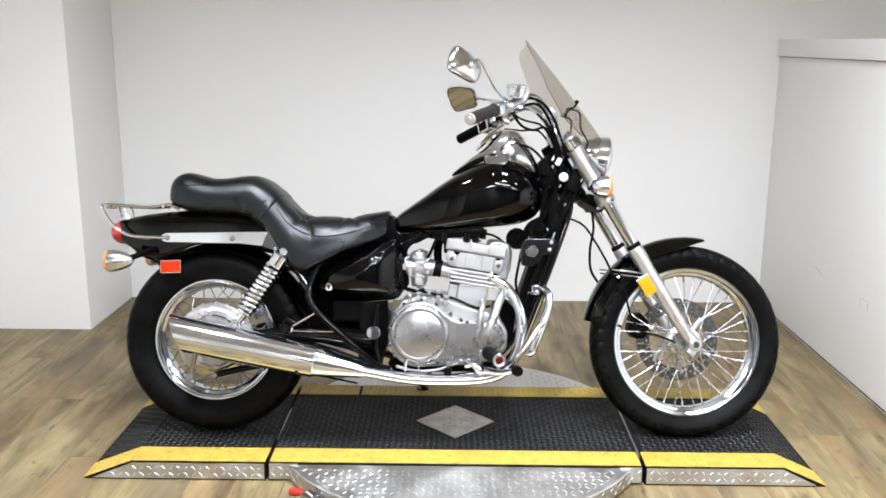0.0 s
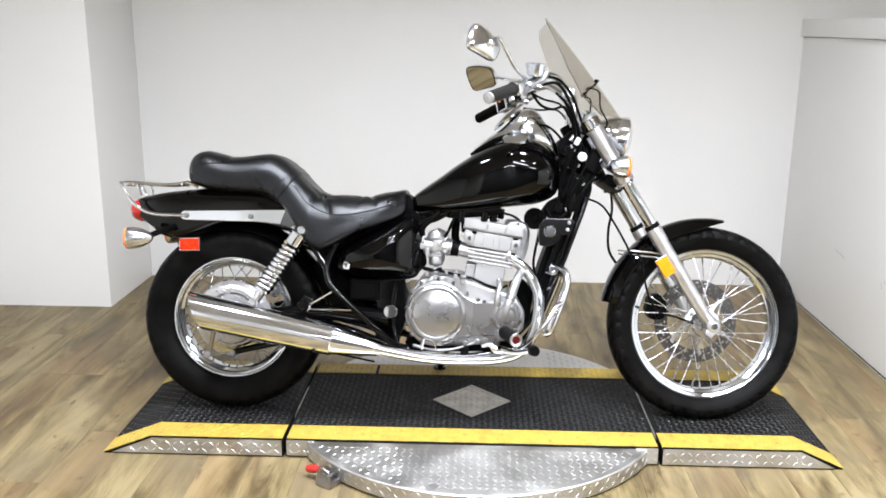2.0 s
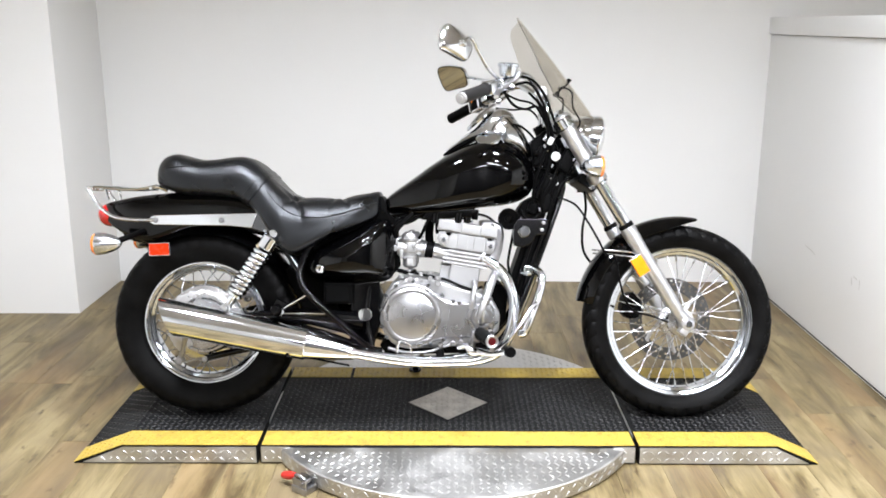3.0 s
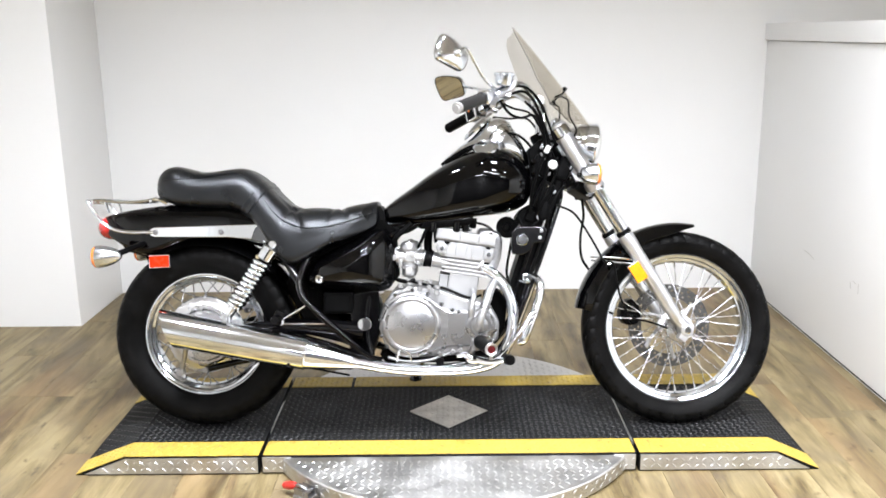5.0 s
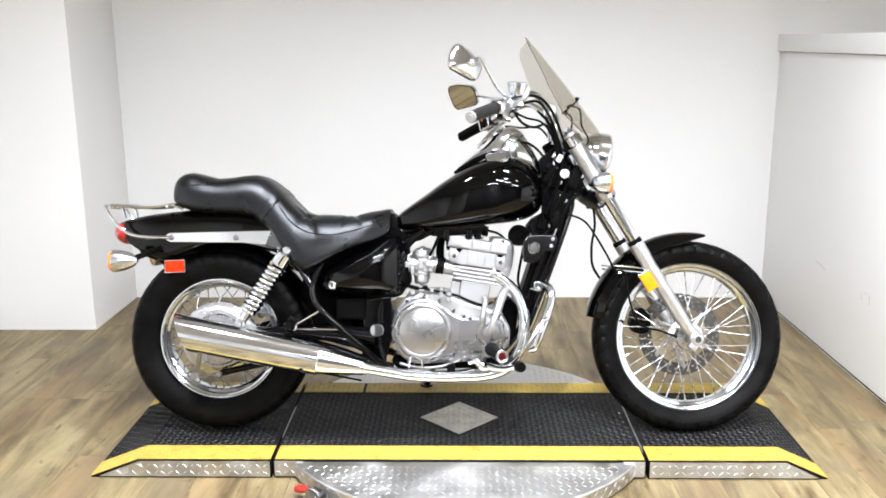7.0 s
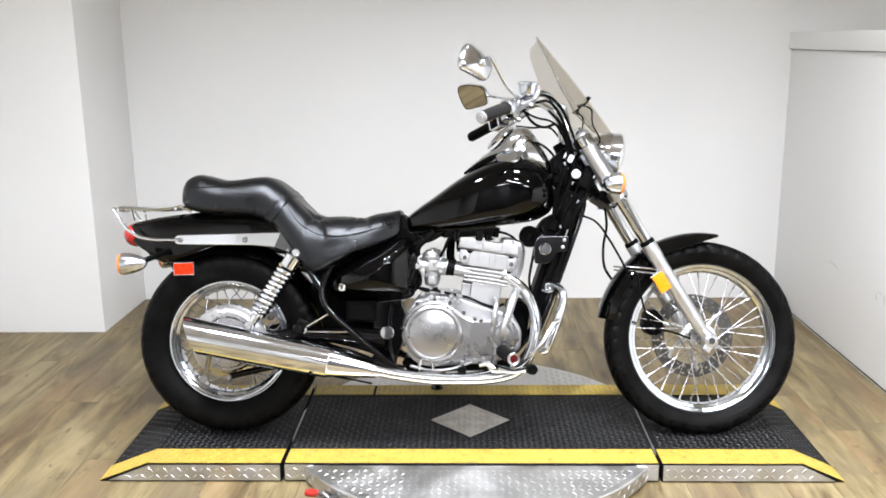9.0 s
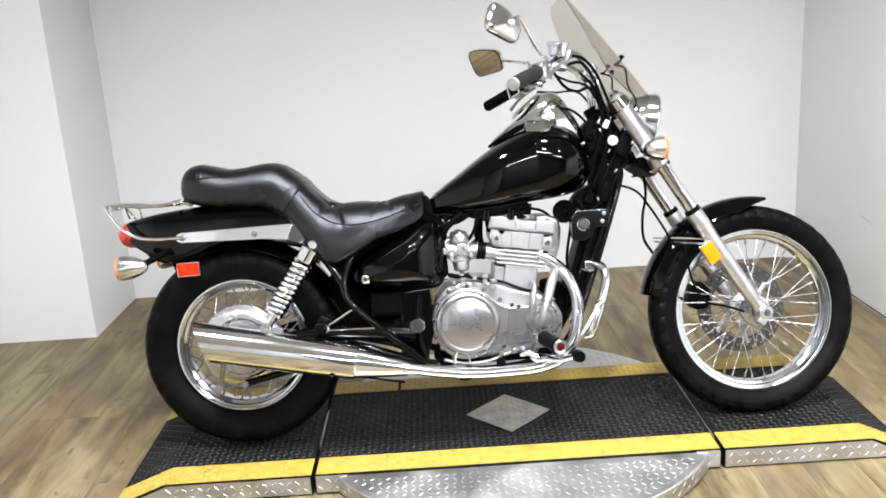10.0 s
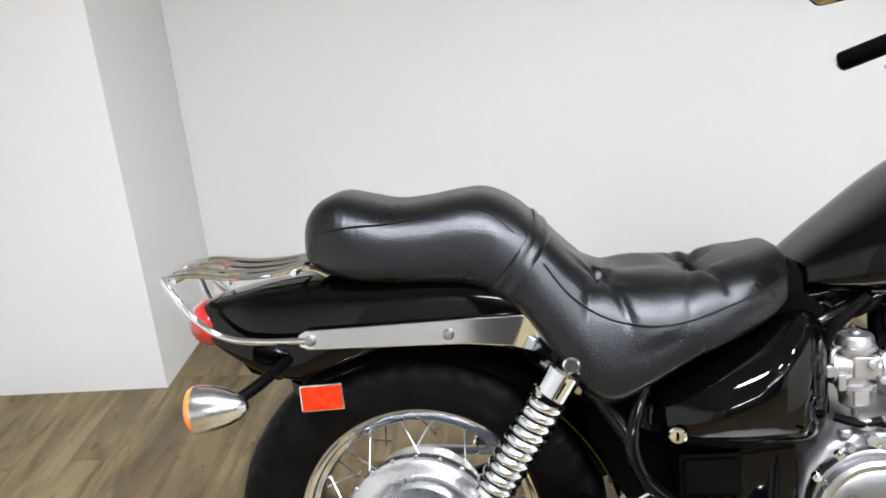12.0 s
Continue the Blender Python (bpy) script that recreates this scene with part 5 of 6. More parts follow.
    box(bm, (-0.933, 0.0995 * s, 0.567), (0.064, 0.006, 0.038), Matrix.Rotation(radians(-2), 4, "Y"), soft=0.002)
    part("lens", bm, REFLECTOR, refl, "red lens")
bm = bmesh.new()
ball(bm, (-1.122, 0, 0.679), (0.042, 0.064, 0.041), 24, Matrix.Rotation(radians(18), 4, "Y"))
part("tail_light", bm, RED, bike, "rounded red tail light")
bm = bmesh.new()
prism(bm, [(-1.095, 0.655), (-1.055, 0.60), (-1.01, 0.585), (-0.955, 0.60), (-0.945, 0.635), (-1.02, 0.66)], -0.06, 0.06, 0.008)
part("plate_bracket", bm, SATIN, bike)
# luggage rack
bm = bmesh.new()
side = [(-0.945, 0.663), (-1.02, 0.664), (-1.075, 0.672), (-1.115, 0.695), (-1.148, 0.732), (-1.168, 0.764)]
path = [(x, -0.106 + 0.02 * i / 5, z) for i, (x, z) in enumerate(side)]
across = [(-1.176, -0.06, 0.768), (-1.178, 0.0, 0.769), (-1.176, 0.06, 0.768)]
tube(bm, path + across + [(x, -y, z) for x, y, z in path[::-1]], 0.0062, seg=10, n=5)
rack = part("luggage_rack", bm, CHROME, bike, "chromed tubular luggage rack")
for y in (-0.078, -0.028, 0.028, 0.078):
    bm = bmesh.new()
    tube(bm, [(-1.174 + abs(y) * 0.06, y, 0.769), (-1.13, y, 0.771), (-1.06, y * 0.98, 0.763), (-0.99, y * 0.95, 0.766), (-0.945, y * 0.9, 0.776)], 0.0048, seg=8)
    part("bar", bm, CHROME, rack)
bm = bmesh.new()
for x, z in ((-1.155, 0.764), (-0.962, 0.766)):
    tube(bm, [(x, -0.085, z), (x, 0, z - 0.002), (x, 0.085, z)], 0.005, seg=8)
for s in SIDES:
    tube(bm, [(-0.95, 0.075 * s, 0.772), (-0.93, 0.07 * s, 0.768), (-0.912, 0.066 * s, 0.758)], 0.006, seg=8)
    tube(bm, [(-1.12, 0.06 * s, 0.765), (-1.115, 0.058 * s, 0.745), (-1.11, 0.055 * s, 0.728)], 0.0045, seg=8)
part("crossbar", bm, CHROME, rack)

# side covers and frame
def side_cover(s):
    bm = bmesh.new()
    outline = [(-0.452, 0.502), (-0.447, 0.535), (-0.43, 0.562), (-0.36, 0.602), (-0.28, 0.637), (-0.205, 0.668), (-0.172, 0.655), (-0.160, 0.60), (-0.160, 0.53), (-0.168, 0.480), (-0.205, 0.462), (-0.30, 0.457), (-0.395, 0.464), (-0.436, 0.480)]
    ring = spline(outline + outline[:1], 3)[:-1]
    cx, cz = -0.30, 0.545
    layers = [(0.985, 0.07), (1.0, 0.098)] + [(k, 0.100 + 0.092 * (1 - k ** 2.6) ** 0.85) for k in (0.995, 0.975, 0.94, 0.885, 0.825, 0.745, 0.64, 0.52, 0.38, 0.22, 0.08)]
    loft(bm, [[V(cx + (x - cx) * k, s * y, cz + (z - cz) * k) for x, z in ring] for k, y in layers])
    cover = part("side_cover", bm, PAINT, bike, "glossy black side cover", angle=75)
    bm = bmesh.new()
    lathe(bm, [(0, 0), (0, 0.0135), (0.005, 0.0135), (0.007, 0.011), (0.0065, 0)], (-0.396, s * 0.170, 0.510), (-0.3, s, -0.15), 20)
    key_lock = part("key_lock", bm, CHROME, cover, "round chromed lock")
    bm = bmesh.new()
    box(bm, (-0.398, s * 0.178, 0.509), (0.003, 0.003, 0.011))
    part("slot", bm, GROOVE, key_lock)


both(side_cover)


def frame_tube(pts, r, name="frame_tube"):
    bm = bmesh.new()
    tube(bm, pts, r, seg=14, n=6)
    part(name, bm, FRAME, bike)


for s in SIDES:
    frame_tube([(-0.42, 0.120 * s, 0.60), (-0.445, 0.145 * s, 0.56), (-0.462, 0.165 * s, 0.50), (-0.450, 0.172 * s, 0.450), (-0.412, 0.180 * s, 0.410), (-0.318, 0.178 * s, 0.325), (-0.236, 0.162 * s, 0.25), (-0.18, 0.145 * s, 0.222), (-0.10, 0.13 * s, 0.212), (0.04, 0.125 * s, 0.218), (0.15, 0.115 * s, 0.245), (0.205, 0.105 * s, 0.295), (0.24, 0.095 * s, 0.36), (0.32, 0.07 * s, 0.56), (0.385, 0.045 * s, 0.74), (0.395, 0.03 * s, 0.79)], 0.0112)
    frame_tube([(-0.56, 0.09 * s, 0.65), (-0.45, 0.08 * s, 0.66), (-0.30, 0.07 * s, 0.665), (-0.1, 0.05 * s, 0.69), (0.1, 0.04 * s, 0.72), (0.3, 0.03 * s, 0.83)], 0.014)
    frame_tube([(-0.23, 0.1 * s, 0.50), (-0.245, 0.11 * s, 0.42), (-0.25, 0.12 * s, 0.33), (-0.235, 0.13 * s, 0.255)], 0.012)
    frame_tube([(-0.462, 0.160 * s, 0.50), (-0.52, 0.13 * s, 0.58), (-0.565, 0.115 * s, 0.63)], 0.013)
frame_tube([(-0.20, -0.085, 0.628), (-0.13, -0.088, 0.662), (-0.03, -0.08, 0.702)], 0.0115)
frame_tube([(-0.28, 0, 0.66), (0, 0, 0.735), (0.2, 0, 0.82), (0.36, 0, 0.90)], 0.024)
# swing arm
for s in SIDES:
    bm = bmesh.new()
    tube(bm, [(-0.26, 0.135 * s, 0.335), (-0.45, 0.135 * s, 0.352), (-0.60, 0.135 * s, 0.350), (-0.74, 0.12 * s, 0.325), (-0.83, 0.115 * s, 0.318)], [0.029, 0.027, 0.021, 0.018, 0.016], seg=14)
    rod(bm, (RWX, 0.095 * s, RWZ), (RWX, 0.135 * s, RWZ), 0.022, soft=0.004)
    arm = part("swing_arm", bm, FRAME, bike)
    bm = bmesh.new()
    hexhead(bm, (RWX, 0.135 * s, RWZ), (0, s, 0), 0.017, 0.014)
    rod(bm, (-0.527, 0.15 * s, 0.370), (-0.527, 0.172 * s, 0.370), 0.014, soft=0.003)
    part("axle_nut", bm, CHROME, arm)
    # passenger peg bracket, a triangle of thin rods
    bm = bmesh.new()
    tube(bm, [(-0.527, 0.16 * s, 0.370), (-0.50, 0.163 * s, 0.388), (-0.462, 0.165 * s, 0.412)], 0.006, seg=8)
    tube(bm, [(-0.527, 0.16 * s, 0.368), (-0.45, 0.165 * s, 0.362), (-0.38, 0.165 * s, 0.366)], 0.006, seg=8)
    rod(bm, (-0.525, 0.13 * s, 0.360), (-0.54, 0.19 * s, 0.380), 0.017, soft=0.004)
    box(bm, (-0.53, 0.15 * s, 0.385), (0.04, 0.03, 0.045), Matrix.Rotation(radians(30), 4, "Y"), soft=0.006)
    part("peg_bracket", bm, FRAME, bike)
    bm = bmesh.new()
    tube(bm, [(-0.52, 0.168 * s, 0.378), (-0.432, 0.178 * s, 0.43)], 0.0032, seg=8)
    tube(bm, [(-0.52, 0.168 * s, 0.366), (-0.37, 0.180 * s, 0.366)], 0.0028, seg=8)
    part("brake_rod", bm, CHROME, bike)
for s in SIDES:
    frame_tube([(-0.47, 0.125 * s, 0.318), (-0.38, 0.130 * s, 0.292), (-0.28, 0.135 * s, 0.258), (-0.20, 0.135 * s, 0.238)], 0.0115)
    frame_tube([(-0.50, 0.12 * s, 0.345), (-0.40, 0.125 * s, 0.325), (-0.31, 0.13 * s, 0.300), (-0.27, 0.13 * s, 0.262)], 0.010)
# drum brake plate, torque arm
bm = bmesh.new()
lathe(bm, [(0, 0), (0, 0.088), (0.008, 0.0875), (0.013, 0.083), (0.015, 0.06), (0.016, 0.03), (0.022, 0.028), (0.022, 0)], (RWX, -0.064, RWZ), (0, -1, 0), 48)
drum = part("drum_plate", bm, TURNED, rear_wheel, "polished drum brake plate")
bm = bmesh.new()
for k in range(20):
    a = 2 * math.pi * k / 20
    hexhead(bm, (RWX + 0.126 * math.cos(a), -0.0525, RWZ + 0.126 * math.sin(a)), (0, -1, 0), 0.004, 0.003)
box(bm, (-0.69, -0.086, 0.35), (0.05, 0.018, 0.045), soft=0.008)
rod(bm, (-0.685, -0.07, 0.352), (-0.685, -0.105, 0.352), 0.012, soft=0.002)
part("brake_cam", bm, ALLOY, drum)
bm = bmesh.new()
tube(bm, [(-0.79, -0.08, 0.205), (-0.72, -0.082, 0.222), (-0.62, -0.085, 0.243), (-0.5, -0.09, 0.265)], 0.011, seg=10)
part("torque_arm", bm, FRAME, bike)
bm = bmesh.new()
hexhead(bm, (-0.79, -0.09, 0.205), (0, -1, 0), 0.010, 0.01)
rod(bm, (-0.80, -0.07, 0.204), (-0.82, -0.07, 0.20), 0.005)
tube(bm, [(-0.86, -0.075, 0.19), (-0.82, -0.075, 0.2), (-0.76, -0.078, 0.207)], 0.003, seg=6)
part("torque_bolt", bm, STEEL, bike)
# chain sprocket and chain on the far side
bm = bmesh.new()
lathe(bm, [(0.062, 0.05), (0.062, 0.09), (0.067, 0.09), (0.067, 0.05)], (RWX, 0, RWZ), (0, 1, 0), 42, ring=True)
part("sprocket", bm, STEEL, rear_wheel)
bm = bmesh.new()
for dz in (0.088, -0.088):
    box(bm, ((RWX - 0.26) / 2, 0.072, RWZ + dz * 0.7 + 0.01), (0.56, 0.012, 0.014), Matrix.Rotation(radians(4 if dz > 0 else -4), 4, "Y"), soft=0.002)
part("chain", bm, STEEL, bike)


# shock absorbers
def shock(s):
    y = 0.158 * s
    top, bot = V(-0.545, y, 0.622), V(-0.700, y, 0.383)
    d = (bot - top)
    length = d.length
    d = d.normalized()
    bm = bmesh.new()
    rod(bm, top + d * 0.02, bot - d * 0.02, 0.011, seg=16)
    rod(bm, top + d * 0.02, top + d * 0.14, 0.019, seg=18)
    root = part("shock_absorber", bm, SATIN, bike, "chrome-sprung rear shock absorber")
    bm = bmesh.new()
    lathe(bm, [(0.012, 0.0), (0.012, 0.022), (0.016, 0.026), (0.055, 0.0268), (0.058, 0.024), (0.058, 0)], top, d, 28)
    part("collar", bm, CHROME, root, "chromed top shroud")
    bm = bmesh.new()
    slot = d.to_track_quat("Z", "Y").to_matrix().to_4x4()
    box(bm, top + d * 0.040 + V(0.004, s * 0.0262, 0), (0.0035, 0.003, 0.028), slot, soft=0.0008)
    part("slot", bm, GROOVE, root)
    bm = bmesh.new()
    turns, m0, m1 = 10.5, 0.058, length - 0.055
    u = d.orthogonal().normalized()
    w = d.cross(u)
    pts = []
    for k in range(int(turns * 14) + 1):
        t = k / (turns * 14)
        a = 2 * math.pi * turns * t
        r = 0.0240
        pts.append(top + d * (m0 + (m1 - m0) * t) + r * (math.cos(a) * u + math.sin(a) * w))
    tube(bm, pts, 0.0076, seg=10, n=1)
    part("spring", bm, CHROME, root, "chromed coil spring")
    bm = bmesh.new()
    lathe(bm, [(length - 0.056, 0), (length - 0.056, 0.027), (length - 0.048, 0.027), (length - 0.042, 0.016), (length - 0.01, 0.012), (length, 0.0)], top, d, 24)
    for p, r in ((top, 0.013), (bot, 0.016)):
        rod(bm, p + V(0, -0.018, 0), p + V(0, 0.018, 0), r, soft=0.003, seg=18)
    hexhead(bm, bot + V(0, 0.018 * s, 0), (0, s, 0), 0.010, 0.010)
    part("mount", bm, CHROME, root)


both(shock)

# engine
EB = V(0.061, 0, 0.43)
TILT_M = Matrix.Translation(EB + V(0.001, 0, -0.005)) @ Matrix.Rotation(radians(9), 4, "Y") @ Matrix.Diagonal((1, 0.83, 1, 1))
CASE = [(-0.212, 0.36), (-0.198, 0.42), (-0.165, 0.462), (-0.11, 0.482), (-0.03, 0.480), (0.04, 0.452), (0.10, 0.435), (0.16, 0.405), (0.185, 0.36), (0.18, 0.30), (0.13, 0.265), (0.04, 0.25), (-0.10, 0.242), (-0.165, 0.262), (-0.20, 0.30)]
bm = bmesh.new()
prism(bm, CASE, -0.115, 0.13, 0.015, 3)
engine = part("engine", bm, SILVER, bike, "silver parallel-twin engine with polished covers")
bm = bmesh.new()
outline = [(-0.208, 0.345), (-0.19, 0.415), (-0.15, 0.452), (-0.105, 0.463), (-0.055, 0.448), (-0.01, 0.415), (0.03, 0.398), (0.09, 0.398), (0.135, 0.39), (0.165, 0.365), (0.17, 0.33), (0.15, 0.298), (0.11, 0.284), (0.04, 0.283), (-0.02, 0.276), (-0.06, 0.257), (-0.105, 0.247), (-0.155, 0.258), (-0.192, 0.295)]
ring = spline(outline + outline[:1], 3)[:-1]
loft(bm, [[V(-0.03 + (x + 0.03) * k, -y, 0.345 + (z - 0.345) * k) for x, z in ring] for k, y in ((1.0, 0.11), (1.0, 0.132), (0.985, 0.138), (0.9, 0.142))])
cover = part("clutch_cover", bm, BRUSHED, engine, "polished aluminium engine cover", angle=30)
bm = bmesh.new()
lathe(bm, [(0.12, 0.0), (0.12, 0.097), (0.142, 0.0965), (0.150, 0.092), (0.1535, 0.086), (0.1535, 0.080), (0.150, 0.077), (0.152, 0.072), (0.156, 0.055), (0.158, 0.03), (0.1585, 0)], (-0.104, 0, 0.356), (0, -1, 0), 64)
part("outer_cap", bm, BRUSHED, cover, "round brushed clutch cap", angle=25)
bm = bmesh.new()
tube(bm, [(0.018, -0.1425, 0.398), (0.016, -0.1435, 0.36), (0.012, -0.1435, 0.32), (0.008, -0.1425, 0.285)], 0.0016, seg=6)
part("case_seam", bm, STEEL, cover)
bm = bmesh.new()
lathe(bm, [(0.12, 0), (0.12, 0.050), (0.146, 0.0495), (0.151, 0.046), (0.152, 0.036), (0.156, 0.033), (0.156, 0.028), (0.1535, 0.026), (0.155, 0.014), (0.1555, 0)], (0.121, 0, 0.353), (0, -1, 0), 44)
pump = part("water_pump", bm, BRUSHED, cover, "round cast water pump cover", angle=28)
bm = bmesh.new()
tube(bm, [(0.120, -0.152, 0.338), (0.119, -0.166, 0.362), (0.126, -0.166, 0.392), (0.136, -0.158, 0.415)], [0.0105, 0.0115, 0.0118, 0.0118], seg=16)
part("outlet", bm, ALLOY, pump, "cast coolant outlet")
bm = bmesh.new()
for q in range(4):
    ang = radians(35 + 90 * q)
    hexhead(bm, (0.121 + 0.044 * math.cos(ang), -0.149, 0.353 + 0.044 * math.sin(ang)), (0, -1, 0), 0.0042, 0.004)
part("pump_bolt", bm, CHROME, pump)
bm = bmesh.new()
tube(bm, [(0.134, -0.160, 0.411), (0.143, -0.152, 0.436), (0.152, -0.140, 0.462), (0.163, -0.118, 0.484), (0.172, -0.085, 0.492)], [0.0138, 0.0138, 0.0140, 0.0138, 0.0138], seg=16)
part("water_pipe", bm, ALLOY, engine, "satin coolant elbow")
bm = bmesh.new()
rod(bm, (0.132, -0.161, 0.406), (0.139, -0.155, 0.424), 0.0160, soft=0.002, seg=20)
hexhead(bm, (0.150, -0.172, 0.417), (0.2, -1, 0), 0.0045, 0.008)
part("hose_clamp", bm, STEEL, engine)
bm = bmesh.new()
tube(bm, [(0.093, -0.146, 0.384), (0.092, -0.154, 0.402), (0.095, -0.152, 0.428), (0.101, -0.140, 0.450), (0.098, -0.112, 0.464)], [0.0125, 0.0105, 0.0088, 0.0085, 0.0085], seg=14)
part("water_pipe", bm, ALLOY, engine, "satin coolant pipe")
for k, (x, z) in enumerate(((-0.2, 0.32), (-0.203, 0.372), (-0.188, 0.42), (-0.155, 0.453), (-0.10, 0.468), (-0.05, 0.455), (-0.005, 0.422), (0.03, 0.402), (0.05, 0.395), (0.055, 0.288), (0.0, 0.28), (-0.045, 0.262), (-0.15, 0.255), (-0.185, 0.285), (0.168, 0.335), (0.16, 0.37), (0.085, 0.388), (0.155, 0.30))):
    bm = bmesh.new()
    rod(bm, (x, -0.128, z), (x, -0.140, z), 0.0072, soft=0.001, seg=12)
    hexhead(bm, (x, -0.140, z), (0, -1, 0), 0.0048, 0.004)
    part("cover_bolt", bm, CHROME, cover)
bm = bmesh.new()
prism(bm, [(-0.215, 0.25), (-0.19, 0.268), (0.15, 0.275), (0.175, 0.26), (0.15, 0.225), (-0.19, 0.218)], -0.085, 0.10, 0.01)
part("sump", bm, GROOVE, engine, "black oil sump")
# cylinder block, fins, head, cam cover: leaning 9 degrees forward
bm = bmesh.new()
prism(bm, [(-0.055, -0.02), (0.045, -0.02), (0.045, 0.09), (-0.055, 0.09)], -0.112, 0.112, 0.008, m=TILT_M)
prism(bm, [(-0.085, 0.0), (-0.055, 0.0), (-0.055, 0.08), (-0.085, 0.08)], -0.10, 0.10, 0.004, m=TILT_M)
block = part("cylinder", bm, SILVER, engine, "silver cylinder block")
for k in range(4):
    bm = bmesh.new()
    v = 0.089 + 0.0125 * k
    prism(bm, [(-0.082 - 0.003 * k, v), (0.066 + 0.002 * k, v), (0.066 + 0.002 * k, v + 0.0065), (-0.082 - 0.003 * k, v + 0.0065)], -0.122, 0.122, 0.0022, m=TILT_M)
    part("fin", bm, SILVER, block)
bm = bmesh.new()
prism(bm, [(-0.07, 0.088), (0.055, 0.088), (0.055, 0.14), (-0.07, 0.14)], -0.114, 0.114, m=TILT_M)
part("fin_core", bm, STEEL, block)
bm = bmesh.new()
prism(bm, [(-0.095, 0.139), (0.072, 0.139), (0.082, 0.165), (0.078, 0.192), (-0.108, 0.192), (-0.112, 0.165)], -0.116, 0.116, 0.0035, m=TILT_M)
for u0 in (-0.045, 0.01):
    prism(bm, [(u0, 0.142), (u0 + 0.035, 0.142), (u0 + 0.035, 0.19), (u0, 0.19)], -0.121, -0.11, 0.002, m=TILT_M)
for u0, v0 in ((-0.090, 0.165), (0.064, 0.166)):
    prism(bm, [(u0 - 0.013, v0 - 0.018), (u0 + 0.013, v0 - 0.018), (u0 + 0.015, v0 + 0.010), (u0 + 0.008, v0 + 0.017), (u0 - 0.008, v0 + 0.017), (u0 - 0.015, v0 + 0.010)], -0.127, -0.112, 0.003, m=TILT_M)
head = part("cylinder_head", bm, SILVER, engine, "silver cylinder head")
bm = bmesh.new()
prism(bm, [(-0.117, 0.192), (0.083, 0.192), (0.081, 0.222), (0.072, 0.232), (0.028, 0.233), (0.022, 0.226), (-0.03, 0.226), (-0.036, 0.233), (-0.105, 0.233), (-0.115, 0.224)], -0.118, 0.118, 0.0035, m=TILT_M)
prism(bm, [(-0.114, 0.197), (-0.04, 0.197), (-0.04, 0.228), (-0.114, 0.228)], -0.127, -0.11, 0.0022, m=TILT_M)
prism(bm, [(0.026, 0.197), (0.08, 0.197), (0.08, 0.228), (0.026, 0.228)], -0.127, -0.11, 0.0022, m=TILT_M)
prism(bm, [(-0.036, 0.196), (0.022, 0.196), (0.022, 0.222), (-0.036, 0.222)], -0.121, -0.11, 0.004, m=TILT_M)
part("cam_cover", bm, SILVER, head, "smooth silver cam cover")
for v0, u0, u1 in ((0.1905, -0.1135, 0.081), (0.1375, -0.089, 0.070)):
    bm = bmesh.new()
    prism(bm, [(u0, v0), (u1, v0), (u1, v0 + 0.0012), (u0, v0 + 0.0012)], -0.1186, 0.1186, m=TILT_M)
    part("gasket", bm, GROOVE, head)
# raised black wedges that paint the shade of shallow hollows in the head
for u0, u1 in ((-0.088, -0.066), (0.050, 0.070)):
    bm = bmesh.new()
    prism(bm, [(u0, 0.1895), (u1, 0.1895), (u1 - 0.006, 0.180), (u0 + 0.006, 0.180)], -0.1215, -0.112, m=TILT_M)
    part("recess_shade", bm, GROOVE, head)
bm = bmesh.new()
for u0, v0 in ((-0.090, 0.165), (0.064, 0.166)):
    c = TILT_M @ V(u0, -0.114, v0)
    hexhead(bm, c + V(0, -0.012, 0), (0, -1, 0), 0.0075, 0.006)
for u0 in (-0.09, -0.01, 0.06):
    c = TILT_M @ V(u0, -0.08, 0.232)
    hexhead(bm, c, TILT_M.to_3x3() @ V(0, 0, 1), 0.008, 0.008)
part("head_bolt", bm, CHROME, head)
bm = bmesh.new()
tube(bm, [(-0.150, -0.10, 0.500), (-0.10, -0.118, 0.494), (-0.055, -0.120, 0.484), (-0.025, -0.118, 0.478), (0.009, -0.117, 0.470), (0.058, -0.117, 0.449), (0.095, -0.115, 0.439), (0.125, -0.09, 0.445)], 0.0046, seg=8)
tube(bm, [(-0.15, -0.10, 0.50), (-0.12, -0.12, 0.495), (-0.09, -0.125, 0.5)], 0.007, seg=8)
part("oil_line", bm, RUBBER, engine)
bm = bmesh.new()
for x, z, r, h in ((-0.11, 0.485, 0.014, 0.018), (-0.075, 0.482, 0.011, 0.014), (-0.045, 0.487, 0.012, 0.012), (-0.14, 0.474, 0.010, 0.012), (-0.02, 0.47, 0.013, 0.012)):
    rod(bm, (x, -0.115, z), (x, -0.115, z + h), r, soft=0.002, seg=12)
    hexhead(bm, (x, -0.13, z - 0.01), (0, -1, 0), r * 0.75, 0.012)
part("case_fitting", bm, ALLOY, engine)
bm = bmesh.new()
lathe(bm, [(0, 0), (0, 0.0215), (0.004, 0.0225), (0.0062, 0.0205), (0.0066, 0.010), (0.0066, 0.0)], (-0.254, -0.156, 0.361), (0, -1, 0), 28)
part("swingarm_cap", bm, CHROME, bike, "round chromed pivot cap")
bm = bmesh.new()
prism(bm, [(-0.30, 0.46), (-0.21, 0.47), (-0.205, 0.33), (-0.23, 0.25), (-0.31, 0.27)], -0.118, 0.118, 0.01)
part("pivot_plate", bm, FRAME, bike)
bm = bmesh.new()
prism(bm, [(-0.39, 0.462), (-0.295, 0.462), (-0.295, 0.392), (-0.39, 0.392)], -0.132, 0.132, 0.006)
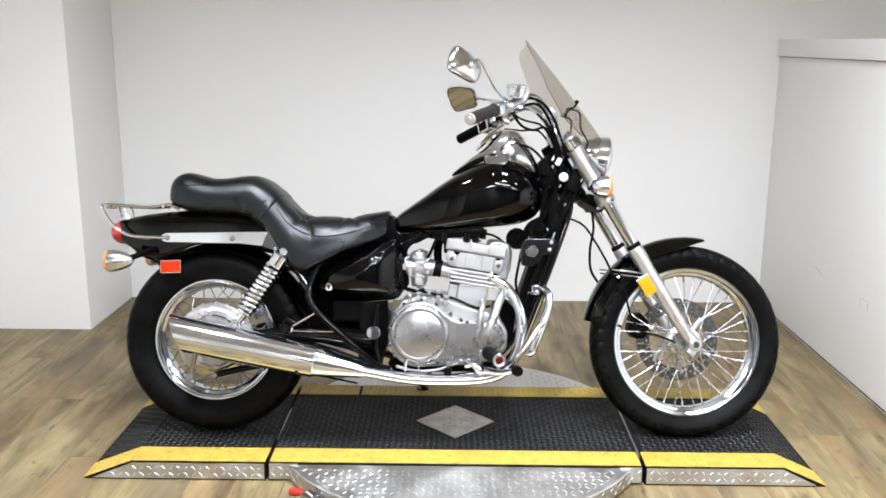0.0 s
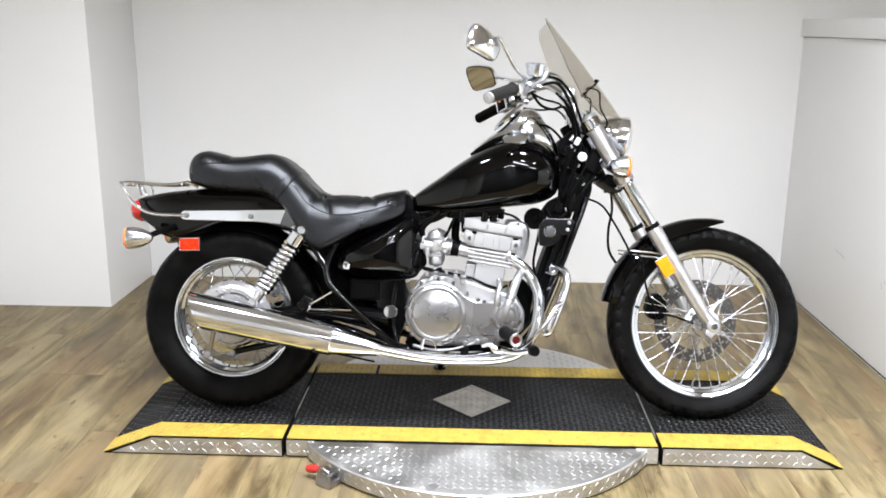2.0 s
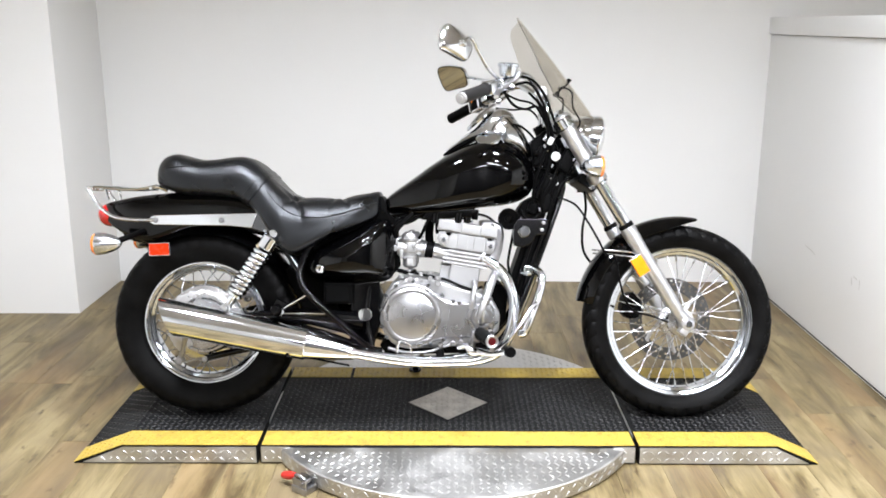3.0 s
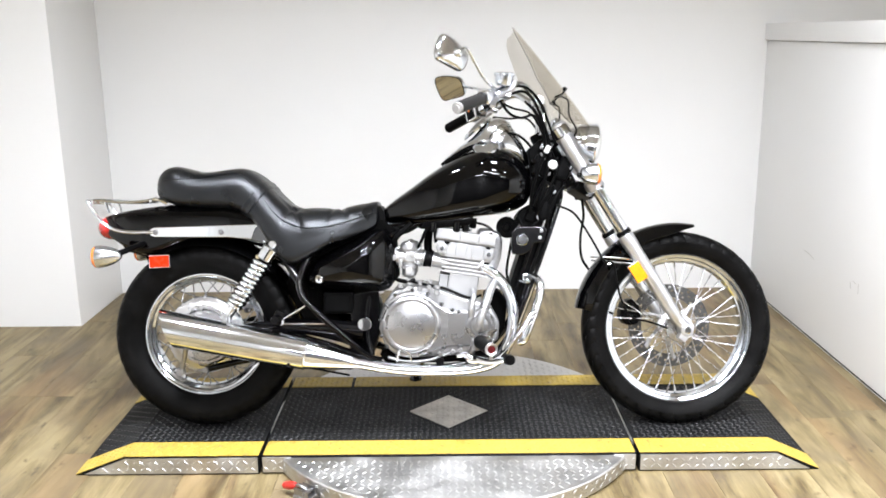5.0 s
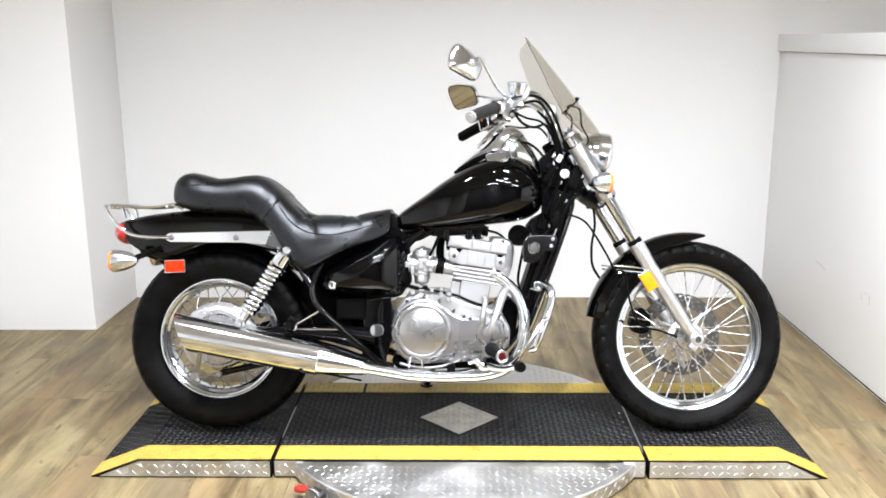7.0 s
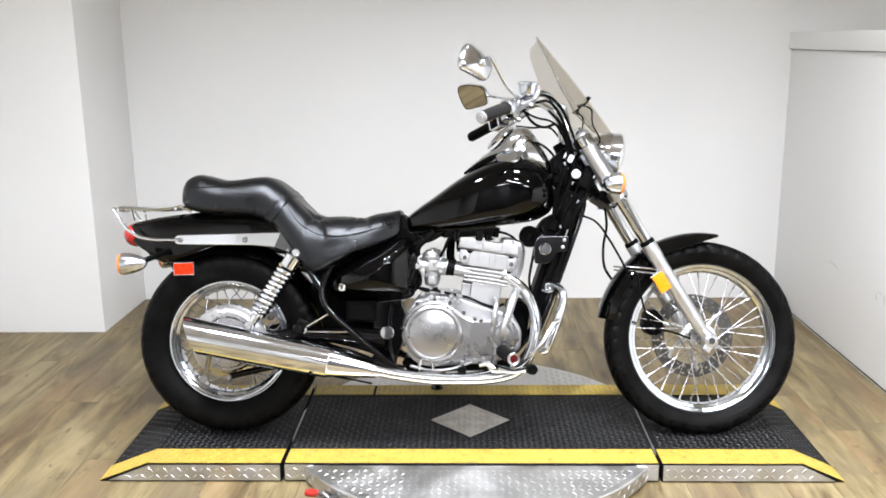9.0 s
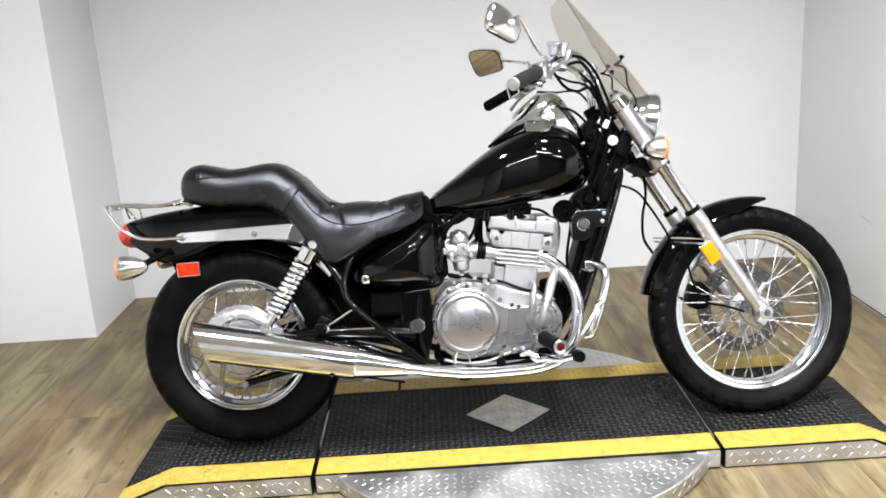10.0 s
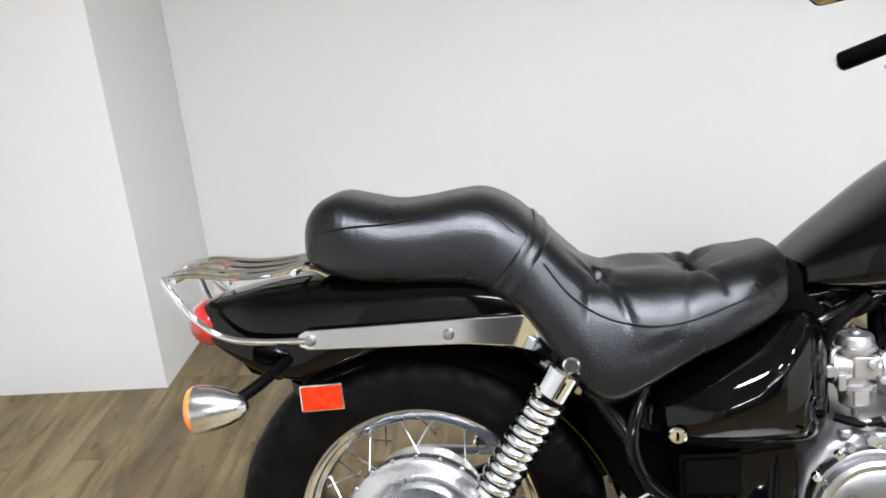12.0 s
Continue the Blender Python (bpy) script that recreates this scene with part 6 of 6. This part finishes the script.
part("battery_box", bm, SATIN, bike, "black battery box")
bm = bmesh.new()
prism(bm, [(-0.382, 0.455), (-0.303, 0.455), (-0.303, 0.40), (-0.382, 0.40)], -0.137, -0.13, 0.003)
part("battery_label", bm, SATIN, bike)
# airbox block and added black fillers that keep the gaps under the seat dark
bm = bmesh.new()
prism(bm, [(-0.43, 0.62), (-0.20, 0.70), (-0.16, 0.67), (-0.15, 0.50), (-0.19, 0.47), (-0.44, 0.47)], -0.09, 0.09, 0.01)
prism(bm, [(-0.53, 0.50), (-0.40, 0.50), (-0.33, 0.33), (-0.44, 0.33), (-0.50, 0.42)], -0.066, 0.066, 0.008)
prism(bm, [(-0.60, 0.66), (-0.44, 0.64), (-0.45, 0.42), (-0.50, 0.40), (-0.53, 0.46), (-0.50, 0.56)], -0.07, 0.07, 0.01)
part("airbox_filler", bm, GROOVE, bike)


# carburettors
def carburettor(y):
    bm = bmesh.new()
    c = V(-0.111, y, 0.571)
    lathe(bm, [(-0.070, 0), (-0.070, 0.006), (-0.064, 0.007), (-0.063, 0.018), (-0.058, 0.0235), (-0.034, 0.0255), (-0.032, 0.030), (-0.026, 0.030), (-0.024, 0.0225), (0.014, 0.0225), (0.018, 0.0265), (0.026, 0.0275), (0.027, 0.0325), (0.033, 0.0325), (0.034, 0.0285), (0.045, 0.0275), (0.050, 0.024), (0.052, 0.010), (0.056, 0.009), (0.057, 0)], c, (0, 0, 1), 30)
    rod(bm, c + V(-0.052, 0, 0.004), c + V(0.050, 0, -0.004), 0.0235, seg=24, soft=0.003)
    rod(bm, c + V(-0.040, 0, 0.003), c + V(-0.034, 0, 0.003), 0.0285, seg=24, soft=0.001)
    rod(bm, c + V(0.032, 0, -0.003), c + V(0.038, 0, -0.003), 0.0275, seg=24, soft=0.001)
    box(bm, c + V(0.004, -0.020, 0.004), (0.030, 0.018, 0.034), soft=0.004)
    box(bm, c + V(0.0, -0.024, -0.044), (0.022, 0.008, 0.022), soft=0.003)
    box(bm, c + V(-0.028, -0.020, -0.018), (0.012, 0.016, 0.026), soft=0.003)
    rod(bm, c + V(-0.048, -0.012, 0.002), c + V(-0.048, -0.034, 0.002), 0.010, soft=0.002)
    rod(bm, c + V(0.014, -0.028, 0.010), c + V(0.014, -0.038, 0.010), 0.008, soft=0.002)
    rod(bm, c + V(0.030, -0.018, -0.016), c + V(0.030, -0.034, -0.016), 0.0055, soft=0.001)
    tube(bm, [c + V(-0.030, -0.020, 0.036), c + V(-0.042, -0.026, 0.030), c + V(-0.044, -0.028, 0.014)], 0.0032, seg=8)
    tube(bm, [c + V(0.014, -0.036, 0.010), c + V(0.028, -0.038, 0.024), c + V(0.040, -0.030, 0.034)], 0.0026, seg=8)
    root = part("carburettor", bm, ALLOY, bike, "cast aluminium carburettor")
    bm = bmesh.new()
    for dx, dy in ((-0.019, -0.022), (0.019, -0.022)):
        rod(bm, c + V(dx, dy, 0.030), c + V(dx, dy, 0.039), 0.004, soft=0.001, seg=10)
        rod(bm, c + V(dx, dy, -0.036), c + V(dx, dy, -0.024), 0.004, soft=0.001, seg=10)
    rod(bm, c + V(0, 0, -0.069), c + V(0, 0, -0.080), 0.005)
    part("screws", bm, STEEL, root)
    bm = bmesh.new()
    tube(bm, [c + V(0.044, 0, -0.003), c + V(0.056, 0, -0.005), c + V(0.066, 0, -0.007), c + V(0.076, 0, -0.009)], [0.0245, 0.0262, 0.0240, 0.0250], seg=18)
    tube(bm, [c + V(-0.042, 0, 0.003), c + V(-0.06, 0, 0.004), c + V(-0.08, 0, 0.006)], [0.027, 0.025, 0.029], seg=18)
    part("intake_boot", bm, RUBBER, root, "black rubber intake boot")
    bm = bmesh.new()
    rod(bm, c + V(0.074, 0, -0.009), c + V(0.125, 0, -0.018), 0.0205, 0.0225, seg=20)
    rod(bm, c + V(0.045, 0, -0.003), c + V(0.050, 0, -0.004), 0.0268, seg=20, soft=0.001)
    part("intake_stub", bm, ALLOY, root)


carburettor(-0.075)
carburettor(0.075)
bm = bmesh.new()
tube(bm, [(-0.155, -0.07, 0.67), (-0.13, -0.09, 0.655), (-0.1, -0.095, 0.665), (-0.06, -0.08, 0.69)], 0.006, seg=8)
tube(bm, [(-0.085, -0.085, 0.60), (-0.07, -0.1, 0.625), (-0.055, -0.1, 0.66), (-0.03, -0.08, 0.70)], 0.005, seg=8)
tube(bm, [(-0.16, -0.09, 0.61), (-0.15, -0.1, 0.64), (-0.10, -0.1, 0.685)], 0.009, seg=8)
part("hose", bm, RUBBER, bike)
bm = bmesh.new()
tube(bm, [(0.112, -0.06, 0.684), (0.143, -0.06, 0.675), (0.168, -0.06, 0.655), (0.182, -0.06, 0.622), (0.174, -0.06, 0.559), (0.162, -0.06, 0.538)], 0.0042, seg=8)
part("hose", bm, RUBBER, bike)
bm = bmesh.new()
prism(bm, [(0.14, 0.45), (0.19, 0.455), (0.215, 0.42), (0.205, 0.33), (0.17, 0.27), (0.13, 0.28)], -0.06, 0.09, 0.012)
part("oil_cooler", bm, GROOVE, bike)
# chain tunnel and ducts behind the head
bm = bmesh.new()
prism(bm, [(0.02, 0.10), (0.098, 0.10), (0.108, 0.16), (0.106, 0.215), (0.092, 0.242), (0.06, 0.25), (0.02, 0.245)], -0.085, 0.10, 0.014, 3, m=TILT_M)
part("rear_shroud", bm, STEEL, engine, "dark metal casing behind the cylinder head")
bm = bmesh.new()
prism(bm, [(-0.075, 0.665), (-0.06, 0.695), (0.02, 0.70), (0.10, 0.705), (0.11, 0.69), (0.085, 0.674), (0.0, 0.668)], -0.105, 0.10, 0.006)
for x, y in ((-0.03, -0.1), (0.045, -0.1), (0.075, -0.09)):
    rod(bm, (x, y, 0.655), (x + 0.004, y, 0.69), 0.012, soft=0.003)
part("coil_cover", bm, FRAME, bike)
bm = bmesh.new()
tube(bm, [(-0.165, -0.06, 0.64), (-0.13, -0.05, 0.67), (-0.08, -0.05, 0.675), (-0.03, -0.06, 0.665), (-0.02, -0.07, 0.62)], 0.0075, seg=10)
tube(bm, [(-0.045, -0.02, 0.56), (-0.05, 0.0, 0.62), (-0.04, 0.0, 0.69)], 0.014, seg=10)
part("hose", bm, RUBBER, bike)
# coils and parts above the engine
bm = bmesh.new()
box(bm, (0.03, 0, 0.692), (0.10, 0.10, 0.03), soft=0.008)
for x in (-0.01, 0.06, 0.10):
    rod(bm, (x, -0.06, 0.665), (x + 0.005, -0.06, 0.70), 0.011, soft=0.003)
part("spark_coil", bm, SATIN, bike)
bm = bmesh.new()
lathe(bm, [(-0.03, 0), (-0.03, 0.012), (0.0, 0.014), (0.004, 0.033), (0.014, 0.036), (0.018, 0.033), (0.016, 0.014), (0.024, 0.011), (0.025, 0)], (0.217, -0.045, 0.668), (-0.25, -1, 0), 28)
box(bm, (0.232, -0.02, 0.682), (0.05, 0.05, 0.03), Matrix.Rotation(radians(20), 4, "Y"), soft=0.008)
part("horn", bm, SATIN, bike, "round black horn under the tank")
bm = bmesh.new()
prism(bm, [(0.240, 0.695), (0.262, 0.725), (0.300, 0.745), (0.350, 0.725), (0.335, 0.668), (0.268, 0.662)], -0.05, 0.05, 0.010)
box(bm, (0.292, -0.058, 0.705), (0.03, 0.022, 0.036), Matrix.Rotation(radians(18), 4, "Y"), soft=0.005)
part("wiring_box", bm, SATIN, bike, "black wiring boxes under the steering head")
# radiator and its bracket
bm = bmesh.new()
rt = Matrix.Translation((0.277, 0, 0.52)) @ Matrix.Rotation(radians(18.3), 4, "Y")
box(bm, (0, 0, 0), (0.028, 0.15, 0.30), soft=0.006)
bm.transform(rt)
radiator = part("radiator", bm, SATIN, bike, "black radiator between the frame tubes")
bm = bmesh.new()
box(bm, (-0.026, 0.01, -0.02), (0.026, 0.13, 0.21), soft=0.008)
bm.transform(rt)
part("fan_shroud", bm, SATIN, radiator, "black fan housing")
bm = bmesh.new()
tube(bm, [(0.232, -0.07, 0.655), (0.227, -0.072, 0.616), (0.212, -0.07, 0.529), (0.220, -0.05, 0.48)], 0.0045, seg=8)
part("overflow_hose", bm, RUBBER, radiator)
for u0 in (-0.012, 0.013):
    bm = bmesh.new()
    rod(bm, (u0, -0.078, -0.150), (u0, -0.078, 0.150), 0.0085, seg=12, soft=0.003)
    bm.transform(rt)
    part("side_tube", bm, FRAME, radiator)
for u0, v0 in ((0.0, 0.118), (0.004, -0.02), (0.0, -0.125)):
    bm = bmesh.new()
    hexhead(bm, (u0, -0.083, v0), (0, -1, 0), 0.0055, 0.006)
    bm.transform(rt)
    part("radiator_bolt", bm, STEEL, radiator)
bm = bmesh.new()
prism(bm, [(0.226, 0.650), (0.240, 0.670), (0.335, 0.670), (0.340, 0.653), (0.331, 0.620), (0.299, 0.616), (0.283, 0.590), (0.259, 0.577), (0.228, 0.581), (0.224, 0.61)], -0.116, -0.082, 0.004, 2)
bracket = part("radiator_bracket", bm, GLOSS, bike, "black bracket plate with a large bolt")
bm = bmesh.new()
lathe(bm, [(0, 0), (0, 0.019), (0.004, 0.019), (0.006, 0.0165), (0.012, 0.015), (0.013, 0)], (0.260, -0.1155, 0.628), (0, -1, 0), 24)
part("bolt", bm, CHROME, bracket)
bm = bmesh.new()
for x, z in ((0.323, 0.657), (0.318, 0.634)):
    lathe(bm, [(0, 0), (0, 0.006), (0.002, 0.006), (0.003, 0)], (x, -0.1155, z), (0, -1, 0), 12)
part("rivet", bm, STEEL, bracket)


# exhausts
def exhaust(s):
    y = lambda a: a * s
    bm = bmesh.new()
    pts = [(0.115, y(0.075), 0.545), (0.150, y(0.09), 0.528), (0.192, y(0.105), 0.492), (0.224, y(0.115), 0.43), (0.228, y(0.125), 0.365), (0.212, y(0.14), 0.295), (0.172, y(0.15), 0.238), (0.10, y(0.158), 0.214), (0.0, y(0.163), 0.209), (-0.10, y(0.168), 0.211), (-0.19, y(0.172), 0.222), (-0.29, y(0.178), 0.241)]
    if s > 0:
        pts = [(x - (0.05 if x > 0.12 else 0), yy, z) for x, yy, z in pts]
    tube(bm, pts, 0.0176, seg=24, n=6)
    pipe = part("exhaust_pipe", bm, CHROME, bike, "chromed exhaust pipe with slash-cut muffler")
    a, b = V(-0.285, y(0.178), 0.240), V(-0.865, y(0.182), 0.353)
    d = (b - a).normalized()
    length = (b - a).length
    prof = [(0.0, 0.0225), (0.018, 0.0232), (0.022, 0.0268), (0.09, 0.0385), (0.154, 0.0490), (0.158, 0.0530), (0.30, 0.0548), (0.42, 0.0558), (0.47, 0.0560), (0.52, 0.0562), (length, 0.0565)]
    u = V(0, 1, 0)
    w = d.cross(u)
    if w.z < 0:
        w = -w
    bm = bmesh.new()
    rings = []
    for t, r in prof:
        ring = []
        for k in range(36):
            ang = 2 * math.pi * k / 36
            cut = 0.0
            if t > length - 0.12:
                cut = (t - (length - 0.12)) / 0.12
            # the end is cut on a slant: long above, short below
            p = a + d * (t + cut * (0.017 + 0.036 * math.sin(ang))) + r * (math.cos(ang) * u + math.sin(ang) * w)
            ring.append(p)
        rings.append(ring)
    back_in = []
    for k in range(36):
        ang = 2 * math.pi * k / 36
        back_in.append(a + d * (length + 0.017 + 0.036 * math.sin(ang)) + 0.0515 * (math.cos(ang) * u + math.sin(ang) * w))
    deep = [a + d * (length - 0.13) + 0.05 * (math.cos(2 * math.pi * k / 36) * u + math.sin(2 * math.pi * k / 36) * w) for k in range(36)]
    loft(bm, rings + [back_in, deep])
    part("muffler", bm, CHROME, pipe, "long chromed muffler, slash-cut at the end")
    bm = bmesh.new()
    lathe(bm, [(0, 0), (0, 0.02), (0.004, 0.02), (0.004, 0)], a + d * (length - 0.14), d, 24)
    lathe(bm, [(0, 0.049), (0.003, 0.049), (0.003, 0.0), (0, 0)], a + d * (length - 0.128), d, 30)
    part("baffle", bm, GROOVE, pipe)
    # heat shield seam and clamp
    bm = bmesh.new()
    rod(bm, a + d * 0.008, a + d * 0.021, 0.0258, seg=24, soft=0.002)
    part("clamp", bm, CHROME, pipe)
    bm = bmesh.new()
    box(bm, a + d * 0.09 + V(0, 0.018 * s, -0.040), (0.15, 0.006, 0.006), Matrix.Rotation(radians(11.0), 4, "Y"), soft=0.002)
    part("shield_edge", bm, SATIN, pipe)
    bm = bmesh.new()
    tube(bm, [V(-0.83, y(0.165), 0.30), V(-0.845, y(0.14), 0.255), V(-0.862, y(0.12), 0.205)], [0.01, 0.008, 0.009], seg=10)
    rod(bm, (-0.862, y(0.105), 0.205), (-0.862, y(0.14), 0.205), 0.013, soft=0.003)
    part("muffler_bracket", bm, STEEL, pipe)
    bm = bmesh.new()
    lathe(bm, [(0, 0.018), (0, 0.026), (0.008, 0.026), (0.008, 0.018), (0, 0.018)], (0.126, y(0.079), 0.541), V(0.9, 0.25 * s, -0.4), 24)
    part("flange", bm, STEEL, pipe)


exhaust(-1)


# engine guard, pegs, pedals
def guard(s):
    y = lambda a: a * s
    bm = bmesh.new()
    tube(bm, [(0.274, y(0.060), 0.508), (0.294, y(0.085), 0.506), (0.312, y(0.106), 0.496), (0.318, y(0.125), 0.474), (0.310, y(0.140), 0.435), (0.290, y(0.152), 0.380), (0.271, y(0.158), 0.330), (0.261, y(0.156), 0.306), (0.250, y(0.146), 0.297)], 0.0135, seg=16)
    root = part("engine_guard", bm, CHROME, bike, "chromed tubular engine guard")
    bm = bmesh.new()
    tube(bm, [(0.299, y(0.160), 0.398), (0.282, y(0.172), 0.390), (0.270, y(0.182), 0.370), (0.228, y(0.20), 0.315), (0.19, y(0.195), 0.268), (0.155, y(0.185), 0.246), (0.11, y(0.175), 0.248)], 0.0075, seg=12)
    part("brace", bm, CHROME, root)
    bm = bmesh.new()
    box(bm, (0.278, y(0.08), 0.5), (0.03, 0.02, 0.03), soft=0.005)
    tube(bm, [(0.255, y(0.09), 0.49), (0.27, y(0.11), 0.488), (0.285, y(0.12), 0.49)], 0.005, seg=8)
    ball(bm, (0.250, y(0.146), 0.297), (0.0125, 0.0125, 0.0125), 12)
    part("clamp", bm, CHROME, root)
    # rider's foot peg
    p, q = V(0.116, y(0.165), 0.302), V(0.147, y(0.300), 0.298)
    d = (q - p).normalized()
    length = (q - p).length
    bm = bmesh.new()
    prof = [(0, 0), (0, 0.018)]
    for k in range(11):
        prof += [(0.006 + k * (length - 0.012) / 11, 0.0215), (0.006 + (k + 0.6) * (length - 0.012) / 11, 0.0215), (0.006 + (k + 0.7) * (length - 0.012) / 11, 0.0195)]
    prof += [(length, 0.020), (length, 0)]
    lathe(bm, prof, p, d, 24)
    peg = part("foot_peg", bm, RUBBER, bike, "black rubber foot peg with a bright end ring")
    bm = bmesh.new()
    lathe(bm, [(0, 0.0125), (0, 0.0205), (0.004, 0.0205), (0.006, 0.0185), (0.004, 0.0125)], q, d, 28, ring=True)
    part("end_ring", bm, BRUSHED, peg, "bright metal end ring")
    # chrome disc; the red it reflects is painted into its colour
    bm = bmesh.new()
    lathe(bm, [(0.0005, 0.0), (0.0005, 0.013), (0.003, 0.013), (0.0035, 0.0)], q, d, 24)
    part("end_disc", bm, MAROON, peg, "chrome end disc with a red reflection in its colour")
    bm = bmesh.new()
    box(bm, p + V(-0.01, 0, -0.01), (0.03, 0.03, 0.034), soft=0.006)
    tube(bm, [p, p + V(-0.015, -0.03 * s, -0.02), V(0.09, y(0.12), 0.255)], 0.011, seg=10)
    hexhead(bm, q + V(0, -0.004 * s, -0.022), (0, 0, -1), 0.006, 0.012)
    part("hinge", bm, STEEL, peg)


both(guard)
bm = bmesh.new()
tube(bm, [(0.12, -0.19, 0.246), (0.09, -0.195, 0.25), (0.07, -0.19, 0.264), (0.045, -0.18, 0.258)], [0.012, 0.015, 0.009, 0.006], seg=12)
tube(bm, [(0.10, -0.195, 0.25), (0.15, -0.21, 0.243), (0.185, -0.22, 0.25), (0.205, -0.228, 0.258)], [0.011, 0.009, 0.009, 0.008], seg=12)
pedal = part("brake_pedal", bm, CHROME, bike, "chromed rear brake pedal")
bm = bmesh.new()
tube(bm, [(0.198, -0.195, 0.252), (0.206, -0.225, 0.254), (0.21, -0.25, 0.255)], [0.016, 0.018, 0.016], seg=14)
part("pad", bm, RUBBER, pedal, "black rubber pedal pad")
bm = bmesh.new()
tube(bm, [(-0.150, -0.165, 0.238), (-0.146, -0.172, 0.268), (-0.138, -0.175, 0.278), (-0.112, -0.175, 0.268), (-0.106, -0.172, 0.258), (-0.104, -0.168, 0.238)], 0.0032, seg=8)
part("wire_guard", bm, CHROME, bike, "bent chrome wire loop")
bm = bmesh.new()
tube(bm, [(0.02, -0.14, 0.262), (-0.05, -0.145, 0.24), (-0.12, -0.145, 0.236), (-0.18, -0.14, 0.25)], 0.005, seg=8)
for x in (-0.01, 0.03, 0.055):
    rod(bm, (x, -0.135, 0.262 + x * 0.15), (x, -0.155, 0.262 + x * 0.15), 0.008, soft=0.002)
part("brake_linkage", bm, STEEL, bike)
bm = bmesh.new()
rod(bm, (-0.012, -0.12, 0.235), (-0.012, -0.155, 0.235), 0.014, soft=0.003)
part("stop_rubber", bm, RUBBER, bike)
# side stand on the far side, foot on the deck
bm = bmesh.new()
UNLEAN = bike.matrix_basis.inverted()
foot = UNLEAN @ V(-0.11, 0.315, 0.070)
tube(bm, [(-0.06, 0.13, 0.25), (-0.075, 0.16, 0.19), (foot.x + 0.015, foot.y - 0.03, foot.z + 0.05), (foot.x, foot.y, foot.z)], 0.011, seg=10)
lathe(bm, [(-0.005, 0), (-0.005, 0.024), (0.004, 0.022), (0.006, 0)], foot, UNLEAN.to_3x3() @ V(0, 0, 1), 20)
part("side_stand", bm, FRAME, bike, "black side stand resting on the deck")


# ---- floor planks, last ----
PLANK_W, PLANK_L = 0.152, 0.914
rng = random.Random(7)


def plank_mesh():
    bm = bmesh.new()
    w, l, b = PLANK_W / 2 - 0.0002, PLANK_L / 2 - 0.0002, 0.0006
    rings = [[V(x * (w - d), y * (l - d), z) for x, y in ((-1, -1), (1, -1), (1, 1), (-1, 1))] for d, z in ((0, -0.006), (0, -0.001), (b, 0.0))]
    loft(bm, rings)
    return mesh_of("plank", bm, WOOD, 20)


shared_plank = plank_mesh()
for i in range(27):
    x = LEFT + PLANK_W * (i + 0.5)
    if x + PLANK_W / 2 > RIGHT + 0.05:
        break
    shift = rng.random() * PLANK_L
    for j in range(6):
        y = BACK - shift - PLANK_L * j + PLANK_L / 2
        ob = piece("plank", shared_plank, floor, Matrix.Translation((x, y, 0)) @ Matrix.Rotation(math.pi * rng.randint(0, 1), 4, "Z"))
